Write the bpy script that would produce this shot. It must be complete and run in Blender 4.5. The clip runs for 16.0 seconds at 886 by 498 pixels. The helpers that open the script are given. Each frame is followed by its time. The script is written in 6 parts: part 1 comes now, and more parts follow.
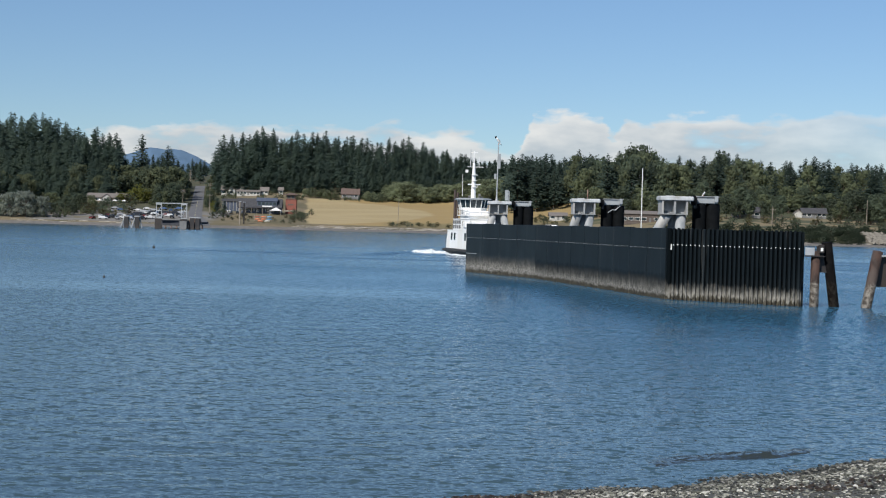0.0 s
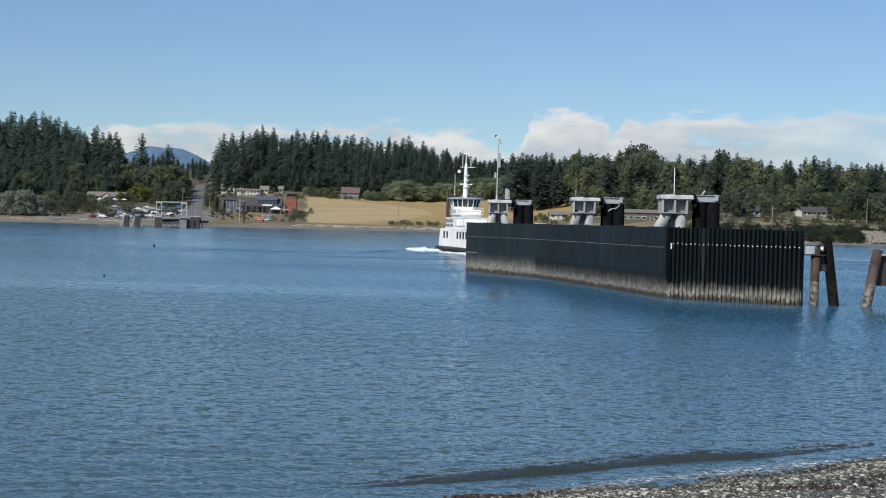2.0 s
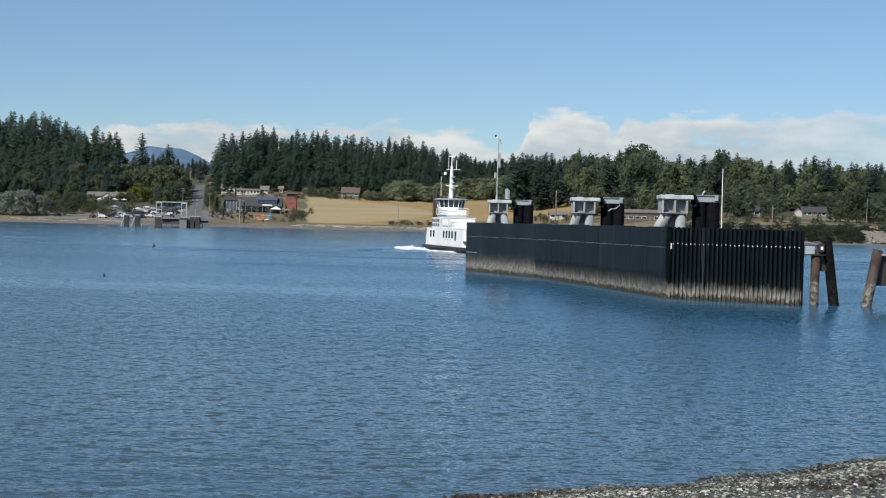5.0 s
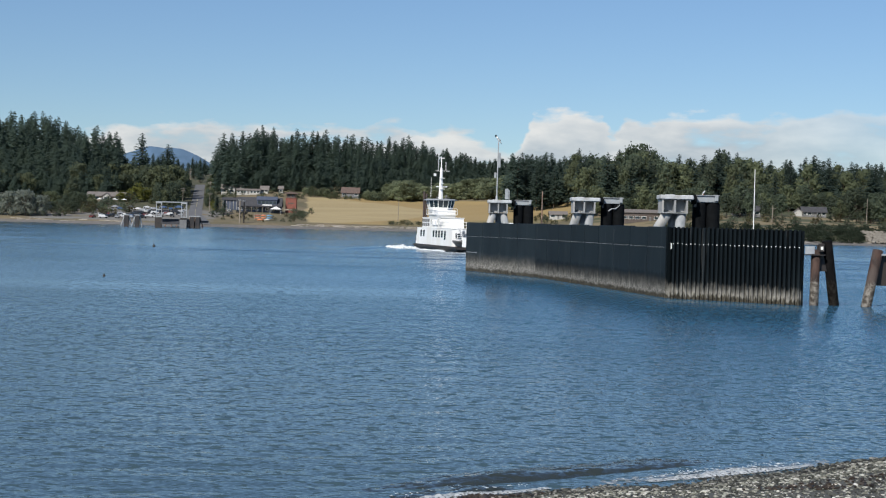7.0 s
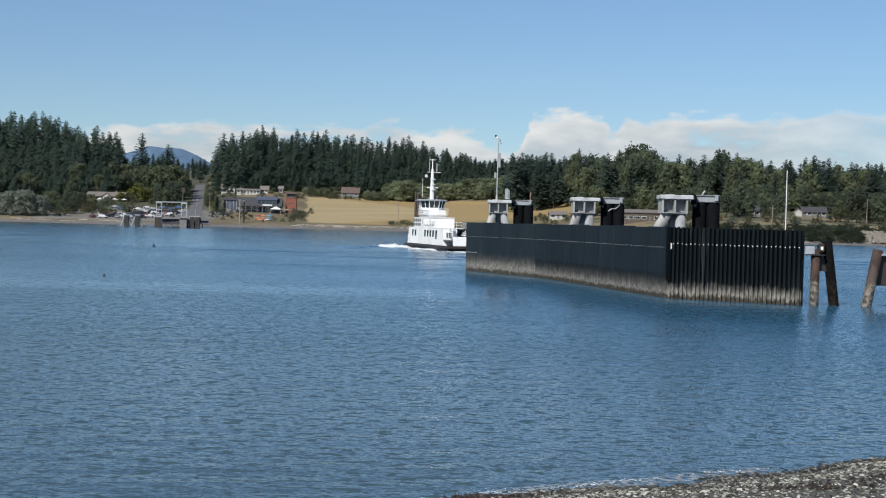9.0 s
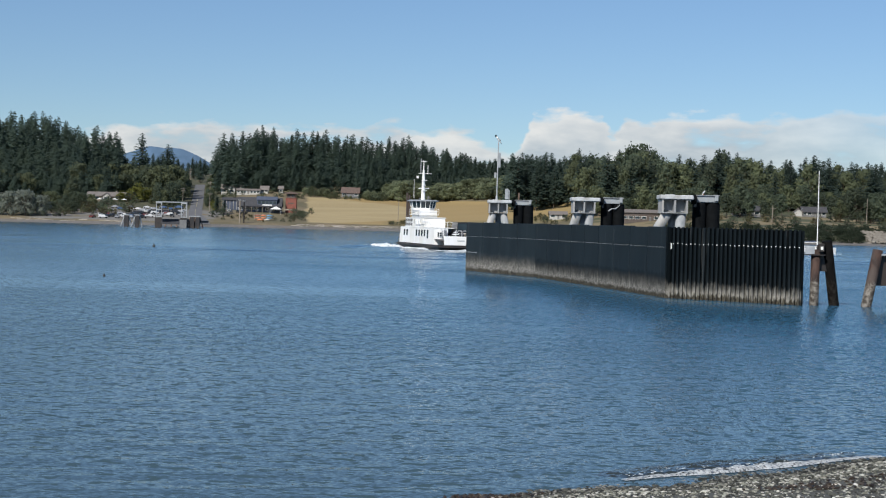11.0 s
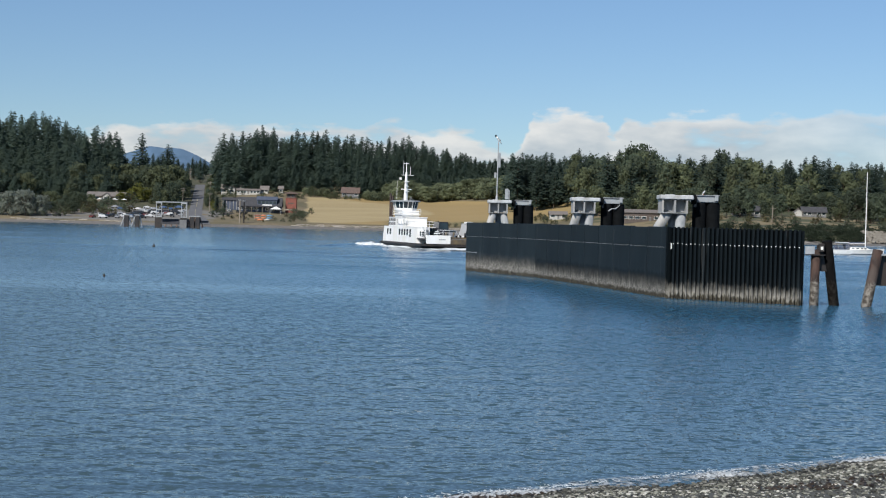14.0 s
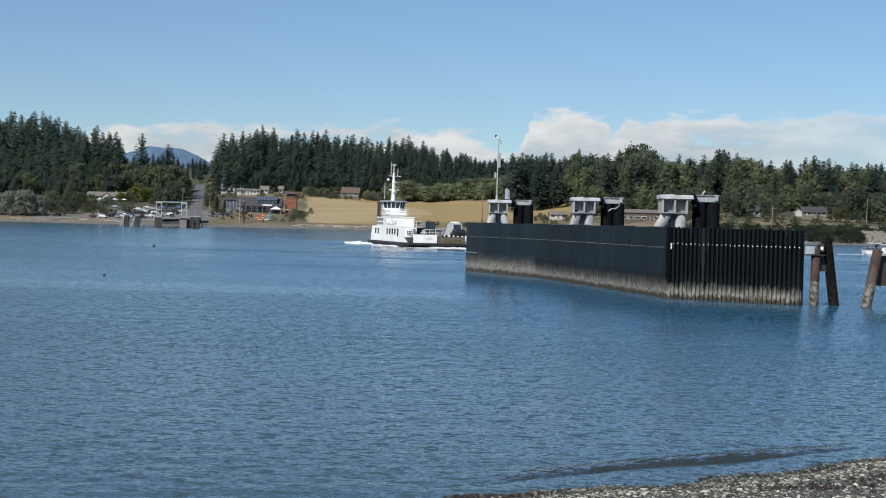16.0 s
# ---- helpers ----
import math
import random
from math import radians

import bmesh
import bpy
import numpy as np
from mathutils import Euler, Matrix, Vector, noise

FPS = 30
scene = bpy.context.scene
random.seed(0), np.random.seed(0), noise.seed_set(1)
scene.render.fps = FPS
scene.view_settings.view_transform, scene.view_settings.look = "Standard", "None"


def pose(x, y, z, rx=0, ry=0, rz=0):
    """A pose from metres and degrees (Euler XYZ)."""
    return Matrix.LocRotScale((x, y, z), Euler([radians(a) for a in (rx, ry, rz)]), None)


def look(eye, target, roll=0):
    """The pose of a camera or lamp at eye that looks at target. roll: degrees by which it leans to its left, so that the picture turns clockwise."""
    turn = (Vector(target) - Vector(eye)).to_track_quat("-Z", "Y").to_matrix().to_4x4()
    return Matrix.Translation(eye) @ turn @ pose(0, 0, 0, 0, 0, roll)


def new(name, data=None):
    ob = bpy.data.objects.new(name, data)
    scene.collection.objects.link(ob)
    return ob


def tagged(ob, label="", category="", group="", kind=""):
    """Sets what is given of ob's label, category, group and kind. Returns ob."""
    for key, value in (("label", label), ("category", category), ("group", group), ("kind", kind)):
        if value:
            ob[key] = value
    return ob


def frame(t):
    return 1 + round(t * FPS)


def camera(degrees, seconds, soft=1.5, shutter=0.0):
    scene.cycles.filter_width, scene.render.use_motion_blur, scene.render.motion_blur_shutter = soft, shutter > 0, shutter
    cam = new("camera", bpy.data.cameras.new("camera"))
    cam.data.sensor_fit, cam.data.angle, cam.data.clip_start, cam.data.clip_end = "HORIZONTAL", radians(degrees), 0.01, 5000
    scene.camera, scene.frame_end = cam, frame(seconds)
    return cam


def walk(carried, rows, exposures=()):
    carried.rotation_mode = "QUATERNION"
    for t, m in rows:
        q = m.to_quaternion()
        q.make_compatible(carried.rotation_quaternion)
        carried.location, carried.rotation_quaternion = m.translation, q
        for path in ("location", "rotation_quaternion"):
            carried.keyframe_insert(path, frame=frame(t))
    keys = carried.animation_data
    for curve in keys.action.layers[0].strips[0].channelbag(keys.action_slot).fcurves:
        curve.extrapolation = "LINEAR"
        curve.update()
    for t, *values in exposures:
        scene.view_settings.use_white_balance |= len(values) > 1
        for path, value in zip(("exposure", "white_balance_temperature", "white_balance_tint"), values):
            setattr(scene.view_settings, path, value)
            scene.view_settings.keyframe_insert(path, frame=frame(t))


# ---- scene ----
cam = camera(33.56, 16.0, soft=1.15)
EYE = (0.0, 0.0, 4.7)


def aim(down):
    return look(EYE, (0.0, 100.0, 4.7 - 100.0 * math.tan(radians(down))), 1.45)


walk(cam, [(0.0, aim(0.966)), (0.6, aim(1.014)), (16.0, aim(1.014))])

# ---- daylight ----
SUN_AZ, SUN_EL = 212.0, 40.0            # compass bearing of the sun, with +y as north
world = bpy.data.worlds.new("sky")
scene.world = world
world.use_nodes = True


def daylight():
    nt = world.node_tree
    N, L = nt.nodes, nt.links
    N.clear()
    sky = N.new("ShaderNodeTexSky")
    sky.sky_type = 'NISHITA'
    sky.sun_disc = False
    sky.sun_elevation, sky.sun_rotation = radians(SUN_EL), radians(SUN_AZ)
    sky.air_density, sky.dust_density, sky.ozone_density = 0.8, 0.1, 3.0
    co = N.new("ShaderNodeTexCoord")
    sep = N.new("ShaderNodeSeparateXYZ")
    L.new(co.outputs["Generated"], sep.inputs[0])

    def math_node(op, a, b=None, clamp=False):
        n = N.new("ShaderNodeMath")
        n.operation, n.use_clamp = op, clamp
        for i, v in enumerate((a, b)):
            if v is None:
                continue
            if isinstance(v, (int, float)):
                n.inputs[i].default_value = v
            else:
                L.new(v, n.inputs[i])
        return n.outputs[0]

    # low cumulus bank: a lumpy top edge, ragged and thinning above
    stretch = N.new("ShaderNodeMapping")
    stretch.inputs["Scale"].default_value = (7.0, 7.0, 20.0)
    L.new(co.outputs["Generated"], stretch.inputs[0])
    big = N.new("ShaderNodeTexNoise")
    big.inputs["Scale"].default_value, big.inputs["Detail"].default_value = 1.6, 7.0
    big.inputs["Roughness"].default_value = 0.55
    L.new(stretch.outputs[0], big.inputs["Vector"])
    fine = N.new("ShaderNodeTexNoise")
    fine.inputs["Scale"].default_value, fine.inputs["Detail"].default_value = 5.5, 6.0
    L.new(stretch.outputs[0], fine.inputs["Vector"])
    billow = N.new("ShaderNodeTexNoise")
    billow.inputs["Scale"].default_value, billow.inputs["Detail"].default_value = 3.1, 5.0
    L.new(stretch.outputs[0], billow.inputs["Vector"])
    lump = math_node('ADD', math_node('MULTIPLY', math_node('SUBTRACT', big.outputs["Fac"], 0.5), 0.034), math_node('MULTIPLY', math_node('SUBTRACT', fine.outputs["Fac"], 0.5), 0.026))
    # height of the bank's top by bearing: long low banks with a gap, a heap of cumulus, and a second long bank
    bearing = math_node('ARCTAN2', sep.outputs["X"], sep.outputs["Y"])
    span = N.new("ShaderNodeMapRange")
    span.inputs["From Min"].default_value, span.inputs["From Max"].default_value = -0.32, 0.32
    L.new(math_node('ADD', bearing, math_node('MULTIPLY', math_node('SUBTRACT', billow.outputs["Fac"], 0.5), 0.022)), span.inputs["Value"])
    tops = N.new("ShaderNodeValToRGB")
    el = tops.color_ramp.elements
    stops = ((-0.32, 0.050), (-0.225, 0.056), (-0.19, 0.064), (-0.135, 0.067), (-0.098, 0.064), (-0.06, 0.0625), (-0.03, 0.0615), (0.005, 0.064), (0.022, 0.060), (0.032, 0.053),
             (0.049, 0.051), (0.056, 0.078), (0.085, 0.080), (0.106, 0.076), (0.114, 0.058), (0.122, 0.073), (0.16, 0.077), (0.20, 0.080), (0.25, 0.077), (0.32, 0.081))
    for i, (b, h) in enumerate(stops):
        e = el[i] if i in (0,) else (el[-1] if i == len(stops) - 1 else el.new((b + 0.32) / 0.64))
        e.position, e.color = (b + 0.32) / 0.64, (h * 10, h * 10, h * 10, 1)
    L.new(span.outputs[0], tops.inputs[0])
    crest = math_node('MULTIPLY', tops.outputs[0], 0.1)
    edge = math_node('SUBTRACT', math_node('ADD', lump, crest), sep.outputs["Z"])
    gaps = math_node('MULTIPLY', math_node('SUBTRACT', 0.72, billow.outputs["Fac"]), 7.0, True)
    cover = math_node('MULTIPLY', math_node('MULTIPLY', edge, 180.0, True), gaps)
    hazy = N.new("ShaderNodeMapRange")
    for key, v in (("From Min", 0.17), ("From Max", 0.32), ("To Min", 1.0), ("To Max", 0.4)):
        hazy.inputs[key].default_value = v
    L.new(bearing, hazy.inputs["Value"])
    cover = math_node('MULTIPLY', cover, hazy.outputs[0])
    shade = N.new("ShaderNodeMapRange")
    shade.inputs["From Min"].default_value, shade.inputs["From Max"].default_value = 0.0, 0.035
    L.new(edge, shade.inputs["Value"])
    tone = N.new("ShaderNodeMix")
    tone.data_type = 'RGBA'
    tone.inputs["A"].default_value, tone.inputs["B"].default_value = (8.9, 8.75, 8.45, 1), (4.8, 5.4, 6.0, 1)
    L.new(math_node('ADD', math_node('MULTIPLY', shade.outputs[0], 0.75), math_node('MULTIPLY', math_node('SUBTRACT', billow.outputs["Fac"], 0.42), 2.4), True), tone.inputs["Factor"])
    mix = N.new("ShaderNodeMix")
    mix.data_type = 'RGBA'
    L.new(math_node('MULTIPLY', cover, 0.86), mix.inputs["Factor"])
    clear = N.new("ShaderNodeMix")
    clear.data_type, clear.blend_type = 'RGBA', 'MULTIPLY'
    clear.inputs["Factor"].default_value, clear.inputs["B"].default_value = 1.0, (0.895, 0.98, 1.035, 1)
    # a little less glare towards the horizon
    low = N.new("ShaderNodeMapRange")
    for key, v in (("From Min", 0.03), ("From Max", 0.19), ("To Min", 0.90), ("To Max", 1.08)):
        low.inputs[key].default_value = v
    L.new(sep.outputs["Z"], low.inputs["Value"])
    dim = N.new("ShaderNodeVectorMath")
    dim.operation = 'SCALE'
    L.new(sky.outputs[0], dim.inputs[0])
    L.new(low.outputs[0], dim.inputs["Scale"])
    L.new(dim.outputs[0], clear.inputs["A"])
    L.new(clear.outputs["Result"], mix.inputs["A"])
    L.new(tone.outputs["Result"], mix.inputs["B"])
    bg = N.new("ShaderNodeBackground")
    bg.inputs["Strength"].default_value = 0.072
    L.new(mix.outputs["Result"], bg.inputs["Color"])
    out = N.new("ShaderNodeOutputWorld")
    L.new(bg.outputs[0], out.inputs[0])


daylight()
sun = new("sun", bpy.data.lights.new("sun", 'SUN'))
sun.data.energy, sun.data.angle, sun.data.color = 4.0, radians(0.53), (1.0, 0.965, 0.91)
az, el = radians(SUN_AZ), radians(SUN_EL)
sun.matrix_world = look((0, 0, 60), (-math.sin(az) * math.cos(el), -math.cos(az) * math.cos(el), 60 - math.sin(el)))
scene.view_settings.exposure = 0.35


# ---- materials ----
def mat(name, c1, c2=None, rough=0.7, metal=0.0, scale=1.0, detail=5.0, bump=0.0, bump_scale=None, stretch=(1, 1, 1), c3=None,
        scale3=0.15, lo=0.35, hi=0.65, spread=0.0, ior=1.5):
    """A procedural surface: c1 to c2 by a fine noise, towards c3 by a coarse one; spread varies brightness from object to object."""
    m = bpy.data.materials.new(name)
    m.use_nodes = True
    N, L = m.node_tree.nodes, m.node_tree.links
    bsdf = N["Principled BSDF"]
    bsdf.inputs["Roughness"].default_value, bsdf.inputs["Metallic"].default_value, bsdf.inputs["IOR"].default_value = rough, metal, ior
    co = N.new("ShaderNodeTexCoord")
    mp = N.new("ShaderNodeMapping")
    mp.inputs["Scale"].default_value = stretch
    L.new(co.outputs["Object"], mp.inputs[0])

    def fac(sc, a=lo, b=hi):
        n = N.new("ShaderNodeTexNoise")
        n.inputs["Scale"].default_value, n.inputs["Detail"].default_value = sc, detail
        L.new(mp.outputs[0], n.inputs["Vector"])
        r = N.new("ShaderNodeMapRange")
        r.inputs["From Min"].default_value, r.inputs["From Max"].default_value = a, b
        L.new(n.outputs["Fac"], r.inputs["Value"])
        return r.outputs[0], n

    def blend(f, a, b):
        n = N.new("ShaderNodeMix")
        n.data_type = 'RGBA'
        for sock, v in ((n.inputs["Factor"], f), (n.inputs["A"], a), (n.inputs["B"], b)):
            if isinstance(v, (tuple, float)):
                sock.default_value = (*v, 1.0) if isinstance(v, tuple) else v
            else:
                L.new(v, sock)
        return n.outputs["Result"]

    f1, n1 = fac(scale)
    col = blend(f1, c1, c2 or tuple(x * 0.8 for x in c1))
    if c3:
        f3, _ = fac(scale3, 0.42, 0.62)
        col = blend(f3, col, c3)
    if spread:
        info = N.new("ShaderNodeObjectInfo")
        hsv = N.new("ShaderNodeHueSaturation")
        r = N.new("ShaderNodeMapRange")
        r.inputs["To Min"].default_value, r.inputs["To Max"].default_value = 1 - spread, 1 + spread
        L.new(info.outputs["Random"], r.inputs["Value"])
        L.new(r.outputs[0], hsv.inputs["Value"])
        L.new(col, hsv.inputs["Color"])
        col = hsv.outputs[0]
    L.new(col, bsdf.inputs["Base Color"])
    if bump:
        b = N.new("ShaderNodeBump")
        b.inputs["Strength"].default_value, b.inputs["Distance"].default_value = min(1.0, bump), 0.05 if bump <= 1 else 0.05 * bump
        _, nb = fac(bump_scale or scale * 3)
        L.new(nb.outputs["Fac"], b.inputs["Height"])
        L.new(b.outputs[0], bsdf.inputs["Normal"])
    return m


M_WHITE = mat("white_paint", (0.86, 0.86, 0.85), (0.80, 0.80, 0.78), 0.45, scale=2.0, c3=(0.77, 0.75, 0.70), scale3=0.35, stretch=(1, 1, 0.35))
M_HULL = mat("black_hull_paint", (0.014, 0.014, 0.016), (0.028, 0.023, 0.02), 0.55, scale=0.8, c3=(0.035, 0.026, 0.02), scale3=0.4)
M_GREY = mat("grey_paint", (0.33, 0.35, 0.36), (0.26, 0.28, 0.29), 0.5, scale=2.0)
M_DARK = mat("dark_rubber", (0.0028, 0.0036, 0.0044), (0.006, 0.007, 0.008), 0.85, scale=2.5, bump=0.2, ior=1.2)
M_GLASS = mat("dark_window_glass", (0.02, 0.03, 0.035), (0.03, 0.045, 0.05), 0.06, scale=0.5)
M_RUST = mat("rusty_steel", (0.20, 0.10, 0.06), (0.30, 0.23, 0.18), 0.8, scale=2.2, bump=0.3, c3=(0.09, 0.06, 0.05), scale3=0.9)
M_GALV = mat("galvanised_steel", (0.50, 0.51, 0.51), (0.40, 0.41, 0.42), 0.45, metal=0.3, scale=3.0, c3=(0.33, 0.34, 0.34), scale3=0.8)
M_CONC = mat("pale_coated_steel", (0.31, 0.325, 0.335), (0.21, 0.225, 0.232), 0.6, scale=2.0, c3=(0.36, 0.35, 0.33), scale3=0.7, stretch=(1, 1, 0.4))

M_SLAB = mat("pale_cap_steel", (0.56, 0.58, 0.59), (0.44, 0.46, 0.47), 0.55, scale=2.6, c3=(0.34, 0.34, 0.33), scale3=0.9)


def foam_material(name, scale, lo, hi, white=1.0):
    """White froth broken by holes through which the water shows."""
    m = mat(name, tuple(white * c for c in (0.80, 0.82, 0.83)), tuple(white * c for c in (0.52, 0.57, 0.60)), 0.75, scale=scale * 0.6, bump=0.6, bump_scale=scale * 1.3)
    N, L = m.node_tree.nodes, m.node_tree.links
    co = N.new("ShaderNodeTexCoord")
    n = N.new("ShaderNodeTexNoise")
    n.inputs["Scale"].default_value, n.inputs["Detail"].default_value = scale, 4.0
    L.new(co.outputs["Object"], n.inputs["Vector"])
    r = N.new("ShaderNodeMapRange")
    r.inputs["From Min"].default_value, r.inputs["From Max"].default_value = lo, hi
    L.new(n.outputs["Fac"], r.inputs["Value"])
    L.new(r.outputs[0], N["Principled BSDF"].inputs["Alpha"])
    return m


M_FOAM = foam_material("wake_foam", 1.6, 0.30, 0.45)
M_FROTH = foam_material("beach_foam", 16.0, 0.30, 0.54, 0.66)
M_WASH = foam_material("wash_foam", 6.0, 0.44, 0.74, 0.62)
M_FLECK = mat("foam_flecks", (0.58, 0.61, 0.63), (0.42, 0.47, 0.50), 0.75, scale=6.0)
M_BARK = mat("bark", (0.075, 0.055, 0.04), (0.11, 0.085, 0.065), 0.9, scale=2.0, stretch=(1, 1, 0.2))
# fir and green leaf colours lightened and blued to carry the distance haze
M_FIR = mat("hazy_fir_needles", (0.056, 0.088, 0.072), (0.078, 0.112, 0.080), 0.9, scale=0.1, spread=0.18)
M_LEAF = mat("green_leaves", (0.094, 0.126, 0.084), (0.070, 0.100, 0.066), 0.8, scale=0.5, spread=0.3, c3=(0.140, 0.156, 0.084), scale3=0.045)
M_LEAF2 = mat("pale_green_leaves", (0.168, 0.190, 0.100), (0.120, 0.145, 0.080), 0.8, scale=0.5, spread=0.25)
M_LEAF3 = mat("olive_scrub_leaves", (0.265, 0.300, 0.175), (0.215, 0.250, 0.145), 0.75, scale=0.5, spread=0.2)
M_YELLOW = mat("yellow_green_leaves", (0.20, 0.205, 0.045), (0.13, 0.14, 0.035), 0.75, scale=0.5, spread=0.15)
M_THICKET = mat("dark_thicket_leaves", (0.050, 0.068, 0.038), (0.036, 0.051, 0.029), 0.8, scale=0.5)
M_WILLOW = mat("silvery_leaves", (0.29, 0.315, 0.265), (0.17, 0.20, 0.155), 0.7, scale=0.7, spread=0.1)
M_SCRUB = mat("dry_shrub", (0.135, 0.120, 0.055), (0.09, 0.095, 0.045), 0.8, scale=0.6, spread=0.3)


def leafy(m, share=0.4):
    """Lets part of the light through the leaves, as thin foliage does."""
    N, L = m.node_tree.nodes, m.node_tree.links
    bsdf = N["Principled BSDF"]
    col = bsdf.inputs["Base Color"].links[0].from_socket
    glow = N.new("ShaderNodeBsdfTranslucent")
    L.new(col, glow.inputs["Color"])
    mix = N.new("ShaderNodeMixShader")
    mix.inputs[0].default_value = share
    L.new(bsdf.outputs[0], mix.inputs[1])
    L.new(glow.outputs[0], mix.inputs[2])
    L.new(mix.outputs[0], N["Material Output"].inputs["Surface"])


for m in (M_YELLOW, M_FIR, M_LEAF, M_LEAF2, M_LEAF3, M_THICKET, M_WILLOW, M_SCRUB):
    leafy(m, 0.58)
M_ROOF = mat("dark_roofing", (0.052, 0.053, 0.058), (0.075, 0.075, 0.08), 0.85, scale=1.2, ior=1.2)
M_ROOF2 = mat("brown_roofing", (0.095, 0.066, 0.055), (0.13, 0.09, 0.075), 0.8, scale=1.2)
M_ROOF3 = mat("grey_roofing", (0.135, 0.118, 0.105), (0.18, 0.16, 0.145), 0.8, scale=1.2)
M_WALLW = mat("white_siding", (0.46, 0.44, 0.40), (0.37, 0.36, 0.33), 0.7, scale=1.0)
M_WALLG = mat("grey_siding", (0.13, 0.13, 0.13), (0.18, 0.18, 0.175), 0.7, scale=1.0)
M_WALLB = mat("tan_siding", (0.19, 0.155, 0.11), (0.26, 0.215, 0.16), 0.8, scale=1.0)
# brown siding darkened to hold the shadow on the long house's front
M_WALLD = mat("shaded_brown_siding", (0.085, 0.066, 0.055), (0.12, 0.095, 0.08), 0.8, scale=1.0)
M_WALLR = mat("red_siding", (0.235, 0.075, 0.05), (0.185, 0.06, 0.042), 0.75, scale=0.8)
M_BLUE = mat("dark_blue_siding", (0.05, 0.065, 0.10), (0.07, 0.085, 0.12), 0.7, scale=0.8)
M_ORANGE = mat("orange_plastic", (0.50, 0.15, 0.06), (0.40, 0.13, 0.06), 0.5)
M_CYAN = mat("blue_tarp", (0.12, 0.28, 0.42), (0.10, 0.22, 0.35), 0.6)
M_WOOD = mat("weathered_wood", (0.28, 0.24, 0.19), (0.20, 0.17, 0.135), 0.85, scale=2.5, stretch=(1, 1, 0.15))
M_DRIFT = mat("driftwood", (0.42, 0.38, 0.33), (0.28, 0.25, 0.21), 0.85, scale=1.5, spread=0.3)
M_ROCK = mat("bank_rock", (0.25, 0.225, 0.185), (0.15, 0.135, 0.11), 0.9, scale=0.8, bump=0.6, spread=0.25)
M_ASPH = mat("asphalt", (0.10, 0.10, 0.105), (0.14, 0.14, 0.14), 0.85, scale=0.6)
M_CARS = [mat(n, c, tuple(x * 0.9 for x in c), 0.28, scale=1.0) for n, c in (
    ("white_car_paint", (0.55, 0.55, 0.55)), ("silver_car_paint", (0.27, 0.28, 0.30)), ("black_car_paint", (0.015, 0.016, 0.02)),
    ("red_car_paint", (0.16, 0.025, 0.02)), ("blue_car_paint", (0.05, 0.09, 0.18)))]


# ---- mesh helpers ----
class Shape:
    """Collects vertices and faces for one mesh."""

    def __init__(self):
        self.v, self.f = [], []

    def add(self, verts, faces):
        n = len(self.v)
        self.v += [tuple(p) for p in verts]
        self.f += [tuple(i + n for i in f) for f in faces]
        return self

    def box(self, x0, x1, y0, y1, z0, z1, m=None, bevel=0.0):
        if bevel:
            b = bevel
            rings = []
            for z, k in ((z0, b), (z0 + b, 0), (z1 - b, 0), (z1, b)):
                rings.append([(x0 + b, y0 + k, z), (x1 - b, y0 + k, z), (x1 - k, y0 + b, z), (x1 - k, y1 - b, z),
                              (x1 - b, y1 - k, z), (x0 + b, y1 - k, z), (x0 + k, y1 - b, z), (x0 + k, y0 + b, z)])
            return self.loft(rings, m)
        p = [(x, y, z) for z in (z0, z1) for x, y in ((x0, y0), (x1, y0), (x1, y1), (x0, y1))]
        return self.loft([p[:4], p[4:]], m)

    def loft(self, rings, m=None, caps=True):
        k = len(rings[0])
        vs = [m @ Vector(p) if m else p for r in rings for p in r]
        fs = [(i * k + j, i * k + (j + 1) % k, (i + 1) * k + (j + 1) % k, (i + 1) * k + j) for i in range(len(rings) - 1) for j in range(k)]
        if caps:
            fs += [tuple(reversed(range(k))), tuple(range((len(rings) - 1) * k, len(rings) * k))]
        return self.add(vs, fs)

    def tube(self, a, b, r0, r1=None, seg=8):
        a, b = Vector(a), Vector(b)
        r1 = r0 if r1 is None else r1
        q = (b - a).to_track_quat('Z', 'Y')
        rings = [[p + q @ Vector((math.cos(6.28319 * i / seg) * r, math.sin(6.28319 * i / seg) * r, 0)) for i in range(seg)] for p, r in ((a, r0), (b, r1))]
        return self.loft(rings)

    def gable(self, x0, x1, y0, y1, z0, z1, over=0.4, thick=0.25):
        """A pitched roof with its ridge along x."""
        ym = (y0 + y1) / 2
        slope = (z1 - z0) / (ym - y0)
        a, b = y0 - over, y1 + over
        ze = z0 - over * slope
        ring = lambda x: [(x, a, ze), (x, ym, z1), (x, b, ze), (x, b, ze + thick), (x, ym, z1 + thick), (x, a, ze + thick)]
        return self.loft([ring(x0 - over), ring(x1 + over)])

    def mesh(self, name, material, smooth=False):
        me = bpy.data.meshes.new(name)
        me.from_pydata(self.v, [], self.f)
        me.materials.append(material)
        if smooth:
            me.polygons.foreach_set("use_smooth", [True] * len(me.polygons))
        me.update()
        return me


def part(name, shape, material, parent=None, label="", smooth=False, at=None):
    ob = new(name, shape if isinstance(shape, bpy.types.Mesh) else shape.mesh(name, material, smooth))
    if parent:
        ob.parent = parent
    if at:
        ob.matrix_basis = at
    return tagged(ob, label) if label else ob


def thing(name, label, category, m=None, group="", kind=""):
    ob = new(name)
    ob.empty_display_size = 0.3
    if m:
        ob.matrix_basis = m
    return tagged(ob, label, category, group, kind)


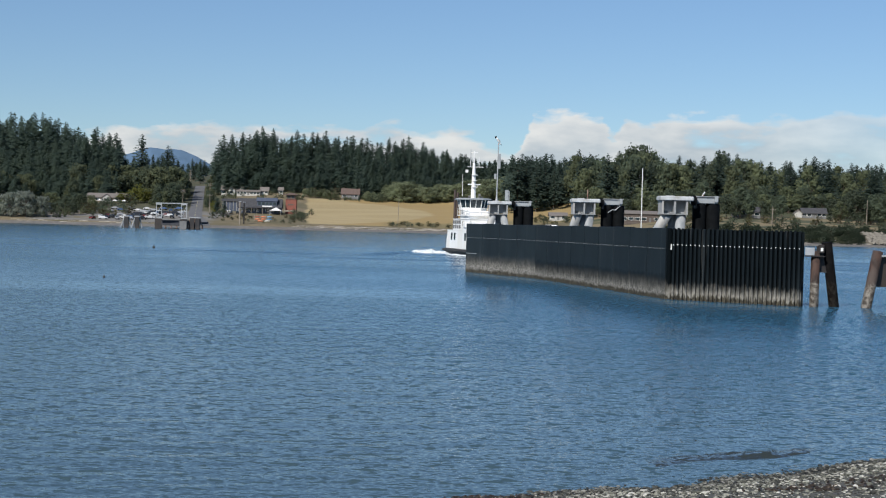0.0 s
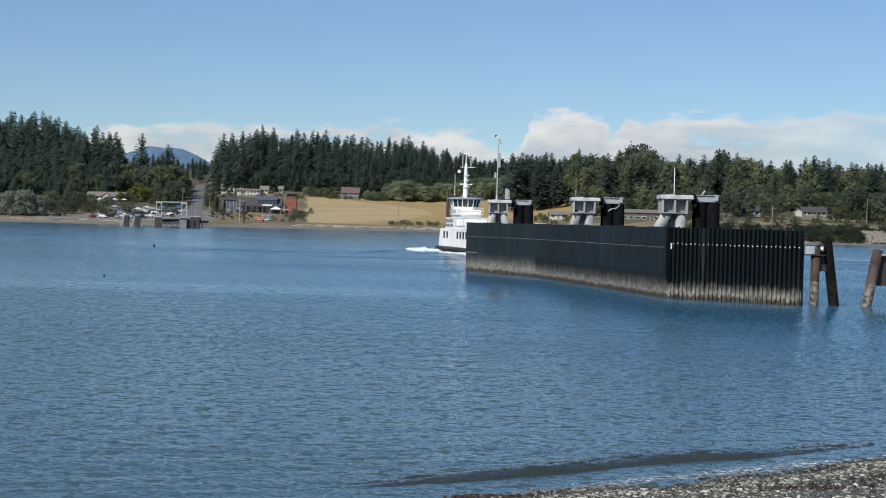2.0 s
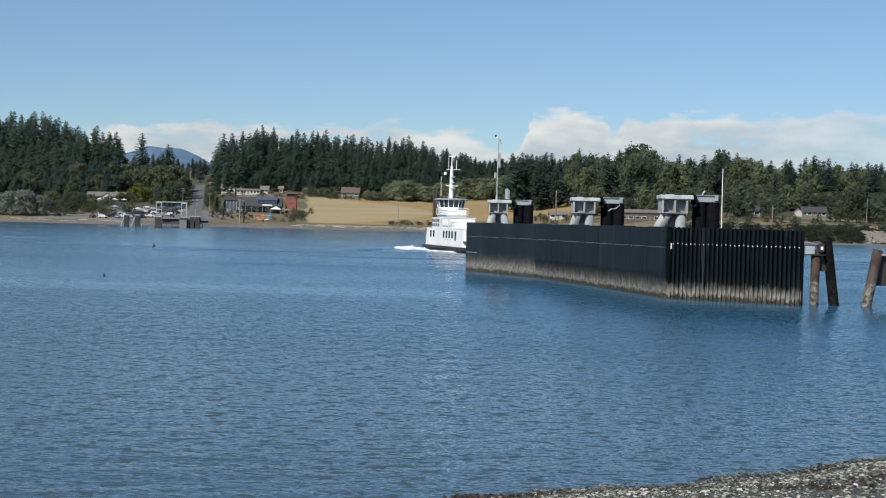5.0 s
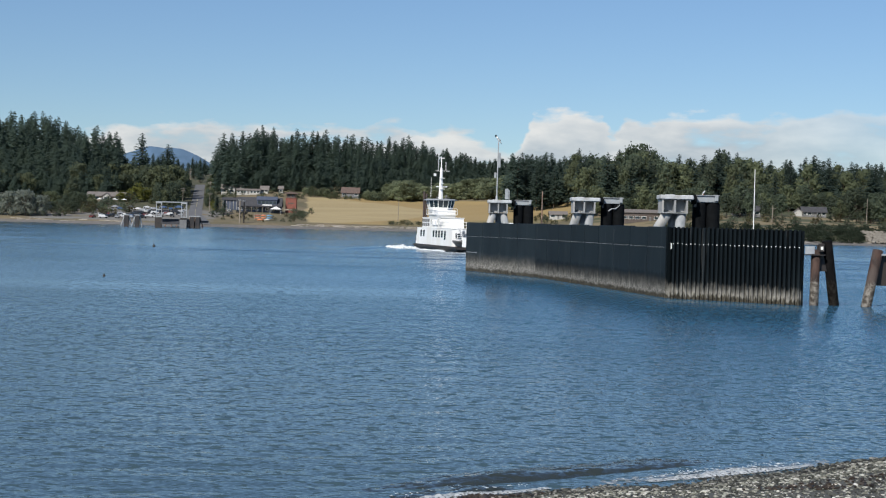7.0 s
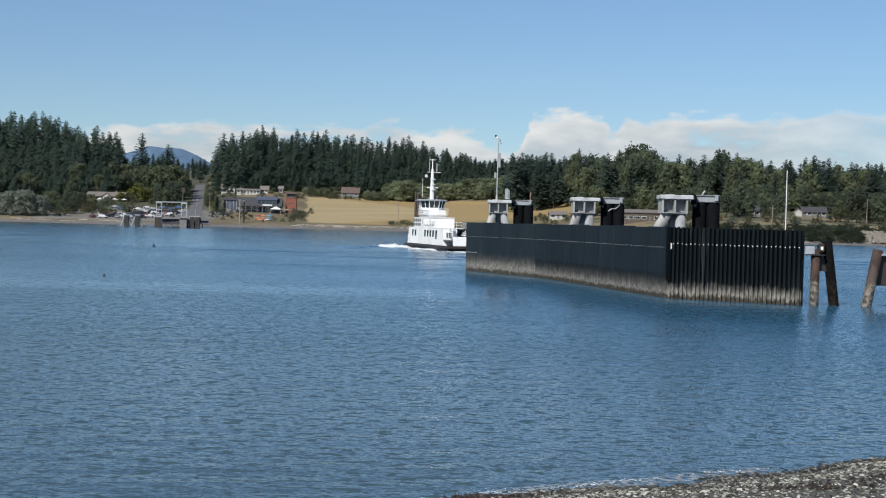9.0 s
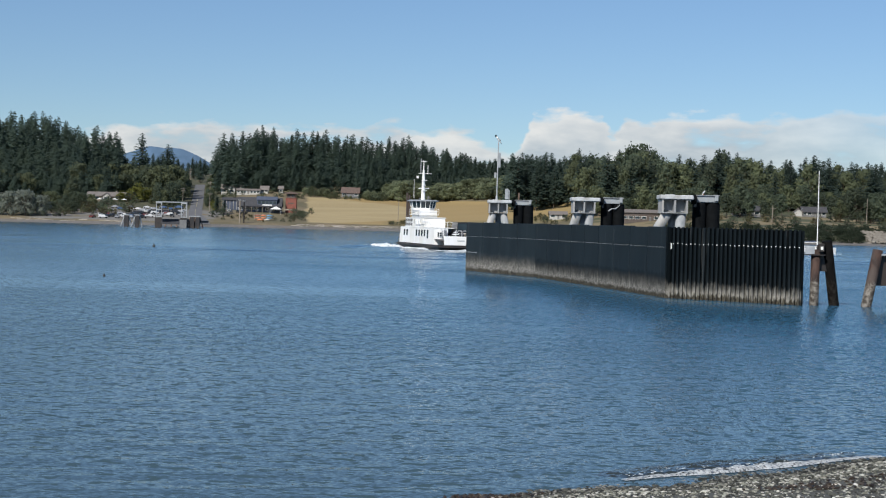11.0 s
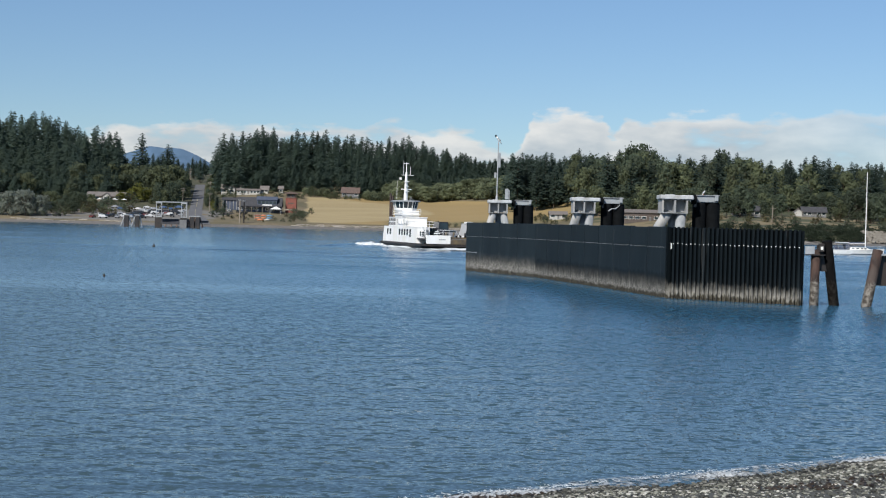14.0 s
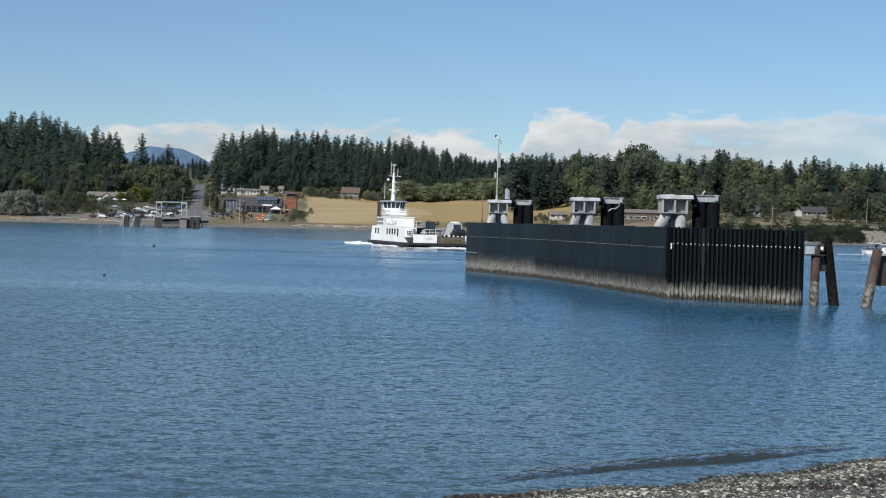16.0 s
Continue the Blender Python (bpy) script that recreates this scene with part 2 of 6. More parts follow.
# ---- ground: near beach, sea bed and the far shore as one sheet ----
SHORE_X = [-900, -400, -220, -140, -60, 0, 60, 110, 140, 190, 400, 900]
SHORE_Y = [760, 735, 725, 715, 742, 745, 690, 600, 560, 592, 640, 700]
RISE_S = [-400, -60, 0, 10, 22, 215, 330, 450, 900, 2500]
RISE_Z = [-8, -3.5, 0, 1.5, 2.8, 17, 35, 41, 46, 60]
BLUFF_Z = [-8, -3.5, 0, 0.8, 4.4, 16, 26, 34, 44, 60]
ROAD = ((-112.0, 700.0), (-132.0, 780.0), (-191.0, 1150.0), (-230.0, 1400.0))


def road_x(y):
    return float(np.interp(y, [p[1] for p in ROAD], [p[0] for p in ROAD]))


def beach_s(x, y):
    """Metres inland from the near water line (positive on the camera's side)."""
    return (x * 0.537 - y * 0.843) + 20.52 + 0.2 * math.sin(x * 0.9) + 0.12 * math.sin(x * 2.3 + 1)


def ground_z(x, y):
    if y < 330:
        s = beach_s(x, y)
        return float(np.interp(s, [-60, -12, 0, 6, 21, 60], [-5, -1.0, 0, 0.75, 3.0, 4.2])) + 0.03 * noise.noise((x * 0.8, y * 0.8, 0))
    s = y - float(np.interp(x, SHORE_X, SHORE_Y))
    low, bluff = float(np.interp(s, RISE_S, RISE_Z)), float(np.interp(s, RISE_S, BLUFF_Z))
    k = min(1.0, max(0.0, (x - 60) / 50))
    z = low * (1 - k) + bluff * k
    if s > 60:
        w = math.exp(-((x - road_x(y)) / 38.0) ** 2)
        z = z * (1 - w) + w * min(z, 2.8 + 0.069 * (s - 22))
    if s > 25:
        z += 0.8 * noise.noise((x * 0.02, y * 0.02, 3.0)) * min(1, (s - 25) / 60)
    return z


def ground_material():
    m = mat("ground", (0.19, 0.15, 0.088), (0.14, 0.112, 0.062), 0.95, scale=0.25, c3=(0.105, 0.092, 0.048), scale3=0.03, bump=0.6, bump_scale=1.5)
    N, L = m.node_tree.nodes, m.node_tree.links
    bsdf = N["Principled BSDF"]
    base = bsdf.inputs["Base Color"].links[0].from_socket
    geo = N.new("ShaderNodeNewGeometry")
    sep = N.new("ShaderNodeSeparateXYZ")
    L.new(geo.outputs["Position"], sep.inputs[0])
    warp = N.new("ShaderNodeTexNoise")
    warp.inputs["Scale"].default_value, warp.inputs["Detail"].default_value = 0.05, 4.0
    L.new(geo.outputs["Position"], warp.inputs["Vector"])

    def ramp(value, a, b):
        r = N.new("ShaderNodeMapRange")
        r.inputs["From Min"].default_value, r.inputs["From Max"].default_value = a, b
        L.new(value, r.inputs["Value"])
        return r.outputs[0]

    def op(kind, a, b):
        n = N.new("ShaderNodeMath")
        n.operation = kind
        for i, v in enumerate((a, b)):
            if isinstance(v, (int, float)):
                n.inputs[i].default_value = v
            else:
                L.new(v, n.inputs[i])
        return n.outputs[0]

    def blend(f, a, b):
        n = N.new("ShaderNodeMix")
        n.data_type = 'RGBA'
        L.new(f, n.inputs["Factor"])
        for sock, v in ((n.inputs["A"], a), (n.inputs["B"], b)):
            if isinstance(v, tuple):
                sock.default_value = (*v, 1)
            else:
                L.new(v, sock)
        return n.outputs["Result"]

    def noise_fac(sc, a, b, stretch=(1, 1, 1)):
        mp = N.new("ShaderNodeMapping")
        mp.inputs["Scale"].default_value = stretch
        L.new(geo.outputs["Position"], mp.inputs[0])
        n = N.new("ShaderNodeTexNoise")
        n.inputs["Scale"].default_value, n.inputs["Detail"].default_value = sc, 5.0
        L.new(mp.outputs[0], n.inputs["Vector"])
        return ramp(n.outputs["Fac"], a, b)

    x = op('ADD', sep.outputs["X"], op('MULTIPLY', op('SUBTRACT', warp.outputs["Fac"], 0.5), 8.0))
    y = op('ADD', sep.outputs["Y"], op('MULTIPLY', op('SUBTRACT', warp.outputs["Fac"], 0.5), 12.0))
    z = sep.outputs["Z"]
    # mown field above the shore, paler and browner in broad swathes
    straw = blend(noise_fac(0.02, 0.4, 0.6, (1, 2.5, 1)), (0.375, 0.295, 0.155), (0.29, 0.222, 0.108))
    straw = blend(noise_fac(0.5, 0.3, 0.75), straw, (0.35, 0.275, 0.145))
    far_y = op('SUBTRACT', y, 865.0)
    swath = ramp(op('ADD', x, op('MULTIPLY', op('MULTIPLY', far_y, far_y), 0.0055)), -9.0, -5.0)
    straw = blend(op('MULTIPLY', swath, 0.75), straw, (0.27, 0.185, 0.068))
    rough_edge = op('MULTIPLY', ramp(x, -34.0, -26.0), ramp(y, 806.0, 786.0))
    straw = blend(op('MULTIPLY', rough_edge, 0.8), straw, (0.15, 0.13, 0.06))
    inside = op('MULTIPLY', op('MULTIPLY', ramp(op('ADD', x, op('MULTIPLY', sep.outputs["Y"], 0.0935)), -1.0, 1.0), ramp(x, 82.0, 76.0)), op('MULTIPLY', ramp(y, 764.0, 768.0), ramp(z, 19.6, 19.0)))
    base = blend(ramp(x, 55.0, 75.0), base, blend(noise_fac(0.15, 0.35, 0.65), (0.075, 0.078, 0.038), (0.045, 0.052, 0.025)))
    col = blend(inside, base, straw)
    # dry lawns and tracks above the bluff
    lawn = op('MULTIPLY', ramp(x, 60.0, 72.0), op('MULTIPLY', ramp(z, 4.6, 5.4), ramp(z, 13.5, 11.5)))
    col = blend(op('MULTIPLY', lawn, noise_fac(0.06, 0.42, 0.52)), col, (0.19, 0.15, 0.082))
    # litter and scrub floor of the wooded slope, the trees' shade put into its dark colour
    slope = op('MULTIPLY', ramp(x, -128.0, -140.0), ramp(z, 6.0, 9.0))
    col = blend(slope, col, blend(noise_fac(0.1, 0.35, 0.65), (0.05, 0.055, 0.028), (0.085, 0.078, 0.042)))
    # gravel lots by the landing
    lot = op('MULTIPLY', op('MULTIPLY', ramp(x, -215.0, -205.0), ramp(x, -116.0, -122.0)), op('MULTIPLY', ramp(z, 1.9, 2.4), ramp(z, 9.0, 8.0)))
    col = blend(op('MULTIPLY', lot, noise_fac(0.08, 0.36, 0.48)), col, (0.17, 0.163, 0.15))
    # bare shingle and sand by the water
    sand = blend(noise_fac(0.6, 0.35, 0.65), (0.175, 0.163, 0.145), (0.11, 0.103, 0.093))
    col = blend(ramp(z, 1.5, 1.1), col, sand)
    # the near beach: wet below, dry grey shingle above
    near = ramp(sep.outputs["Y"], 300.0, 299.0)
    wet = blend(ramp(z, 0.02, 0.26), (0.030, 0.031, 0.028), (0.090, 0.089, 0.078))
    wet = blend(noise_fac(14.0, 0.3, 0.7), wet, (0.055, 0.055, 0.049))
    col = blend(near, col, wet)
    # bed under the channel, coloured like water to tint rays reflected below the surface
    col = blend(ramp(z, -0.3, -0.7), col, (0.022, 0.050, 0.066))
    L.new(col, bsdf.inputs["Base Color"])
    return m


def grid_mesh(name, xs_of, ys, zf, material):
    verts, k = [], len(xs_of(ys[0]))
    for y in ys:
        verts += [(x, y, zf(x, y)) for x in xs_of(y)]
    faces = [(r * k + c, r * k + c + 1, (r + 1) * k + c + 1, (r + 1) * k + c) for r in range(len(ys) - 1) for c in range(k - 1)]
    me = bpy.data.meshes.new(name)
    me.from_pydata(verts, [], faces)
    me.materials.append(material)
    me.polygons.foreach_set("use_smooth", [True] * len(me.polygons))
    me.update()
    return me


ys = [-300, -100, -30, -10] + [i * 0.5 for i in range(0, 90)] + [50, 60, 80, 110, 160, 300, 330, 420, 500, 530]
ys += [540 + 4 * i for i in range(0, 110)] + [990 + 12 * i for i in range(40)] + [1600, 2000, 2600, 3400, 4800]
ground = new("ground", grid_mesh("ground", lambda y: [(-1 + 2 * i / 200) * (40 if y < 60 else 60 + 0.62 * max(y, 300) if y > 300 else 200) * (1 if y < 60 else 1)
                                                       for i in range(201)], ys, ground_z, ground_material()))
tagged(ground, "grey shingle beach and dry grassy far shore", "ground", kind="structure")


# ---- water ----
def water_material(name, near, bluer, choppy=1.0):
    m = bpy.data.materials.new(name)
    m.use_nodes = True
    N, L = m.node_tree.nodes, m.node_tree.links
    bsdf = N["Principled BSDF"]
    bsdf.inputs["IOR"].default_value = 1.333
    geo = N.new("ShaderNodeNewGeometry")
    co = N.new("ShaderNodeTexCoord")

    def op(kind, a, b):
        n = N.new("ShaderNodeMath")
        n.operation = kind
        for i, v in enumerate((a, b)):
            if isinstance(v, (int, float)):
                n.inputs[i].default_value = v
            else:
                L.new(v, n.inputs[i])
        return n.outputs[0]

    def wave(sc, stretch, turn, detail=3.0, src=None):
        mp = N.new("ShaderNodeMapping")
        mp.inputs["Scale"].default_value, mp.inputs["Rotation"].default_value = stretch, (0, 0, radians(turn))
        L.new(src or co.outputs["Object"], mp.inputs[0])
        n = N.new("ShaderNodeTexNoise")
        n.inputs["Scale"].default_value, n.inputs["Detail"].default_value = sc, detail
        L.new(mp.outputs[0], n.inputs["Vector"])
        return n.outputs["Fac"]

    def ramp(value, a, b, lo=0.0, hi=1.0):
        r = N.new("ShaderNodeMapRange")
        for key, v in (("From Min", a), ("From Max", b), ("To Min", lo), ("To Max", hi)):
            r.inputs[key].default_value = v
        L.new(value, r.inputs["Value"])
        return r.outputs[0]

    def vec(kind, a, b=None):
        n = N.new("ShaderNodeVectorMath")
        n.operation = kind
        L.new(a, n.inputs[0])
        if b is not None:
            L.new(b, n.inputs[1])
        return n

    # calmer lanes lie across the channel
    calm = wave(0.016, (0.3, 2.0, 1), 4, 4.0, geo.outputs["Position"])
    sepy = N.new("ShaderNodeSeparateXYZ")
    L.new(geo.outputs["Position"], sepy.inputs[0])
    y = sepy.outputs["Y"]
    slick_y = op('ADD', y, op('MULTIPLY', op('SUBTRACT', calm, 0.5), 3.0))
    slick = op('MULTIPLY', op('MULTIPLY', ramp(slick_y, 91.4, 92.4), ramp(slick_y, 150.0, 118.0)), ramp(sepy.outputs["X"], 9.0, 3.0))
    strength = op('MULTIPLY', ramp(calm, 0.38, 0.58, 0.6 * choppy, choppy), ramp(slick, 0.0, 1.0, 1.0, 0.42))
    strength = op('MULTIPLY', strength, ramp(sepy.outputs["X"], -4.0, 22.0, 1.0, 1.45))
    # wavelets too small to model: mostly gentle, with steeper faces here and there; normals lean to the camera, tuned
    # by distance for its view
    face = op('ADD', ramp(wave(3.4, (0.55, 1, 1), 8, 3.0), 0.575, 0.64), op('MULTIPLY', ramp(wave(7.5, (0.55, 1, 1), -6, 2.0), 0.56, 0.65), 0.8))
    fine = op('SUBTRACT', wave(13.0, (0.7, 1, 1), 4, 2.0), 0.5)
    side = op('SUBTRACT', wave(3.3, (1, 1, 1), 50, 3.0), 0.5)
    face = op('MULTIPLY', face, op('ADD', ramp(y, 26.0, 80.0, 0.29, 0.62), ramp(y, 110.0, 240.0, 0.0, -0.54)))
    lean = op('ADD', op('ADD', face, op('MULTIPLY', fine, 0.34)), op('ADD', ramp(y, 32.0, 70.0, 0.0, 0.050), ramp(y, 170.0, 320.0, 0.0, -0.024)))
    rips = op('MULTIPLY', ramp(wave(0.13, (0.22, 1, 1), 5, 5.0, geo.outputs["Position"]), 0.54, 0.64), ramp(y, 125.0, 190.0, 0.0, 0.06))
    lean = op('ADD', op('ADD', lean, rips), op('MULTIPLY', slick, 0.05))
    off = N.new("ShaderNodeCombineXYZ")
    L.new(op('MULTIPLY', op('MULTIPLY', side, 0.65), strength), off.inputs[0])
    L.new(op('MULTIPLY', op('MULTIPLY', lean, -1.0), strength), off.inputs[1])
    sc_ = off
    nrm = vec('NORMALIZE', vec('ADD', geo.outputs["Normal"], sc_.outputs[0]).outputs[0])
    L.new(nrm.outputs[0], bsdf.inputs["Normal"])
    bsdf.inputs["Roughness"].default_value = 0.08
    sep = N.new("ShaderNodeSeparateXYZ")
    L.new(geo.outputs["Position"], sep.inputs[0])
    mixc = N.new("ShaderNodeMix")
    mixc.data_type = 'RGBA'
    mixc.inputs["A"].default_value, mixc.inputs["B"].default_value = (*near, 1), (*bluer, 1)
    # bluer with distance and to the right, fitted to the camera's view
    tint_run = op('ADD', op('MULTIPLY', sep.outputs["Y"], 0.5), op('MULTIPLY', sep.outputs["X"], 1.2))
    L.new(ramp(tint_run, 14.0, 54.0), mixc.inputs["Factor"])
    L.new(mixc.outputs["Result"], bsdf.inputs["Base Color"])
    return m


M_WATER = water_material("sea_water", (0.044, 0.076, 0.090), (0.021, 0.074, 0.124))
# dark base colour stands in for steep wave faces mirroring less sky
M_WAVE = water_material("dark_wave_water", (0.030, 0.038, 0.038), (0.030, 0.038, 0.038), 1.2)


def water_mesh():
    """The sea as one sheet, finely rippled near the beach and coarser with distance; a sum of small wind waves."""
    rows = [8.0 * 1.0065 ** i for i in range(470)]
    while rows[-1] < 1500:
        rows.append(rows[-1] * 1.03)
    inner = np.linspace(-0.43, 0.43, 441)
    ys_ = np.array(rows)
    X = ys_[:, None] * inner[None, :] * (1 + 6.0 / ys_[:, None])
    Y = np.repeat(ys_[:, None], X.shape[1], axis=1)
    step = Y * 0.0065
    rg = np.random.RandomState(5)
    Z = np.zeros_like(X)
    for i in range(44):
        lam = 0.36 * (8.0 ** (i / 43.0))
        turn = radians(-72 + rg.normal(0, 26))
        k = 6.28319 / lam
        slope = 0.024 if lam < 0.9 else 0.0055
        fade = np.clip((lam / step - 2.2) / 2.0, 0, 1)
        ph = k * (X * math.cos(turn) + Y * math.sin(turn)) + rg.uniform(0, 6.28)
        group = 0.6 + 0.7 * np.sin(X * rg.uniform(0.05, 0.4) + Y * rg.uniform(0.05, 0.4) + rg.uniform(0, 6.28))
        Z += slope / k * np.sin(ph) * fade * np.clip(group, 0, 2)
    shore = np.clip((Y * 0.843 - X * 0.537 - 21.2) / 5.0, 0.12, 1.0)
    Z *= shore
    X = np.concatenate([np.full((len(rows), 1), -1600.0), X, np.full((len(rows), 1), 1600.0)], axis=1)
    Y = np.concatenate([Y[:, :1], Y, Y[:, :1]], axis=1)
    Z = np.concatenate([np.zeros((len(rows), 1)), Z, np.zeros((len(rows), 1))], axis=1)
    n, k = X.shape
    idx = np.arange(n * k).reshape(n, k)
    quads = np.stack([idx[:-1, :-1], idx[:-1, 1:], idx[1:, 1:], idx[1:, :-1]], axis=-1).reshape(-1, 4)
    me = bpy.data.meshes.new("water")
    me.vertices.add(n * k)
    me.vertices.foreach_set("co", np.stack([X, Y, Z], axis=-1).astype(np.float32).ravel())
    me.loops.add(quads.size)
    me.loops.foreach_set("vertex_index", quads.ravel().astype(np.int32))
    me.polygons.add(len(quads))
    me.polygons.foreach_set("loop_start", np.arange(0, quads.size, 4, dtype=np.int32))
    me.polygons.foreach_set("loop_total", np.full(len(quads), 4, dtype=np.int32))
    me.update(calc_edges=True)
    me.validate()
    me.polygons.foreach_set("use_smooth", [True] * len(me.polygons))
    me.materials.append(M_WATER)
    return me


water = new("water", water_mesh())
tagged(water, "rippled blue sea water of a tidal channel", "water", kind="structure")

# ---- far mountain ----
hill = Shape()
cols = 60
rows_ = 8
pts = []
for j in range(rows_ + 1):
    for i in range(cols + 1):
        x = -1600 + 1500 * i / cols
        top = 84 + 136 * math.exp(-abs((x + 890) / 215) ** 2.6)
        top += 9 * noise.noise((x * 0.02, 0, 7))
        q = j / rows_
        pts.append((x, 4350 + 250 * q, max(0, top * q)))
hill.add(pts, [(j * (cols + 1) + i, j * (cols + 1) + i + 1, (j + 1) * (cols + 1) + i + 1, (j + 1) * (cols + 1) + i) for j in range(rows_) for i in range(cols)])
# the blue of the air's haze is put into this base colour
M_MOUNT = mat("haze_blue_forest", (0.085, 0.145, 0.225), (0.065, 0.115, 0.18), 1.0, scale=0.03)
tagged(new("backdrop_mountain", hill.mesh("backdrop_mountain", M_MOUNT, True)), "distant wooded mountain, coloured blue for haze, above the road", "mountain", kind="structure")


# ---- fender wall of the ferry slip ----
def wall_material(name="black_fender_facing", dark=1.0, gloss=1.25, streak=0.55, tide=1.5, pale=1.0, rag=0.12, soft=0.95, power=1.25):
    """Black fender facing, weathered to a grey barnacle band with runs below the tide mark."""
    m = mat(name, tuple(dark * c for c in (0.0033, 0.0054, 0.0068)), tuple(dark * c for c in (0.0062, 0.0096, 0.0114)), 0.62, scale=0.9, detail=6, stretch=(1, 1, 0.12), spread=0.05, ior=gloss)
    N, L = m.node_tree.nodes, m.node_tree.links
    bsdf = N["Principled BSDF"]
    base = bsdf.inputs["Base Color"].links[0].from_socket
    geo = N.new("ShaderNodeNewGeometry")
    sep = N.new("ShaderNodeSeparateXYZ")
    L.new(geo.outputs["Position"], sep.inputs[0])

    def noise_at(sc, stretch, detail=5.0):
        mp = N.new("ShaderNodeMapping")
        mp.inputs["Scale"].default_value = stretch
        L.new(geo.outputs["Position"], mp.inputs[0])
        n = N.new("ShaderNodeTexNoise")
        n.inputs["Scale"].default_value, n.inputs["Detail"].default_value = sc, detail
        L.new(mp.outputs[0], n.inputs["Vector"])
        return n.outputs["Fac"]

    def op(kind, a, b):
        n = N.new("ShaderNodeMath")
        n.operation = kind
        for i, v in enumerate((a, b)):
            if isinstance(v, (int, float)):
                n.inputs[i].default_value = v
            else:
                L.new(v, n.inputs[i])
        return n.outputs[0]

    def ramp(v, a, b):
        r = N.new("ShaderNodeMapRange")
        r.inputs["From Min"].default_value, r.inputs["From Max"].default_value = a, b
        L.new(v, r.inputs["Value"])
        return r.outputs[0]

    def blend(f, a, b):
        n = N.new("ShaderNodeMix")
        n.data_type = 'RGBA'
        L.new(f, n.inputs["Factor"])
        for sock, v in ((n.inputs["A"], a), (n.inputs["B"], b)):
            if isinstance(v, tuple):
                sock.default_value = (*v, 1)
            else:
                L.new(v, sock)
        return n.outputs["Result"]

    z = sep.outputs["Z"]
    edge = op('ADD', z, op('ADD', op('MULTIPLY', op('SUBTRACT', noise_at(1.6, (1, 1, 0.7)), 0.5), -0.6), op('MULTIPLY', op('SUBTRACT', noise_at(6.5, (1, 1, 0.3)), 0.5), -rag)))
    grey = blend(ramp(noise_at(2.6, (1, 1, streak)), 0.36, 0.64), tuple(pale * c for c in (0.205, 0.194, 0.170)), tuple(pale * c for c in (0.115, 0.109, 0.094)))
    fade = op('MULTIPLY', op('POWER', ramp(edge, tide + 0.30, tide - soft), power), ramp(noise_at(3.2, (1, 1, 0.55)), 0.16, 0.46))
    col = blend(fade, base, grey)
    shells = op('MULTIPLY', ramp(noise_at(11.0, (1, 1, streak * 0.9), 4.0), 0.52, 0.60), ramp(edge, tide - 0.45, tide - 1.0))
    col = blend(op('MULTIPLY', shells, 0.55), col, (0.42, 0.405, 0.37))
    weed = blend(ramp(noise_at(9.0, (1, 1, 0.5)), 0.4, 0.6), (0.075, 0.066, 0.048), (0.025, 0.023, 0.018))
    col = blend(ramp(edge, 0.42, 0.22), col, weed)
    runs = op('MULTIPLY', ramp(noise_at(2.4, (1, 1, 0.03)), 0.62, 0.67), ramp(noise_at(0.5, (1, 1, 1)), 0.40, 0.60))
    col = blend(op('MULTIPLY', runs, 0.30), col, (0.085, 0.09, 0.09))
    scuff = op('MULTIPLY', ramp(noise_at(0.7, (1, 1, 0.35)), 0.5, 0.75), 0.22)
    col = blend(scuff, col, (0.024, 0.034, 0.039))
    L.new(col, bsdf.inputs["Base Color"])
    r = ramp(edge, 1.75, 0.95)
    rr = N.new("ShaderNodeMapRange")
    rr.inputs["To Min"].default_value, rr.inputs["To Max"].default_value = 0.42, 0.9
    L.new(r, rr.inputs["Value"])
    L.new(rr.outputs[0], bsdf.inputs["Roughness"])
    return m


M_FENDER = wall_material(streak=1.0, tide=1.32, rag=0.25, soft=0.95, power=1.7)
M_RIB = wall_material("black_ribbed_facing", 1.15, 1.2, 0.45, 0.88, 1.35, 1.0, 0.40)
# darker copy of the rib facing, with the gaps' shade in its colour
M_RIBBACK = wall_material("shaded_rib_backing", 0.45, 1.1, 0.45, 0.85, 1.25, 1.0, 0.40)
M_FENDER2 = wall_material("weathered_fender_facing", 1.7, 1.3, 1.0, 1.65, 0.85, 0.2, 0.95, 1.5)
WALL_TOP = 4.83
WALL = [(2.67, 147.2), (8.78, 133.1), (12.55, 115.0), (15.53, 99.7)]


def run(a, b):
    """Frame of a straight wall from a to b: x along it, y outwards towards the beach side."""
    d = Vector((b[0] - a[0], b[1] - a[1], 0))
    m = Matrix.Translation((a[0], a[1], 0)) @ Matrix.Rotation(math.atan2(d.y, d.x), 4, 'Z')
    return m, d.length


slip = thing("fender_wall", "long curved black fender wall with a grey tidal band, standing in the water", "fender wall")
pl = 0
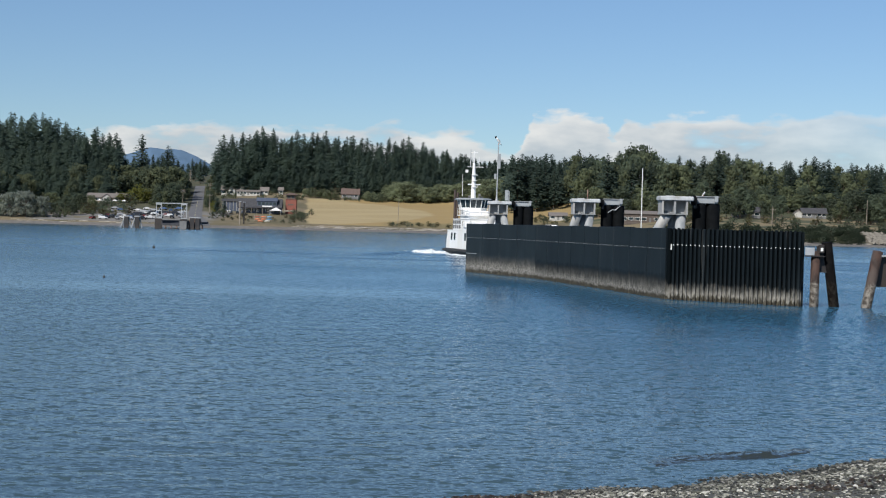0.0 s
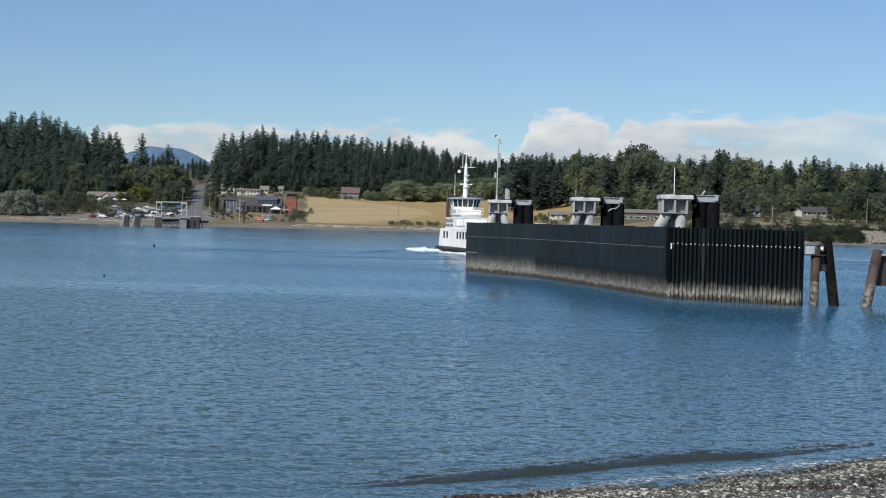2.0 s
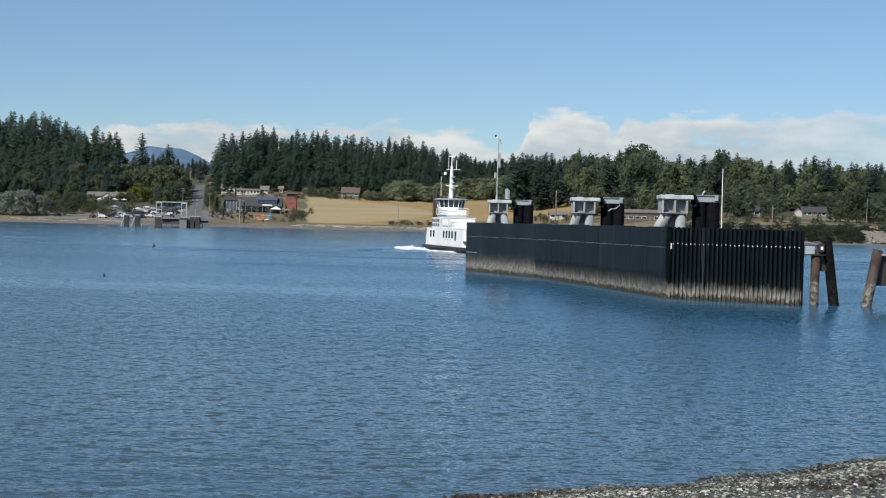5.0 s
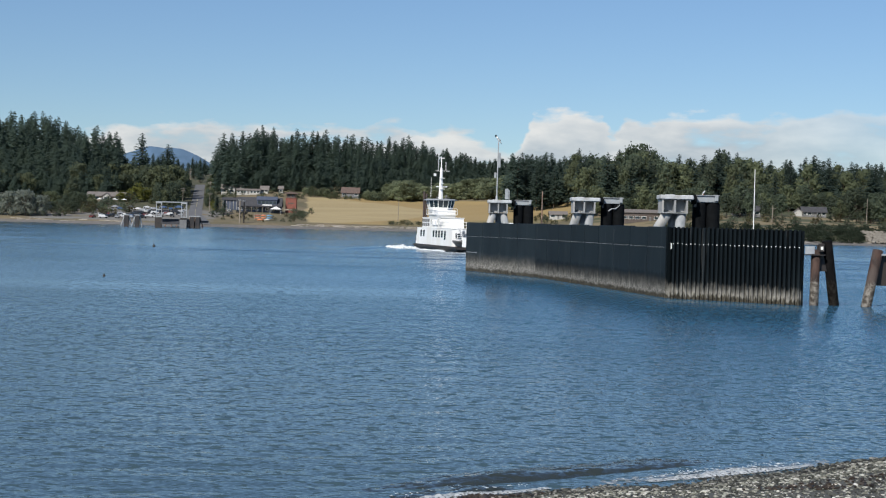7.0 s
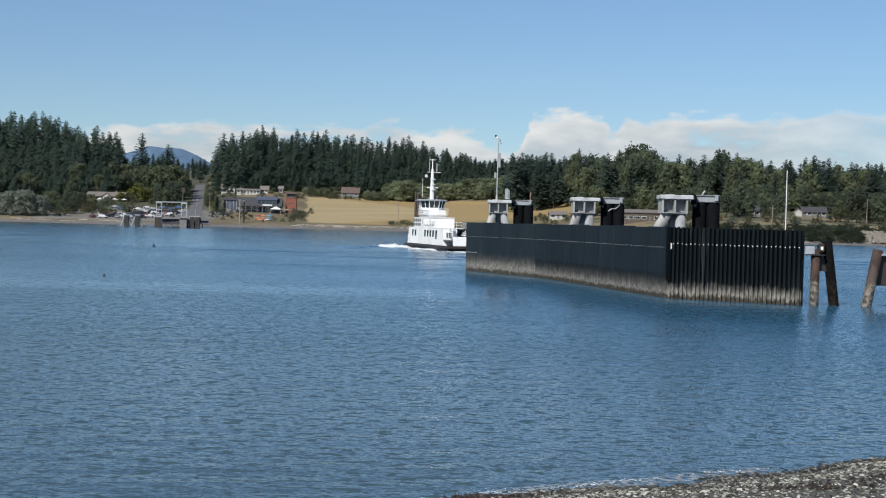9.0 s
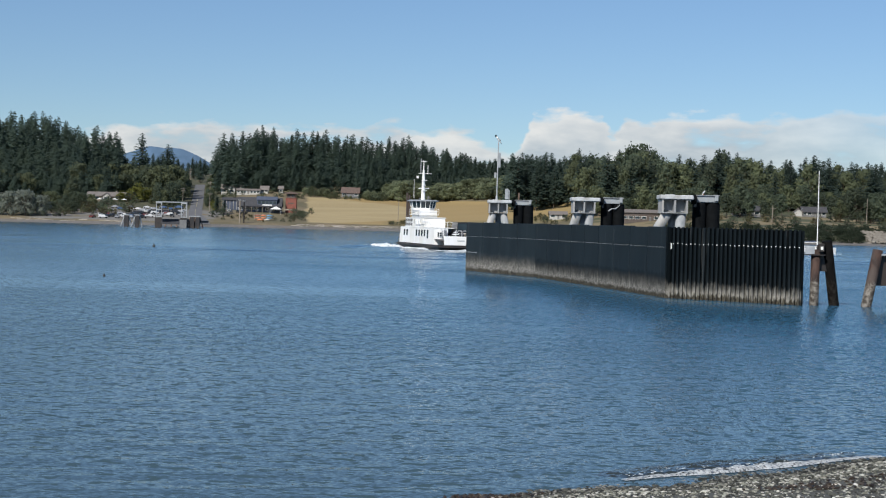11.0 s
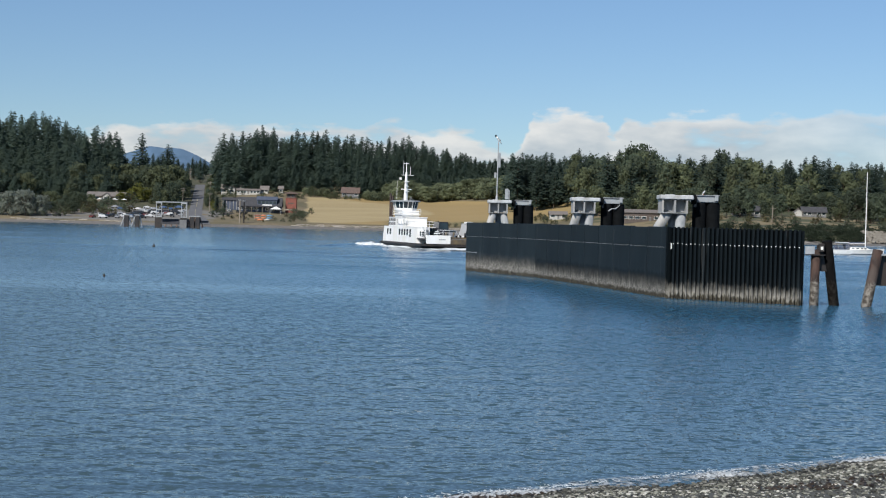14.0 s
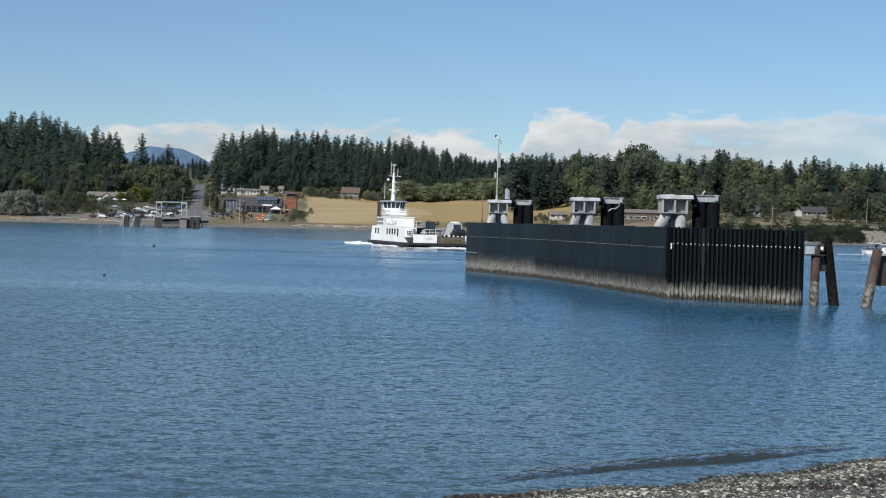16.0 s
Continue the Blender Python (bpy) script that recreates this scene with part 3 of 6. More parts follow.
for a, b in zip(WALL, WALL[1:]):
    m, ln = run(a, b)
    n = max(1, round(ln / 4.0))
    for i in range(n):
        x0, x1 = ln * i / n, ln * (i + 1) / n
        top = WALL_TOP + 0.03 * math.sin(pl * 2.1)
        s = Shape().box(x0 + 0.012, x1 - 0.012, -0.42, 0.0, -3.0, top, bevel=0.03)
        part("panel", s, M_FENDER2 if a is WALL[0] else M_FENDER, slip, at=m)
        s = Shape()
        for k in range(int((x1 - x0) / 0.3)):
            xb = x0 + 0.15 + 0.3 * k
            if a is WALL[0]:
                s.box(xb - 0.14, xb + 0.15, -0.428, -0.418, WALL_TOP - 1.394, WALL_TOP - 1.380)
            else:
                s.box(xb, xb + 0.04, -0.442, -0.418, WALL_TOP - 1.415, WALL_TOP - 1.375)
        part("bolt_row", s, M_GREY, slip, "row of small pale bolt heads", at=m)
        pl += 1
    part("backing_wale", Shape().box(0, ln, 0.003, 0.35, 3.3, 3.75), M_RUST, slip, at=m)
    part("backing_wale", Shape().box(0, ln, 0.003, 0.35, 0.9, 1.3), M_RUST, slip, at=m)
m, ln = run(WALL[0], WALL[1])
part("scar_strip", Shape().box(0.05, 2.6, -0.428, -0.418, 1.86, 1.91), M_GREY, slip, "pale scraped line", at=m)
end = thing("ribbed_fender_panel", "black fender panel with upright ribs and white bolts", "fender wall")
m, ln = run((15.50, 99.2), (22.98, 94.0))
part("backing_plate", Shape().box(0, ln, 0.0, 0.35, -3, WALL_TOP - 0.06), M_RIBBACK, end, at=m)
rib = Shape().box(-0.082, 0.082, -0.15, -0.003, -3, WALL_TOP, bevel=0.015).mesh("rib", M_RIB)
bolt = Shape().box(-0.03, 0.03, -0.168, -0.152, WALL_TOP - 1.155, WALL_TOP - 1.095).mesh("bolt", M_WHITE)
for i in range(29):
    at = m @ Matrix.Translation((0.14 + i * (ln - 0.28) / 28, 0, 0.02 * math.sin(i * 1.7)))
    r = part("rib", rib, None, end, at=at)
    part("bolt", bolt, None, r)
post = thing("corner_post", "dark steel corner post between the two fender walls", "post")
part("shaft", Shape().tube((15.36, 99.42, -3), (15.36, 99.42, 4.78), 0.22, seg=14), M_RIBBACK, post)
part("marker_strip", Shape().box(15.36, 15.43, 99.13, 99.19, 3.35, 3.75), M_WHITE, post, "white reflector strip")


# ---- dolphins behind the wall ----
def dolphin(x, y, turn, rake, line=False):
    d = thing("mooring_dolphin", "pale steel dolphin cap on raking piles with black drums", "mooring dolphin",
              pose(x, y, 0, 0, 0, turn), group="dolphins of the ferry slip")
    part("cap_slab", Shape().box(-1.2, 1.2, -0.95, 0.75, 6.80, 7.12, bevel=0.05).box(-0.7, -0.1, -0.5, 0.2, 7.12, 7.17, bevel=0.02), M_SLAB, d)
    for px in (-1.0, -0.12, 0.74):
        part("web_plate", Shape().box(px - 0.06, px + 0.06, -0.85, 0.8, 5.87, 6.797), M_CONC, d)
    part("back_plate", Shape().box(-0.94, 0.68, -0.12, -0.02, 5.90, 6.795), M_CONC, d)
    part("bottom_flange", Shape().box(-1.08, 0.82, -0.85, 0.8, 5.81, 5.867), M_CONC, d)
    for px, (lx, ly) in zip((-0.60, 0.40), rake):
        part("raking_leg", Shape().tube((px + lx * 8.5, -0.4 + ly * 8.5, -3), (px, -0.4, 5.807), 0.36, seg=16), M_CONC, d, smooth=True)
    part("raking_leg", Shape().tube((0.1, 2.6, -3), (0.0, 0.4, 5.807), 0.36, seg=16), M_CONC, d, smooth=True)
    f = part("fender_frame", Shape().box(1.45, 3.2, 0.3, 1.7, 6.66, 7.14, bevel=0.04).box(1.7, 3.0, 0.9, 1.0, 6.0, 6.657), M_GREY, d, "grey steel fender frame")
    part("walkway_plate", Shape().box(1.4, 3.3, 0.2, 1.8, 7.143, 7.2), M_CONC, f)
    for px, r in ((1.95, 0.5), (2.95, 0.5)):
        s = Shape()
        rings = []
        for z, k in ((0.6, 0.9), (0.7, 1), (6.45, 1), (6.6, 0.94), (6.655, 0.8)):
            rings.append([(px + math.cos(t * math.pi / 10) * r * k, 0.75 + math.sin(t * math.pi / 10) * r * k, z) for t in range(20)])
        part("fender_drum", s.loft(rings), M_DARK, d, "black rubber fender drum", smooth=True)
    part("bracket", Shape().box(1.5, 1.62, -0.1, 0.9, 6.3, 7.1, bevel=0.02), M_HULL, d)
    part("bracket", Shape().box(2.95, 3.2, 0.1, 0.5, 6.75, 7.22, bevel=0.03), M_GREY, d)
    if line:
        part("mooring_line", Shape().tube((2.0, 0.20, 6.05), (2.35, 0.18, 6.28), 0.045, 0.035, seg=6).tube((2.35, 0.18, 6.28), (2.6, 0.18, 6.25), 0.04, seg=6).tube((2.6, 0.18, 6.25), (3.0, 0.2, 6.6), 0.05, 0.03, seg=6), M_GREY, d, "frayed pale mooring line")
    part("tyre_bumper", Shape().tube((1.22, 0.0, 6.85), (1.5, 0.0, 6.85), 0.36, seg=14), M_DARK, d)
    return d


dolphin(5.52, 146.8, 0, ((-0.30, 0.40), (0.20, 0.20)))
dolphin(11.82, 123.5, 1, ((-0.22, 1.30), (-0.04, 0.60)), True)
dolphin(16.62, 106.0, 2, ((-0.42, 1.10), (-0.02, 0.20)))


def signal_mast():
    p = thing("signal_mast", "slender grey mast with instrument boxes standing on a dolphin cap", "mast", pose(5.23, 146.8, 7.12))
    part("pole", Shape().tube((0, 0, 0), (0.05, 0, 5.6), 0.07, 0.055, seg=10), M_GALV, p)
    part("foot", Shape().box(-0.2, 0.2, -0.2, 0.2, 0, 0.06).tube((0, 0, 0.06), (0, 0, 0.4), 0.13, 0.09), M_GALV, p)
    part("instrument_box", Shape().box(0.08, 0.30, -0.12, 0.12, 3.25, 4.75, bevel=0.02), M_GREY, p)
    part("small_box", Shape().box(-0.30, -0.08, -0.1, 0.1, 2.2, 2.75, bevel=0.02), M_GALV, p)
    board = thing("notice_board", "grey sign board standing on a dolphin cap", "sign", pose(6.33, 146.3, 7.12))
    part("board", Shape().box(-0.30, 0.05, -0.03, 0.03, 0.1, 1.15, bevel=0.01), M_GREY, board)
    part("post", Shape().box(0.07, 0.16, 0.035, 0.09, 0, 1.02), M_GREY, board)


def gull(label, m, k):
    g = thing("gull", label, "gull", m)
    g.scale = (k, k, k)
    rings = []
    for t, r in ((-0.30, 0.02), (-0.15, 0.07), (0.02, 0.11), (0.15, 0.10), (0.24, 0.06)):
        rings.append([(t * 0.7, math.cos(k * math.pi / 4) * r, 0.27 + t * 0.9 + math.sin(k * math.pi / 4) * r) for k in range(8)])
    mflip = pose(0, 0, 0, 0, 0, 180)
    part("body", Shape().loft(rings, mflip), M_WHITE, g, smooth=True)
    part("head", Shape().loft([[(-0.18 + math.cos(k * math.pi / 4) * r, math.sin(k * math.pi / 4) * r, 0.45 + z) for k in range(8)]
                               for z, r in ((0, 0.05), (0.06, 0.075), (0.13, 0.06), (0.16, 0.02))]), M_DARK, g, "dark hooded head", smooth=True)
    part("wing", Shape().box(0.0, 0.27, 0.06, 0.10, -0.05, 0.06, pose(-0.09, 0, 0.40, 0, 46, 0), bevel=0.015), M_GREY, g)
    part("wing", Shape().box(0.0, 0.27, -0.10, -0.06, -0.05, 0.06, pose(-0.09, 0, 0.40, 0, 46, 0), bevel=0.015), M_GREY, g)
    for s in (-0.04, 0.04):
        part("leg", Shape().tube((0, s, 0), (0, s, 0.14), 0.012, seg=5), M_ORANGE, g)


signal_mast()
gull("grey and white gull perched on top of the mast", pose(5.29, 146.8, 12.72), 1.5)
gull("grey and white gull resting on a dolphin's fender frame", pose(18.85, 106.9, 7.2, 0, 0, 150), 0.7)


# ---- piles at the outer end of the wall ----
def end_piles():
    p = thing("pile_bent", "rusty pile and tarred raking pile with pale light box", "piles")
    part("upright_leg", Shape().tube((23.92, 94.5, -3), (23.98, 94.5, 3.6), 0.29, seg=18), M_PILE, p, smooth=True)
    part("raking_leg", Shape().tube((25.9, 95.4, -3), (24.72, 94.7, 4.15), 0.33, seg=18), M_PILE2, p, "dark tarred raking pile", smooth=True)
    part("web_plate", Shape().box(24.1, 24.85, 94.7, 94.8, 2.2, 3.9), M_HULL, p)
    part("deck_plate", Shape().box(23.2, 24.5, 94.1, 94.9, 3.22, 3.29), M_HULL, p)
    b = part("light_box", Shape().box(23.22, 23.82, 94.15, 94.2, 3.30, 3.80, bevel=0.01), M_GALV, p, "pale light box")
    part("lens_frame", Shape().box(24.12, 24.45, 94.15, 94.5, 3.45, 4.0, bevel=0.03), M_HULL, p)
    part("lens", Shape().box(24.2, 24.36, 94.11, 94.147, 3.58, 3.8), M_WHITE, p)
    q = thing("pile_bent", "rust-stained raking steel pile with a dark plate beside it", "piles")
    part("raking_leg", Shape().tube((26.5, 93.6, -3), (28.12, 95.0, 3.62), 0.33, seg=18), M_PILE, q, smooth=True)
    part("web_plate", Shape().box(28.05, 30.2, 95.15, 95.25, 1.35, 3.3), M_HULL, q)
    part("cap_plate", Shape().box(28.2, 30.2, 94.7, 95.6, 3.31, 3.42), M_GALV, q)
    part("raking_leg", Shape().tube((31.4, 95.8, -3), (30.3, 95.2, 3.6), 0.33, seg=18), M_PILE, q, smooth=True)


def pile_material(name, top):
    m = mat(name, top, tuple(c * 0.35 for c in top), 0.8, scale=3.2, c3=(0.062, 0.046, 0.038) if top[0] > 0.05 else tuple(c * 0.5 for c in top), scale3=1.3, stretch=(1, 1, 0.5), bump=0.5, lo=0.40, hi=0.58, ior=1.5 if top[0] > 0.05 else 1.18)
    N, L = m.node_tree.nodes, m.node_tree.links
    bsdf = N["Principled BSDF"]
    base = bsdf.inputs["Base Color"].links[0].from_socket
    geo = N.new("ShaderNodeNewGeometry")
    sep = N.new("ShaderNodeSeparateXYZ")
    L.new(geo.outputs["Position"], sep.inputs[0])
    nz = N.new("ShaderNodeTexNoise")
    nz.inputs["Scale"].default_value, nz.inputs["Detail"].default_value = 6.0, 5.0
    L.new(geo.outputs["Position"], nz.inputs["Vector"])
    ad = N.new("ShaderNodeMath")
    ad.operation = 'ADD'
    L.new(sep.outputs["Z"], ad.inputs[0])
    L.new(nz.outputs["Fac"], ad.inputs[1])
    r = N.new("ShaderNodeMapRange")
    r.inputs["From Min"].default_value, r.inputs["From Max"].default_value = 2.15, 1.9
    L.new(ad.outputs[0], r.inputs["Value"])
    mx = N.new("ShaderNodeMix")
    mx.data_type = 'RGBA'
    L.new(r.outputs[0], mx.inputs["Factor"])
    L.new(base, mx.inputs["A"])
    crust = N.new("ShaderNodeTexNoise")
    crust.inputs["Scale"].default_value, crust.inputs["Detail"].default_value = 4.5, 6.0
    L.new(geo.outputs["Position"], crust.inputs["Vector"])
    rag = N.new("ShaderNodeValToRGB")
    el = rag.color_ramp.elements
    k = 0.85 if top[0] > 0.05 else 0.10
    el[0].position, el[0].color = 0.40, (0.05 * k, 0.04 * k, 0.03 * k, 1)
    el[1].position, el[1].color = 0.62, (0.22 * k, 0.20 * k, 0.17 * k, 1)
    L.new(crust.outputs["Fac"], rag.inputs[0])
    L.new(rag.outputs[0], mx.inputs["B"])
    L.new(mx.outputs["Result"], bsdf.inputs["Base Color"])
    return m


M_PILE = pile_material("rusty_pile", (0.058, 0.031, 0.022))
M_PILE2 = pile_material("tarred_pile", (0.007, 0.0065, 0.0065))
end_piles()

# ---- unidentified dark specks on the water, built as marker buoys ----
for x, y, k in ((-43.78, 222.4, 1.0), (-25.77, 111.9, 0.45)):
    b = thing("marker_buoy", "small dark speck on the channel, built as a marker buoy", "buoy", pose(x, y, 0))
    part("float", Shape().loft([[(math.cos(t * math.pi / 6) * r * k, math.sin(t * math.pi / 6) * r * k, z * k) for t in range(12)]
                                for z, r in ((-0.2, 0.1), (-0.1, 0.2), (0.15, 0.22), (0.3, 0.12))]), M_HULL, b, smooth=True)
    part("spar", Shape().tube((0, 0, 0.3 * k), (0, 0, 0.62 * k), 0.06 * k, seg=8), M_HULL, b)


# ---- road vehicles ----
def car(name, label, m, paint, kind="suv", group="", tall=0.0):
    c = thing(name, label, "car", m, group)
    L_, w = (4.7, 0.92) if kind != "van" else (5.6, 1.0)
    h = {"suv": 1.72, "car": 1.42, "van": 2.25, "pickup": 1.85}[kind] + tall
    prof = {"suv": [(-2.3, 0.45), (-2.32, 0.95), (-2.2, 1.05), (-1.9, h), (0.6, h), (1.25, 1.08), (2.2, 0.95), (2.32, 0.5)],
            "car": [(-2.3, 0.4), (-2.3, 0.9), (-1.7, 0.98), (-1.1, h), (0.35, h), (1.1, 0.95), (2.2, 0.8), (2.32, 0.45)],
            "van": [(-2.8, 0.45), (-2.82, 1.2), (-2.75, 1.35), (-2.65, h), (1.2, h), (2.0, 1.3), (2.7, 1.1), (2.8, 0.5)],
            "pickup": [(-2.6, 0.5), (-2.6, 1.15), (-0.7, 1.15), (-0.55, h), (0.7, h), (1.3, 1.15), (2.5, 1.05), (2.6, 0.5)]}[kind]
    ring = lambda y, t: [(x, y * (1 - t * max(0, (z - 1.0) / h)), z) for x, z in prof]
    part("body", Shape().loft([ring(-w, 0.25), ring(-w * 0.97, 0.2), ring(w * 0.97, 0.2), ring(w, 0.25)]), paint, c)
    xa, xb = (prof[3][0] + 0.15, prof[4][0] - 0.02)
    for sgn in (-1, 1):
        yy = sgn * w * 0.88
        s = Shape().add([(xa - 0.1, yy + sgn * 0.05, 1.08), (xb + 0.35, yy + sgn * 0.05, 1.08), (xb, yy - sgn * 0.03, h - 0.1), (xa, yy - sgn * 0.03, h - 0.1),
                         (xa - 0.1, yy * 0.9, 1.08), (xb + 0.35, yy * 0.9, 1.08), (xb, yy * 0.85, h - 0.1), (xa, yy * 0.85, h - 0.1)],
                        [(0, 1, 2, 3), (7, 6, 5, 4), (0, 4, 5, 1), (1, 5, 6, 2), (2, 6, 7, 3), (3, 7, 4, 0)])
        part("side_window", s, M_GLASS, c)
    x3, x4 = prof[2], prof[3]
    part("rear_window", Shape().add([(x3[0] + (x4[0] - x3[0]) * t - 0.02, y * w * 0.75, x3[1] + (x4[1] - x3[1]) * t) for t in (0.15, 0.85) for y in (-1, 1)] +
                                    [(x3[0] + (x4[0] - x3[0]) * t + 0.06, y * w * 0.75, x3[1] + (x4[1] - x3[1]) * t) for t in (0.15, 0.85) for y in (-1, 1)],
                                    [(0, 1, 3, 2), (6, 7, 5, 4), (0, 4, 5, 1), (1, 5, 7, 3), (3, 7, 6, 2), (2, 6, 4, 0)]), M_GLASS, c)
    x5, x6 = prof[4], prof[5]
    part("windscreen", Shape().add([(x5[0] + (x6[0] - x5[0]) * t + 0.02, y * w * 0.75, x5[1] + (x6[1] - x5[1]) * t) for t in (0.12, 0.9) for y in (-1, 1)] +
                                   [(x5[0] + (x6[0] - x5[0]) * t - 0.06, y * w * 0.75, x5[1] + (x6[1] - x5[1]) * t) for t in (0.12, 0.9) for y in (-1, 1)],
                                   [(0, 1, 3, 2), (6, 7, 5, 4), (0, 4, 5, 1), (1, 5, 7, 3), (3, 7, 6, 2), (2, 6, 4, 0)]), M_GLASS, c)
    for x in (-L_ * 0.31, L_ * 0.31):
        for y in (-w + 0.1, w - 0.1):
            part("wheel", Shape().tube((x, y - 0.12, 0.34), (x, y + 0.12, 0.34), 0.34, seg=14), M_DARK, c)
    return c


# ---- the ferry: x forward, y to port, z up from the water line ----
def ferry():
    f = thing("ferry", "white car ferry with black hull, wheelhouse and mast, under way", "ferry")
    B = 7.9
    deck = [(-18.9, 4.6), (-18.7, 7.0), (-17.6, B), (17.6, B), (18.7, 7.0), (18.9, 4.6), (18.9, -4.6), (18.7, -7.0), (17.6, -B), (-17.6, -B), (-18.7, -7.0), (-18.9, -4.6)]
    ring = lambda k, z: [(x * k, y * (0.5 + k / 2), z) for x, y in deck]
    part("hull", Shape().loft([ring(0.84, -1.2), ring(0.93, -0.2), ring(0.985, 0.42), ring(1.0, 0.55), ring(1.0, 0.85)]), M_HULL, f, "black hull with rust streaks")
    part("rub_rail", Shape().loft([[(x * 1.012, y * 1.02, z) for x, y in deck] for z in (0.50, 0.72)]), M_HULL, f)
    part("car_deck", Shape().loft([[(x * 0.985, y * 0.98, z) for x, y in deck] for z in (1.70, 1.90)]), M_ASPH, f)
    # long deckhouse on the port side
    side = lambda x0, x1, y0, y1, z0, z1, tum=0.0: [[(x0, y0, z0), (x1, y0, z0), (x1, y1, z0), (x0, y1, z0)],
                                                     [(x0 + tum, y0, z1), (x1 - tum, y0, z1), (x1 - tum, y1 - tum * 0.3, z1), (x0 + tum, y1 - tum * 0.3, z1)]]
    h = part("deckhouse", Shape().loft(side(-13.8, 15.6, 5.3, 7.86, 0.9, 3.75, 0.5)), M_WHITE, f, "white deckhouse plating")
    part("deck_edge", Shape().box(-13.4, 15.2, 3.5, 7.74, 3.753, 3.86), M_WHITE, h)
    for i, x in enumerate((11.2, 8.8, 0.6, -1.6, -3.8, -6.0, -8.4)):
        lo = 2.25 if i < 6 else 1.9
        part("window", Shape().box(x - 0.40, x + 0.40, 7.70, 7.885, lo, 3.40, bevel=0.02), M_GLASS, h)
    part("door", Shape().box(-13.84, -13.7, 5.6, 6.4, 1.95, 3.4, bevel=0.02), M_GREY, h)
    part("stern_window", Shape().box(-13.78, -13.5, 6.5, 7.2, 2.3, 3.1), M_GLASS, h)
    t2 = part("upper_house", Shape().loft(side(-4.2, 11.5, 3.6, 7.6, 3.863, 5.55, 0.15)), M_WHITE, f)
    part("upper_deck", Shape().box(-4.2, 11.5, 3.5, 7.62, 5.553, 5.66), M_WHITE, t2)
    for x in (10.7, 9.1, 7.5, 5.9):
        for z in (4.1, 4.85):
            part("vent_louvre", Shape().box(x - 0.5, x + 0.5, 7.5, 7.66, z, z + 0.52), M_WALLG, t2)
    for x, z in ((1.5, 4.3), (-1.0, 4.3), (-3.6, 4.4)):
        part("locker", Shape().box(x - 0.8, x + 0.8, 7.45, 7.85, z, z + 0.8, bevel=0.05), M_WHITE, t2)
    t3 = part("wheelhouse_base", Shape().loft(side(0.6, 6.9, 4.0, 7.4, 5.663, 6.95, 0.1)), M_WHITE, f)
    part("wheelhouse_deck", Shape().box(0.2, 7.6, 3.8, 7.7, 6.1, 6.2), M_WHITE, t3)
    # wheelhouse with outward raked windows
    wx, wy = 5.0, 5.75
    oct_ = lambda r, z: [(wx + math.cos(math.pi / 8 + k * math.pi / 4) * r, wy + math.sin(math.pi / 8 + k * math.pi / 4) * r, z) for k in range(8)]
    w = part("wheelhouse", Shape().loft([oct_(2.15, 6.953), oct_(2.2, 7.38), oct_(2.2, 7.39)]), M_WHITE, f)
    part("window_band", Shape().loft([oct_(2.18, 7.393), oct_(2.46, 8.6)]), M_GLASS, w, "raked dark green wheelhouse windows")
    s = Shape()
    for k in range(8):
        a = oct_(2.2, 7.39)[k], oct_(2.49, 8.6)[k]
        part("mullion", Shape().tube(a[0], a[1], 0.075, seg=6), M_WHITE, w)
        b = oct_(2.2, 7.39)[(k + 1) % 8], oct_(2.49, 8.6)[(k + 1) % 8]
        part("mullion", Shape().tube([(p + q) / 2 for p, q in zip(a[0], b[0])], [(p + q) / 2 for p, q in zip(a[1], b[1])], 0.055, seg=6), M_WHITE, w)
    part("roof", Shape().loft([oct_(3.0, 8.603), oct_(3.05, 8.72), oct_(2.5, 8.9)]), M_GREY, w, "grey overhanging roof")
    part("searchlight", Shape().tube((wx - 1.6, wy - 0.6, 8.85), (wx - 1.6, wy - 0.6, 9.25), 0.06, seg=6).tube((wx - 1.85, wy - 0.6, 9.4), (wx - 1.4, wy - 0.6, 9.4), 0.2, 0.16, seg=10), M_WALLG, w, "dark searchlight")
    part("air_horn", Shape().tube((wx - 0.9, wy + 0.9, 8.95), (wx - 1.7, wy + 1.0, 9.15), 0.05, 0.16, seg=8), M_WALLG, w)
    part("antenna_base", Shape().box(wx - 1.3, wx - 0.5, wy - 1.3, wy - 0.6, 8.8, 9.15, bevel=0.05), M_WALLG, w)
    # mast
    q = part("mast", Shape().tube((wx, wy, 8.85), (wx, wy, 14.4), 0.42, 0.2, seg=8), M_WHITE, f)
    for z, l in ((10.6, 0.55), (11.6, 0.4), (12.5, 0.5)):
        part("radar_platform", Shape().box(wx - 0.6, wx + 0.4, wy - l, wy + l * 0.6, z, z + 0.1), M_WHITE, q)
    part("radar", Shape().box(wx - 0.15, wx + 0.15, wy - 1.1, wy + 0.9, 10.95, 11.15, bevel=0.04), M_WHITE, q)
    part("crosstree", Shape().box(wx - 0.06, wx + 0.06, wy - 1.5, wy + 1.0, 13.78, 13.86), M_WHITE, q)
    part("whip_aerial", Shape().tube((wx, wy + 0.55, 13.88), (wx, wy + 0.55, 16.6), 0.08, 0.06, seg=6), M_GALV, q)
    part("top_mast", Shape().tube((wx, wy, 14.4), (wx, wy, 16.3), 0.09, 0.06, seg=6), M_WHITE, q)
    part("lamp_bar", Shape().box(wx - 0.06, wx + 0.06, wy - 0.5, wy + 0.5, 16.0, 16.12), M_WHITE, q)
    part("whip_aerial", Shape().tube((wx, wy - 0.8, 13.88), (wx, wy - 0.8, 15.4), 0.05, seg=6), M_WHITE, q)
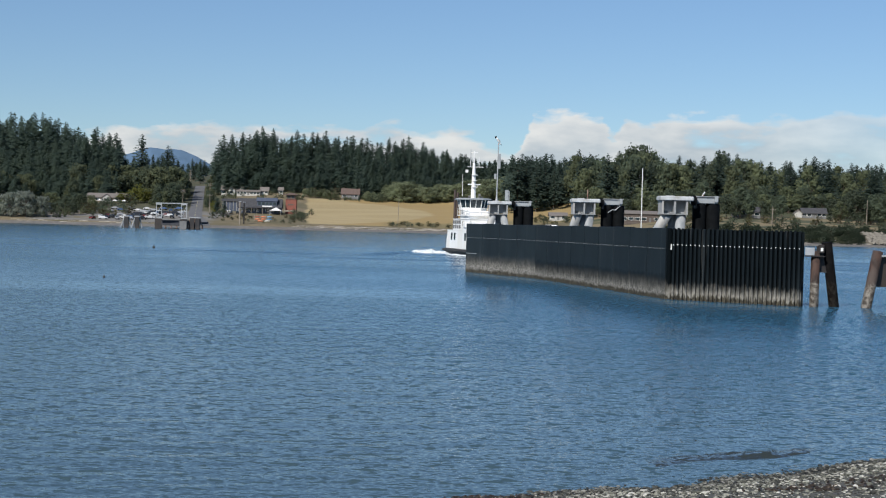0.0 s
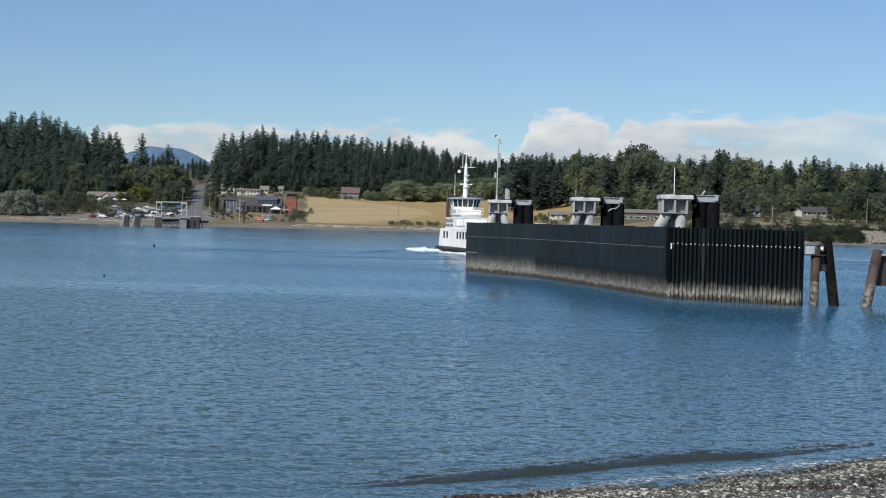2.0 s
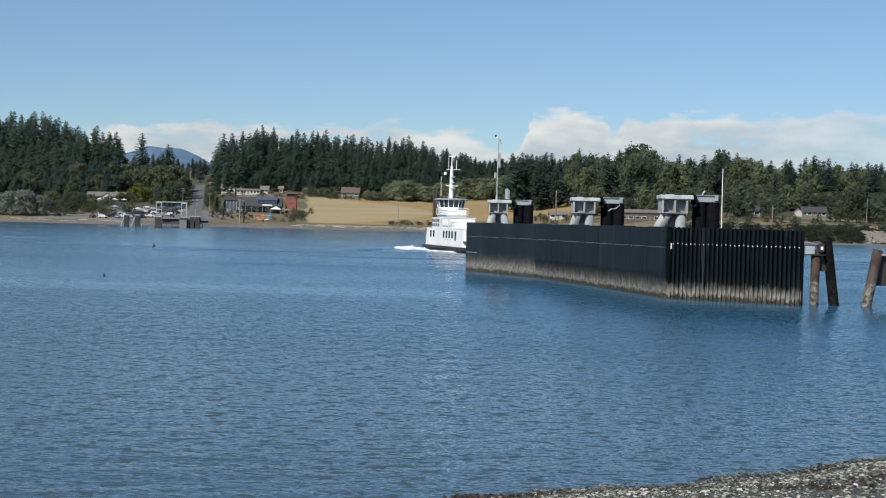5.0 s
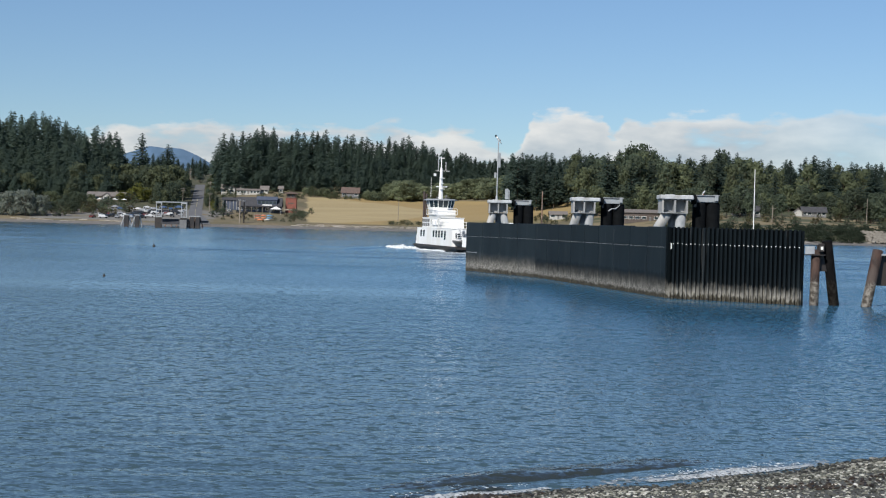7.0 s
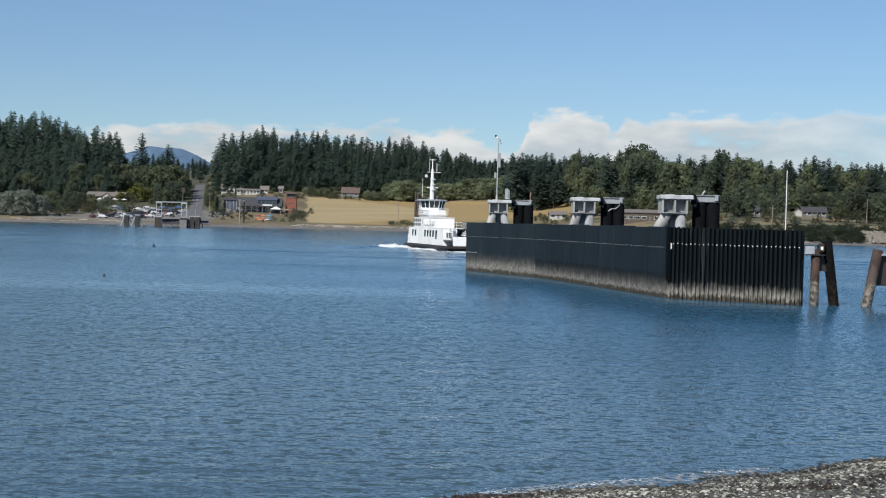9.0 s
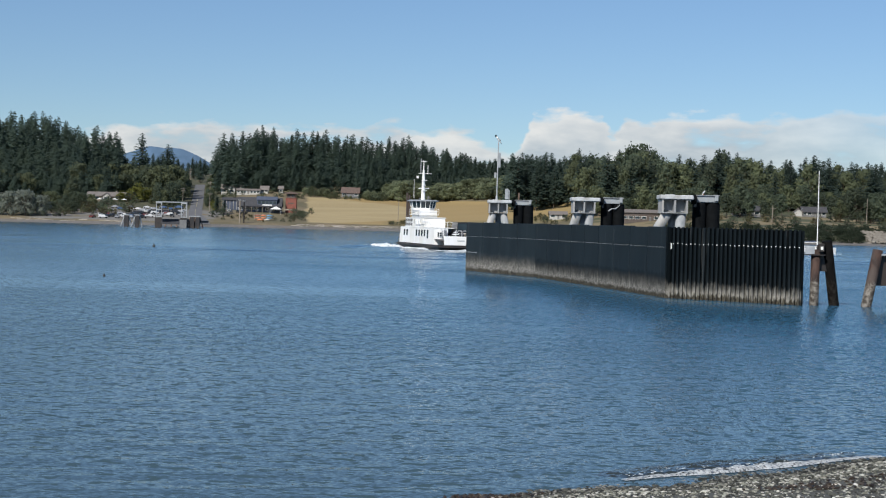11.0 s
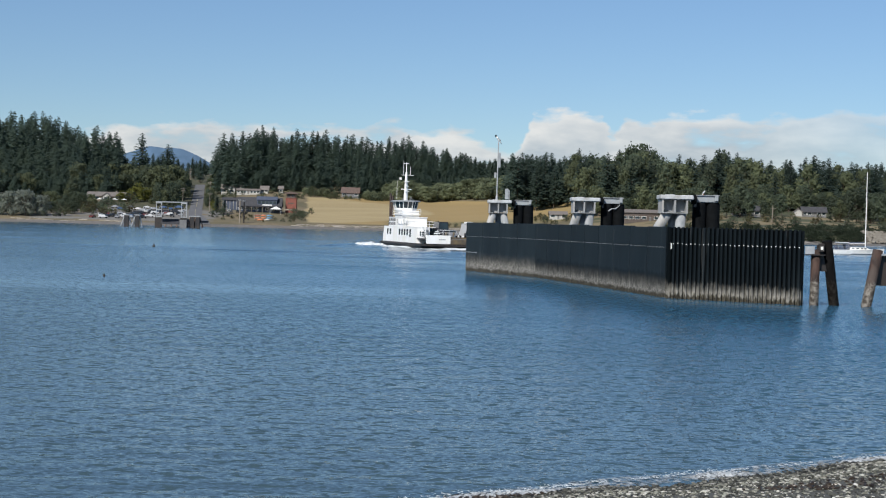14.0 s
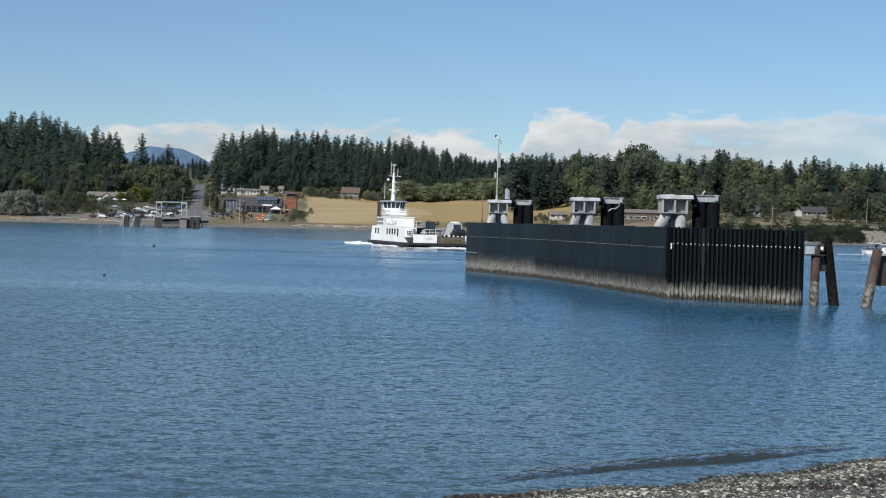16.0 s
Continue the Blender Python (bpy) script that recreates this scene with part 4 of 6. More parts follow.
    part("stern_mast", Shape().tube((-18.2, -6.0, 1.9), (-18.2, -6.0, 10.2), 0.13, 0.09, seg=8), M_RUST, f, "slender brown mast at the stern")
    part("flag", Shape().box(wx - 0.02, wx + 0.02, wy + 0.9, wy + 1.35, 12.9, 13.35), M_WHITE, q)
    part("whip_aerial", Shape().tube((wx + 0.3, wy + 1.7, 9.2), (wx + 0.3, wy + 1.7, 12.7), 0.045, 0.03, seg=6), M_WHITE, f)
    for d in (0.0, 0.42):
        part("exhaust_pipe", Shape().tube((11.0, 7.45 - d, 5.66), (11.0, 7.45 - d, 10.3 - d), 0.2, seg=10), M_STACK, f, "dark brown exhaust pipe")
    # railings
    def rail(x0, y0, x1, y1, z, high=1.0, owner=f, n=None):
        r = part("railing", Shape().tube((x0, y0, z + high), (x1, y1, z + high), 0.045, seg=6).tube((x0, y0, z + high / 2), (x1, y1, z + high / 2), 0.035, seg=6), M_WHITE, owner)
        ln = math.hypot(x1 - x0, y1 - y0)
        n = n or max(2, int(ln / 1.3))
        for i in range(n + 1):
            t = i / n
            part("stanchion", Shape().tube((x0 + (x1 - x0) * t, y0 + (y1 - y0) * t, z), (x0 + (x1 - x0) * t, y0 + (y1 - y0) * t, z + high), 0.04, seg=5), M_WHITE, r)
    rail(0.2, 7.66, 7.6, 7.66, 6.2)
    rail(0.2, 3.8, 0.2, 7.66, 6.2)
    rail(7.6, 3.8, 7.6, 7.66, 6.2)
    rail(-12.0, 7.8, -4.4, 7.8, 3.86)
    rail(-12.0, 3.7, -12.0, 7.8, 3.86)
    rail(-18.5, 3.0, -18.5, 5.2, 2.45, 0.95)
    # stern and bow bulwarks, open between for the cars
    for sx in (-1, 1):
        for sy in (-1, 1):
            part("bulwark", Shape().box(min(sx * 18.45, sx * 18.62), max(sx * 18.45, sx * 18.62), 2.7 if sy > 0 else -7.2, 7.2 if sy > 0 else -2.7,
                                        0.9, 2.45, bevel=0.03), M_WHITE, f, "white steel bulwark")
    part("name_bar", Shape().box(-18.66, -18.63, 3.6, 4.9, 1.62, 1.76), M_GREY, f, "small grey lettering bar")
    part("name_bar", Shape().box(4.2, 6.4, 7.40, 7.44, 6.4, 6.55), M_GREY, f, "small grey lettering bar")
    for x in (3.0, -2.6):
        ring_ = [[(x + math.cos(q) * (0.36 + 0.08 * math.cos(p)), 7.72 + 0.08 * math.sin(p), 4.9 + math.sin(q) * (0.36 + 0.08 * math.cos(p))) for p in (0, 1.57, 3.14, 4.71)] for q in [k * 0.5236 for k in range(13)]]
        part("life_ring", Shape().loft(ring_, caps=False), M_WALLW, f, "pale life ring")
    part("bulwark", Shape().box(-17.5, 17.5, -7.9, -7.75, 0.9, 2.3, bevel=0.03), M_WHITE, f, "white steel bulwark")
    lad = part("ladder", Shape().tube((-15.2, 7.2, 1.9), (-14.0, 7.2, 4.6), 0.05, seg=6).tube((-15.2, 6.4, 1.9), (-14.0, 6.4, 4.6), 0.05, seg=6), M_WHITE, f)
    for i in range(8):
        z = 2.1 + i * 0.32
        part("rung", Shape().tube((-15.2 + 0.444 * (z - 1.9), 6.4, z), (-15.2 + 0.444 * (z - 1.9), 7.2, z), 0.04, seg=5), M_WHITE, lad)
    part("life_raft_rack", Shape().box(-18.4, -17.9, 4.4, 5.9, 2.3, 2.45).box(-18.3, -18.0, 4.6, 5.7, 2.7, 2.85).box(-18.25, -18.05, 4.8, 5.5, 3.05, 3.2), M_WHITE, f)
    part("apron", Shape().box(-18.9, -18.3, -2.6, 2.6, 0.86, 1.75, bevel=0.05).box(-18.2, -18.0, -2.6, 2.6, 1.75, 2.15), M_APRON, f, "worn brown stern apron")
    # cowls stand in for two small unidentified shapes on the deck
    for y, z in ((3.3, 3.0), (1.9, 3.0)):
        part("vent_cowl", Shape().tube((-17.6, y, 1.9), (-17.6, y, z - 0.3), 0.16, seg=10).tube((-17.6, y, z - 0.3), (-17.7, y, z), 0.24, 0.22, seg=10), M_WALLB, f)
    for i, y in enumerate((-3.0, 0.4)):
        part("deck_light_post", Shape().tube((-12.0 + i, y, 1.9), (-12.0 + i, y, 2.6), 0.08, seg=6), M_WHITE, f)
    return f


M_STACK = mat("sooty_brown_paint", (0.075, 0.05, 0.04), (0.045, 0.034, 0.03), 0.7, scale=2.0)
M_APRON = mat("worn_apron_paint", (0.13, 0.095, 0.05), (0.06, 0.05, 0.04), 0.7, scale=1.4)
FERRY = ferry()
DECK_CARS = [car("van", "black tall van parked on the ferry's car deck", None, M_CARS[2], "van", tall=0.75), car("pickup", "dark pickup parked on the ferry's car deck", None, M_CARS[2], "pickup"),
             car("van", "white high-roofed van on the ferry's car deck", None, M_CARS[0], "van", tall=0.55), car("sedan", "silver car parked on the ferry's car deck", None, M_CARS[1], "car"),
             car("suv", "black SUV parked at the stern of the ferry", None, M_CARS[2], "suv")]
part("roof_box", Shape().box(-1.9, 0.6, -0.6, 0.6, 2.803, 3.1, bevel=0.08), M_WHITE, DECK_CARS[2], "white roof box")
CAR_SPOTS = [(-13.0, 3.3), (-6.0, 3.2), (-8.5, -3.2), (-2.0, -1.6), (-15.4, -2.2)]
CAR_LIFT = [1.9] * 5


# ---- the sailing yacht: x forward ----
def yacht():
    y = thing("yacht", "white sailing yacht under bare mast, motoring along the channel", "yacht")
    st = [(-6.0, 1.3, 0.95), (-4.5, 1.7, 0.95), (-1.5, 1.95, 1.0), (1.5, 1.75, 1.05), (4.0, 0.95, 1.2), (5.6, 0.25, 1.32), (6.1, 0.04, 1.36)]
    rings = []
    for x, w, z in st:
        k = 0.86 if x < 4 else 0.82
        rings.append([(x, w, z), (x * 0.97, w * 0.85, 0.1), (x * k, w * 0.3, -0.5), (x * k, -w * 0.3, -0.5), (x * 0.97, -w * 0.85, 0.1), (x, -w, z)])
    part("hull", Shape().loft(rings), M_WHITE, y, smooth=False)
    part("boot_stripe", Shape().loft([[(p[0] * 1.002, p[1] * 1.004, z) for p in ((-5.82, 1.12), (-1.46, 1.7), (1.46, 1.52), (3.9, 0.84), (5.75, 0.06), (5.75, -0.06), (3.9, -0.84), (1.46, -1.52), (-1.46, -1.7), (-5.82, -1.12))]
                                      for z in (0.12, 0.2)]), M_BLUE, y)
    part("cabin", Shape().loft([[(-2.2, -1.2, 1.0), (2.6, -0.9, 1.08), (2.6, 0.9, 1.08), (-2.2, 1.2, 1.0)], [(-2.0, -1.0, 1.55), (1.9, -0.7, 1.5), (1.9, 0.7, 1.5), (-2.0, 1.0, 1.55)]]), M_WHITE, y)
    for x in (-1.4, -0.4, 0.6, 1.4):
        for s in (-1, 1):
            part("port_light", Shape().box(x - 0.25, x + 0.25, s * 1.02 - 0.06, s * 1.02 + 0.06, 1.22, 1.4), M_GLASS, y)
    part("spray_hood", Shape().loft([[(-3.0, -1.0, 1.1), (-1.9, -1.0, 1.55), (-1.9, 1.0, 1.55), (-3.0, 1.0, 1.1)], [(-3.1, -0.9, 2.1), (-2.2, -0.9, 2.1), (-2.2, 0.9, 2.1), (-3.1, 0.9, 2.1)]]), M_BLUE, y)
    part("mast", Shape().tube((1.7, 0, 1.5), (1.7, 0, 18.4), 0.11, 0.08, seg=10), M_WHITE, y)
    part("boom", Shape().tube((1.6, 0, 2.5), (-4.0, 0, 2.35), 0.09, seg=8), M_WHITE, y)
    part("furled_sail", Shape().tube((1.4, 0, 2.66), (-3.9, 0, 2.52), 0.17, 0.12, seg=8), M_BLUE, y)
    part("spreader", Shape().box(1.66, 1.74, -1.2, 1.2, 7.6, 7.66).box(1.66, 1.74, -0.95, 0.95, 12.2, 12.26), M_GALV, y)
    for a, b in (((6.0, 0, 1.4), (1.7, 0, 18.2)), ((-5.9, 0, 1.0), (1.7, 0, 18.2))):
        part("stay", Shape().tube(a, b, 0.004, seg=4), M_GALV, y)
    for s in (-1, 1):
        part("shroud", Shape().tube((1.5, s * 1.72, 1.05), (1.7, s * 1.15, 7.63), 0.004, seg=4).tube((1.7, s * 1.15, 7.63), (1.7, s * 0.1, 17.2), 0.004, seg=4), M_GALV, y)
        part("guard_rail", Shape().tube((-5.6, s * 1.4, 1.55), (4.5, s * 0.8, 1.75), 0.02, seg=4), M_GALV, y)
    part("pulpit", Shape().tube((4.6, 0.8, 1.25), (5.0, 0.6, 1.85), 0.03, seg=5).tube((4.6, -0.8, 1.25), (5.0, -0.6, 1.85), 0.03, seg=5).tube((5.0, 0.6, 1.85), (6.2, 0, 1.95), 0.03, seg=5).tube((5.0, -0.6, 1.85), (6.2, 0, 1.95), 0.03, seg=5), M_GALV, y)
    part("stern_rail", Shape().tube((-5.7, 1.1, 0.95), (-5.8, 1.1, 1.5), 0.025, seg=5).tube((-5.7, -1.1, 0.95), (-5.8, -1.1, 1.5), 0.025, seg=5).tube((-5.8, -1.1, 1.5), (-5.8, 1.1, 1.5), 0.025, seg=5), M_GALV, y)
    part("cockpit_canvas", Shape().box(-4.7, -3.4, -0.9, 0.9, 1.0, 1.6, bevel=0.05).box(-5.3, -4.9, -0.5, 0.5, 1.0, 1.9, bevel=0.05), M_BLUE, y, "dark canvas in the cockpit")
    part("bimini", Shape().box(-4.9, -2.3, -1.1, 1.1, 2.42, 2.55, bevel=0.05), M_WHITE, y, "white awning over the cockpit")
    for sx in (-4.8, -2.4):
        for sy in (-1.0, 1.0):
            part("awning_post", Shape().tube((sx, sy, 1.0), (sx, sy, 2.42), 0.025, seg=5), M_GALV, y)
    # parts below 3 m stretched upwards a little to fit the camera's view
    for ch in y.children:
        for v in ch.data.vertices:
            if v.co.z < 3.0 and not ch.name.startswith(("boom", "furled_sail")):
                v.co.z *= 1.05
    return y


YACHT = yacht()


# ---- trees ----
def conifer_meshes(seed, spread=0.212, boughs=140):
    """Unit-height fir: trunk and a full, uneven crown of boughs, each hung with small folded sprays."""
    rnd = random.Random(seed)
    trunk = Shape().tube((0, 0, -0.03), (0, 0, 0.55), 0.012, 0.007, seg=6).tube((0, 0, 0.55), (0, 0, 0.985), 0.007, 0.001, seg=5)
    crown = Shape()
    lop, bend = rnd.uniform(0, 6.28), rnd.uniform(0.0, 0.35)
    foot = rnd.uniform(0.06, 0.16)
    for i in range(boughs):
        z = foot + (0.99 - foot) * ((i + rnd.random()) / boughs) ** 0.9
        t = (1 - z) / (1 - foot)
        a = i * 2.39996 + rnd.uniform(-0.5, 0.5)
        wide = min(1.0, 1.45 * t ** 0.72) * (0.82 + 0.18 * min(1.0, (z - foot) / 0.12))
        gap = 0.72 + 0.75 * noise.noise((math.cos(a) * 1.3 + seed, math.sin(a) * 1.3, z * 9.0))
        rr = spread * wide * max(0.35, gap) * rnd.uniform(0.8, 1.15) * (1 + bend * math.cos(a - lop)) + 0.006
        lift = rr * (rnd.uniform(-0.45, 0.0) if t > 0.35 else rnd.uniform(-0.15, 0.35))
        ca, sa = math.cos(a), math.sin(a)
        n = 2 if t < 0.12 else 4
        for k in range(n):
            q = (k + 0.55 + rnd.uniform(-0.25, 0.25)) / n
            d = rr * q
            ln = (0.017 + 0.17 * rr) * rnd.uniform(0.75, 1.3)
            w = ln * rnd.uniform(0.42, 0.7)
            b = a + rnd.uniform(-0.9, 0.9)
            cb, sb = math.cos(b), math.sin(b)
            x, y, h = ca * d - sa * rnd.gauss(0, 0.012), sa * d + ca * rnd.gauss(0, 0.012), z + lift * q * q + rnd.gauss(0, 0.007)
            dip = ln * rnd.uniform(-0.65, 0.15)
            crown.add([(x - cb * ln * 0.5, y - sb * ln * 0.5, h), (x - sb * w, y + cb * w, h + dip * 0.4 - w * 0.7), (x + cb * ln, y + sb * ln, h + dip), (x + sb * w, y - cb * w, h + dip * 0.4 - w * 0.7)],
                      [(0, 2, 1), (0, 3, 2)])
    crown.tube((0, 0, 0.93), (rnd.uniform(-0.004, 0.004), 0, 1.0), 0.005, 0.001, seg=3)
    return trunk, crown


CORE_V = [(0, 0, 1), (0, 0, -1)] + [(math.cos(k * math.pi / 3) * 0.85, math.sin(k * math.pi / 3) * 0.85, 0.5) for k in range(6)] + [(math.cos((k + 0.5) * math.pi / 3) * 0.9, math.sin((k + 0.5) * math.pi / 3) * 0.9, -0.4) for k in range(6)]
CORE_F = [(0, 2 + k, 2 + (k + 1) % 6) for k in range(6)] + [(2 + k, 8 + k, 2 + (k + 1) % 6) for k in range(6)] + [(2 + (k + 1) % 6, 8 + k, 8 + (k + 1) % 6) for k in range(6)] + [(1, 8 + (k + 1) % 6, 8 + k) for k in range(6)]


def leafy_meshes(seed, wide=0.42, leaves=1500, low=0.12, fine=0.86):
    """Unit-height broadleaf: forked trunk and a crown of leaf sprays gathered on several boughs."""
    rnd = random.Random(seed)
    trunk = Shape().tube((0, 0, -0.03), (0.01, 0, 0.42), 0.022, 0.014, seg=6)
    crown = Shape()
    lobes = []
    for k in range(26):
        a, rr, z = rnd.uniform(0, 6.28), rnd.uniform(0.03, wide * 0.66), rnd.uniform(low + 0.1, 0.88)
        rr *= 1 - abs(z - 0.45) * 0.9
        s = rnd.uniform(0.06, 0.15)
        lobes.append((math.cos(a) * rr, math.sin(a) * rr, z, s))
        trunk.tube((0.005, 0, 0.25 + 0.2 * rnd.random()), (math.cos(a) * rr, math.sin(a) * rr, z), 0.009, 0.003, seg=4)
    for x, y, z, s in lobes:
        q = s * 0.56
        crown.add([(x + p[0] * q * rnd.uniform(0.7, 1.1), y + p[1] * q * rnd.uniform(0.7, 1.1), z + p[2] * q * rnd.uniform(0.7, 1.05)) for p in CORE_V], CORE_F)
    for i in range(leaves):
        x, y, z, s = lobes[i % len(lobes)]
        d = Vector((rnd.gauss(0, 1), rnd.gauss(0, 1), rnd.gauss(0, 0.85))).normalized()
        p = Vector((x, y, z)) + d * s * rnd.uniform(0.45, 1.4)
        if i % 5 == 0:
            p = Vector((d.x * wide * 0.72, d.y * wide * 0.72, 0.0)) * rnd.uniform(0.3, 0.9)
            p.z = low + 0.1 + (0.86 - low) * rnd.random() ** 0.8
            p.x, p.y = p.x * (1.15 - p.z * 0.6), p.y * (1.15 - p.z * 0.6)
        nrm = (d + Vector((rnd.uniform(-1, 1), rnd.uniform(-1, 1), rnd.uniform(-0.6, 1))) * 0.24).normalized()
        u = nrm.orthogonal().normalized()
        u = (Matrix.Rotation(rnd.uniform(0, 6.28), 3, nrm) @ u)
        v = nrm.cross(u)
        q = rnd.uniform(0.020, 0.042) * fine
        crown.add([p - u * q - v * q * 0.7, p + u * q - v * q * 0.6, p + v * q + nrm * q * 0.4], [(0, 1, 2)])
    return trunk, crown


def tree_kit(name, maker, bark, leaf, seeds, **kw):
    kit = []
    for s in seeds:
        t, c = maker(s, **kw)
        kit.append((t.mesh("trunk", bark), c.mesh("crown", leaf, True), c))
    return kit


FIRS = tree_kit("fir", conifer_meshes, M_BARK, M_FIR, (1, 2, 3, 4, 5, 6, 7, 8))
FIRS_S = tree_kit("fir", conifer_meshes, M_BARK, M_FIR, (11, 12), spread=0.22)
LEAFY = tree_kit("leafy", leafy_meshes, M_BARK, M_LEAF, (21, 22, 23, 24), wide=0.46)
PALE = tree_kit("leafy", leafy_meshes, M_BARK, M_LEAF2, (31, 32, 33), wide=0.46)
YELLOW = tree_kit("leafy", leafy_meshes, M_BARK, M_YELLOW, (38,), wide=0.6, leaves=1300, low=0.0)
OLIVE = tree_kit("leafy", leafy_meshes, M_BARK, M_LEAF3, (35, 36), wide=0.55, leaves=2300, low=-0.02, fine=0.7)
WILLOW = tree_kit("leafy", leafy_meshes, M_BARK, M_WILLOW, (41,), wide=0.75, leaves=2600, low=0.0)
BUSH = tree_kit("bush", leafy_meshes, M_BARK, M_LEAF, (51, 52), wide=0.9, leaves=620, low=-0.05)
BUSH2 = tree_kit("bush", leafy_meshes, M_BARK, M_SCRUB, (53, 54), wide=0.9, leaves=620, low=-0.05)
BUSH3 = tree_kit("bush", leafy_meshes, M_BARK, M_LEAF2, (55, 56), wide=0.9, leaves=620, low=-0.05)
rnd = random.Random(7)


def plant(name, kit, x, y, h, label, category, wide=1.0, group=""):
    t, c, _ = rnd.choice(kit)
    ob = thing(name, label, category, pose(x, y, ground_z(x, y), 0, 0, rnd.uniform(0, 360)), group)
    ob.scale = (h * wide, h * wide, h)
    part("trunk", t, None, ob)
    part("crown", c, None, ob)
    return ob


# skyline of the woods as the camera sees it, by bearing x/y: slope of the tree tops above eye level; tree heights are
# fitted to this view
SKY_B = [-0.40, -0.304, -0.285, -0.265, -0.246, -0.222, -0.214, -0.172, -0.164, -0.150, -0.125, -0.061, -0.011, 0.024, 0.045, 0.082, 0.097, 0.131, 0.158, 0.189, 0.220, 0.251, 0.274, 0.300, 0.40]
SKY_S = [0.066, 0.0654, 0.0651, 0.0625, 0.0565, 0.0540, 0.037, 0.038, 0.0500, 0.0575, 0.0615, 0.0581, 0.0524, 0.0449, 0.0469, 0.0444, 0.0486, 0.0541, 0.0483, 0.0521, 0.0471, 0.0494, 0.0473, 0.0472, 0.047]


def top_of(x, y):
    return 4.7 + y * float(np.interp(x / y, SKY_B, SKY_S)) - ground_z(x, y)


back = Shape()
count = 0
L_FIR = "tall dark green fir in a dense coastal wood"


def stand(x0, x1, y0, y1, step_x, step_y, kits, keep_front, lo=0.78, hi=1.0, edge=None):
    """A wood between two bearings: single trees in front, the rest gathered in one mass."""
    global count
    y = y1
    while y >= y0:
        x = x0 * y
        while x <= x1 * y:
            xx, yy = x + rnd.uniform(-0.45, 0.45) * step_x, y + rnd.uniform(-0.4, 0.4) * step_y
            x += step_x
            if abs(xx - road_x(yy)) < 11 or (edge and not edge(xx, yy)):
                continue
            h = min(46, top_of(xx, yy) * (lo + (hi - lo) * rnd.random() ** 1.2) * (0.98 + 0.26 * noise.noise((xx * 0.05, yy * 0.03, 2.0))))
            layer = (y - y0) / max(1.0, y1 - y0)
            if keep_front:
                h *= min(1.0, (0.42 + 0.55 * layer) * rnd.uniform(0.85, 1.2))
            if h < 7:
                continue
            w = rnd.uniform(0.8, 1.3) * min(1.7, (30.0 / h) ** 0.5)
            if (y < y0 + 2.0 * step_y or y > y1 - 0.5 * step_y) and count < 150:
                plant("fir", kits, xx, yy, h, L_FIR, "tree", w, "firs of the wood")
                count += 1
            else:
                c = rnd.choice(kits)[2]
                z = ground_z(xx, yy)
                a = rnd.uniform(0, 6.28)
                ca, sa = math.cos(a) * h * w, math.sin(a) * h * w
                back.add([(xx + p[0] * ca - p[1] * sa, yy + p[0] * sa + p[1] * ca, z + p[2] * h) for p in c.v], c.f)
        y -= step_y


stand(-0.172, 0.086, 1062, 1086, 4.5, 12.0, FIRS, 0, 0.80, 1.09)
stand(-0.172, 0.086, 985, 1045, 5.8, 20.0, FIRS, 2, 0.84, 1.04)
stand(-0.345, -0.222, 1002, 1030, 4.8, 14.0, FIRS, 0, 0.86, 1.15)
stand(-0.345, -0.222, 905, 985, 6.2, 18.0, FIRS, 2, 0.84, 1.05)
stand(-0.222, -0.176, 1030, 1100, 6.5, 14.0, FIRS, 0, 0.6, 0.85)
for i in range(150):
    b = rnd.uniform(-0.165, 0.08) if i < 95 else rnd.uniform(-0.34, -0.225)
    yy = rnd.uniform(978, 990) if i < 95 else rnd.uniform(893, 905)
    xx = b * yy
    if abs(xx - road_x(yy)) < 10 or -72 < xx < -55:
        continue
    c = rnd.choice(FIRS_S)[2]
    h, z = rnd.uniform(7, 15), ground_z(xx, yy)
    back.add([(xx + p[0] * h * 1.3, yy + p[1] * h * 1.3, z + p[2] * h) for p in c.v], c.f)
tagged(new("fir_wood", back.mesh("fir_wood", M_FIR, True)), "dense dark fir wood on the far hillside", "woods", kind="stuff")
plant("fir", FIRS, -206.0, 1000, 37, "tall lone fir beside the road", "tree", 1.0)
plant("fir", FIRS_S, -188.5, 1000, 31, "ragged fir beside the road", "tree", 1.25)
plant("fir", FIRS_S, -194.5, 1010, 24, "ragged fir beside the road", "tree", 1.3)

# broadleaf belt below the western wood and along the road, grown together
MASS = {}


def grow(kit, x, y, h, wide=1.0):
    """Adds one tree's crown and stem to the joined woods of its leaf colour."""
    t, c, shape = rnd.choice(kit)
    mass = MASS.setdefault(c.materials[0].name, Shape())
    a, z = rnd.uniform(0, 6.28), ground_z(x, y)
    ca, sa = math.cos(a) * h * wide, math.sin(a) * h * wide
    mass.add([(x + p[0] * ca - p[1] * sa, y + p[0] * sa + p[1] * ca, z + p[2] * h) for p in shape.v], shape.f)
    mass.tube((x, y, z - 0.2), (x, y, z + h * 0.5), 0.02 * h, 0.01 * h, seg=5)


for i in range(44):
    b = rnd.uniform(-0.34, -0.23)
    y = rnd.uniform(885, 960)
    if abs(b * y - road_x(y)) > 10:
        grow(LEAFY if rnd.random() < 0.75 else PALE, b * y, y, rnd.uniform(9, 17))
for i in range(84):
    b = rnd.uniform(-0.252, -0.176)
    y = rnd.uniform(905, 1020)
    if abs(b * y - road_x(y)) > 9:
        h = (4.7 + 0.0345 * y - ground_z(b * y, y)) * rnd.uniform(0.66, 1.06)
        grow(LEAFY if rnd.random() < 0.4 else PALE, b * y, y, max(6.0, h), 1.15)
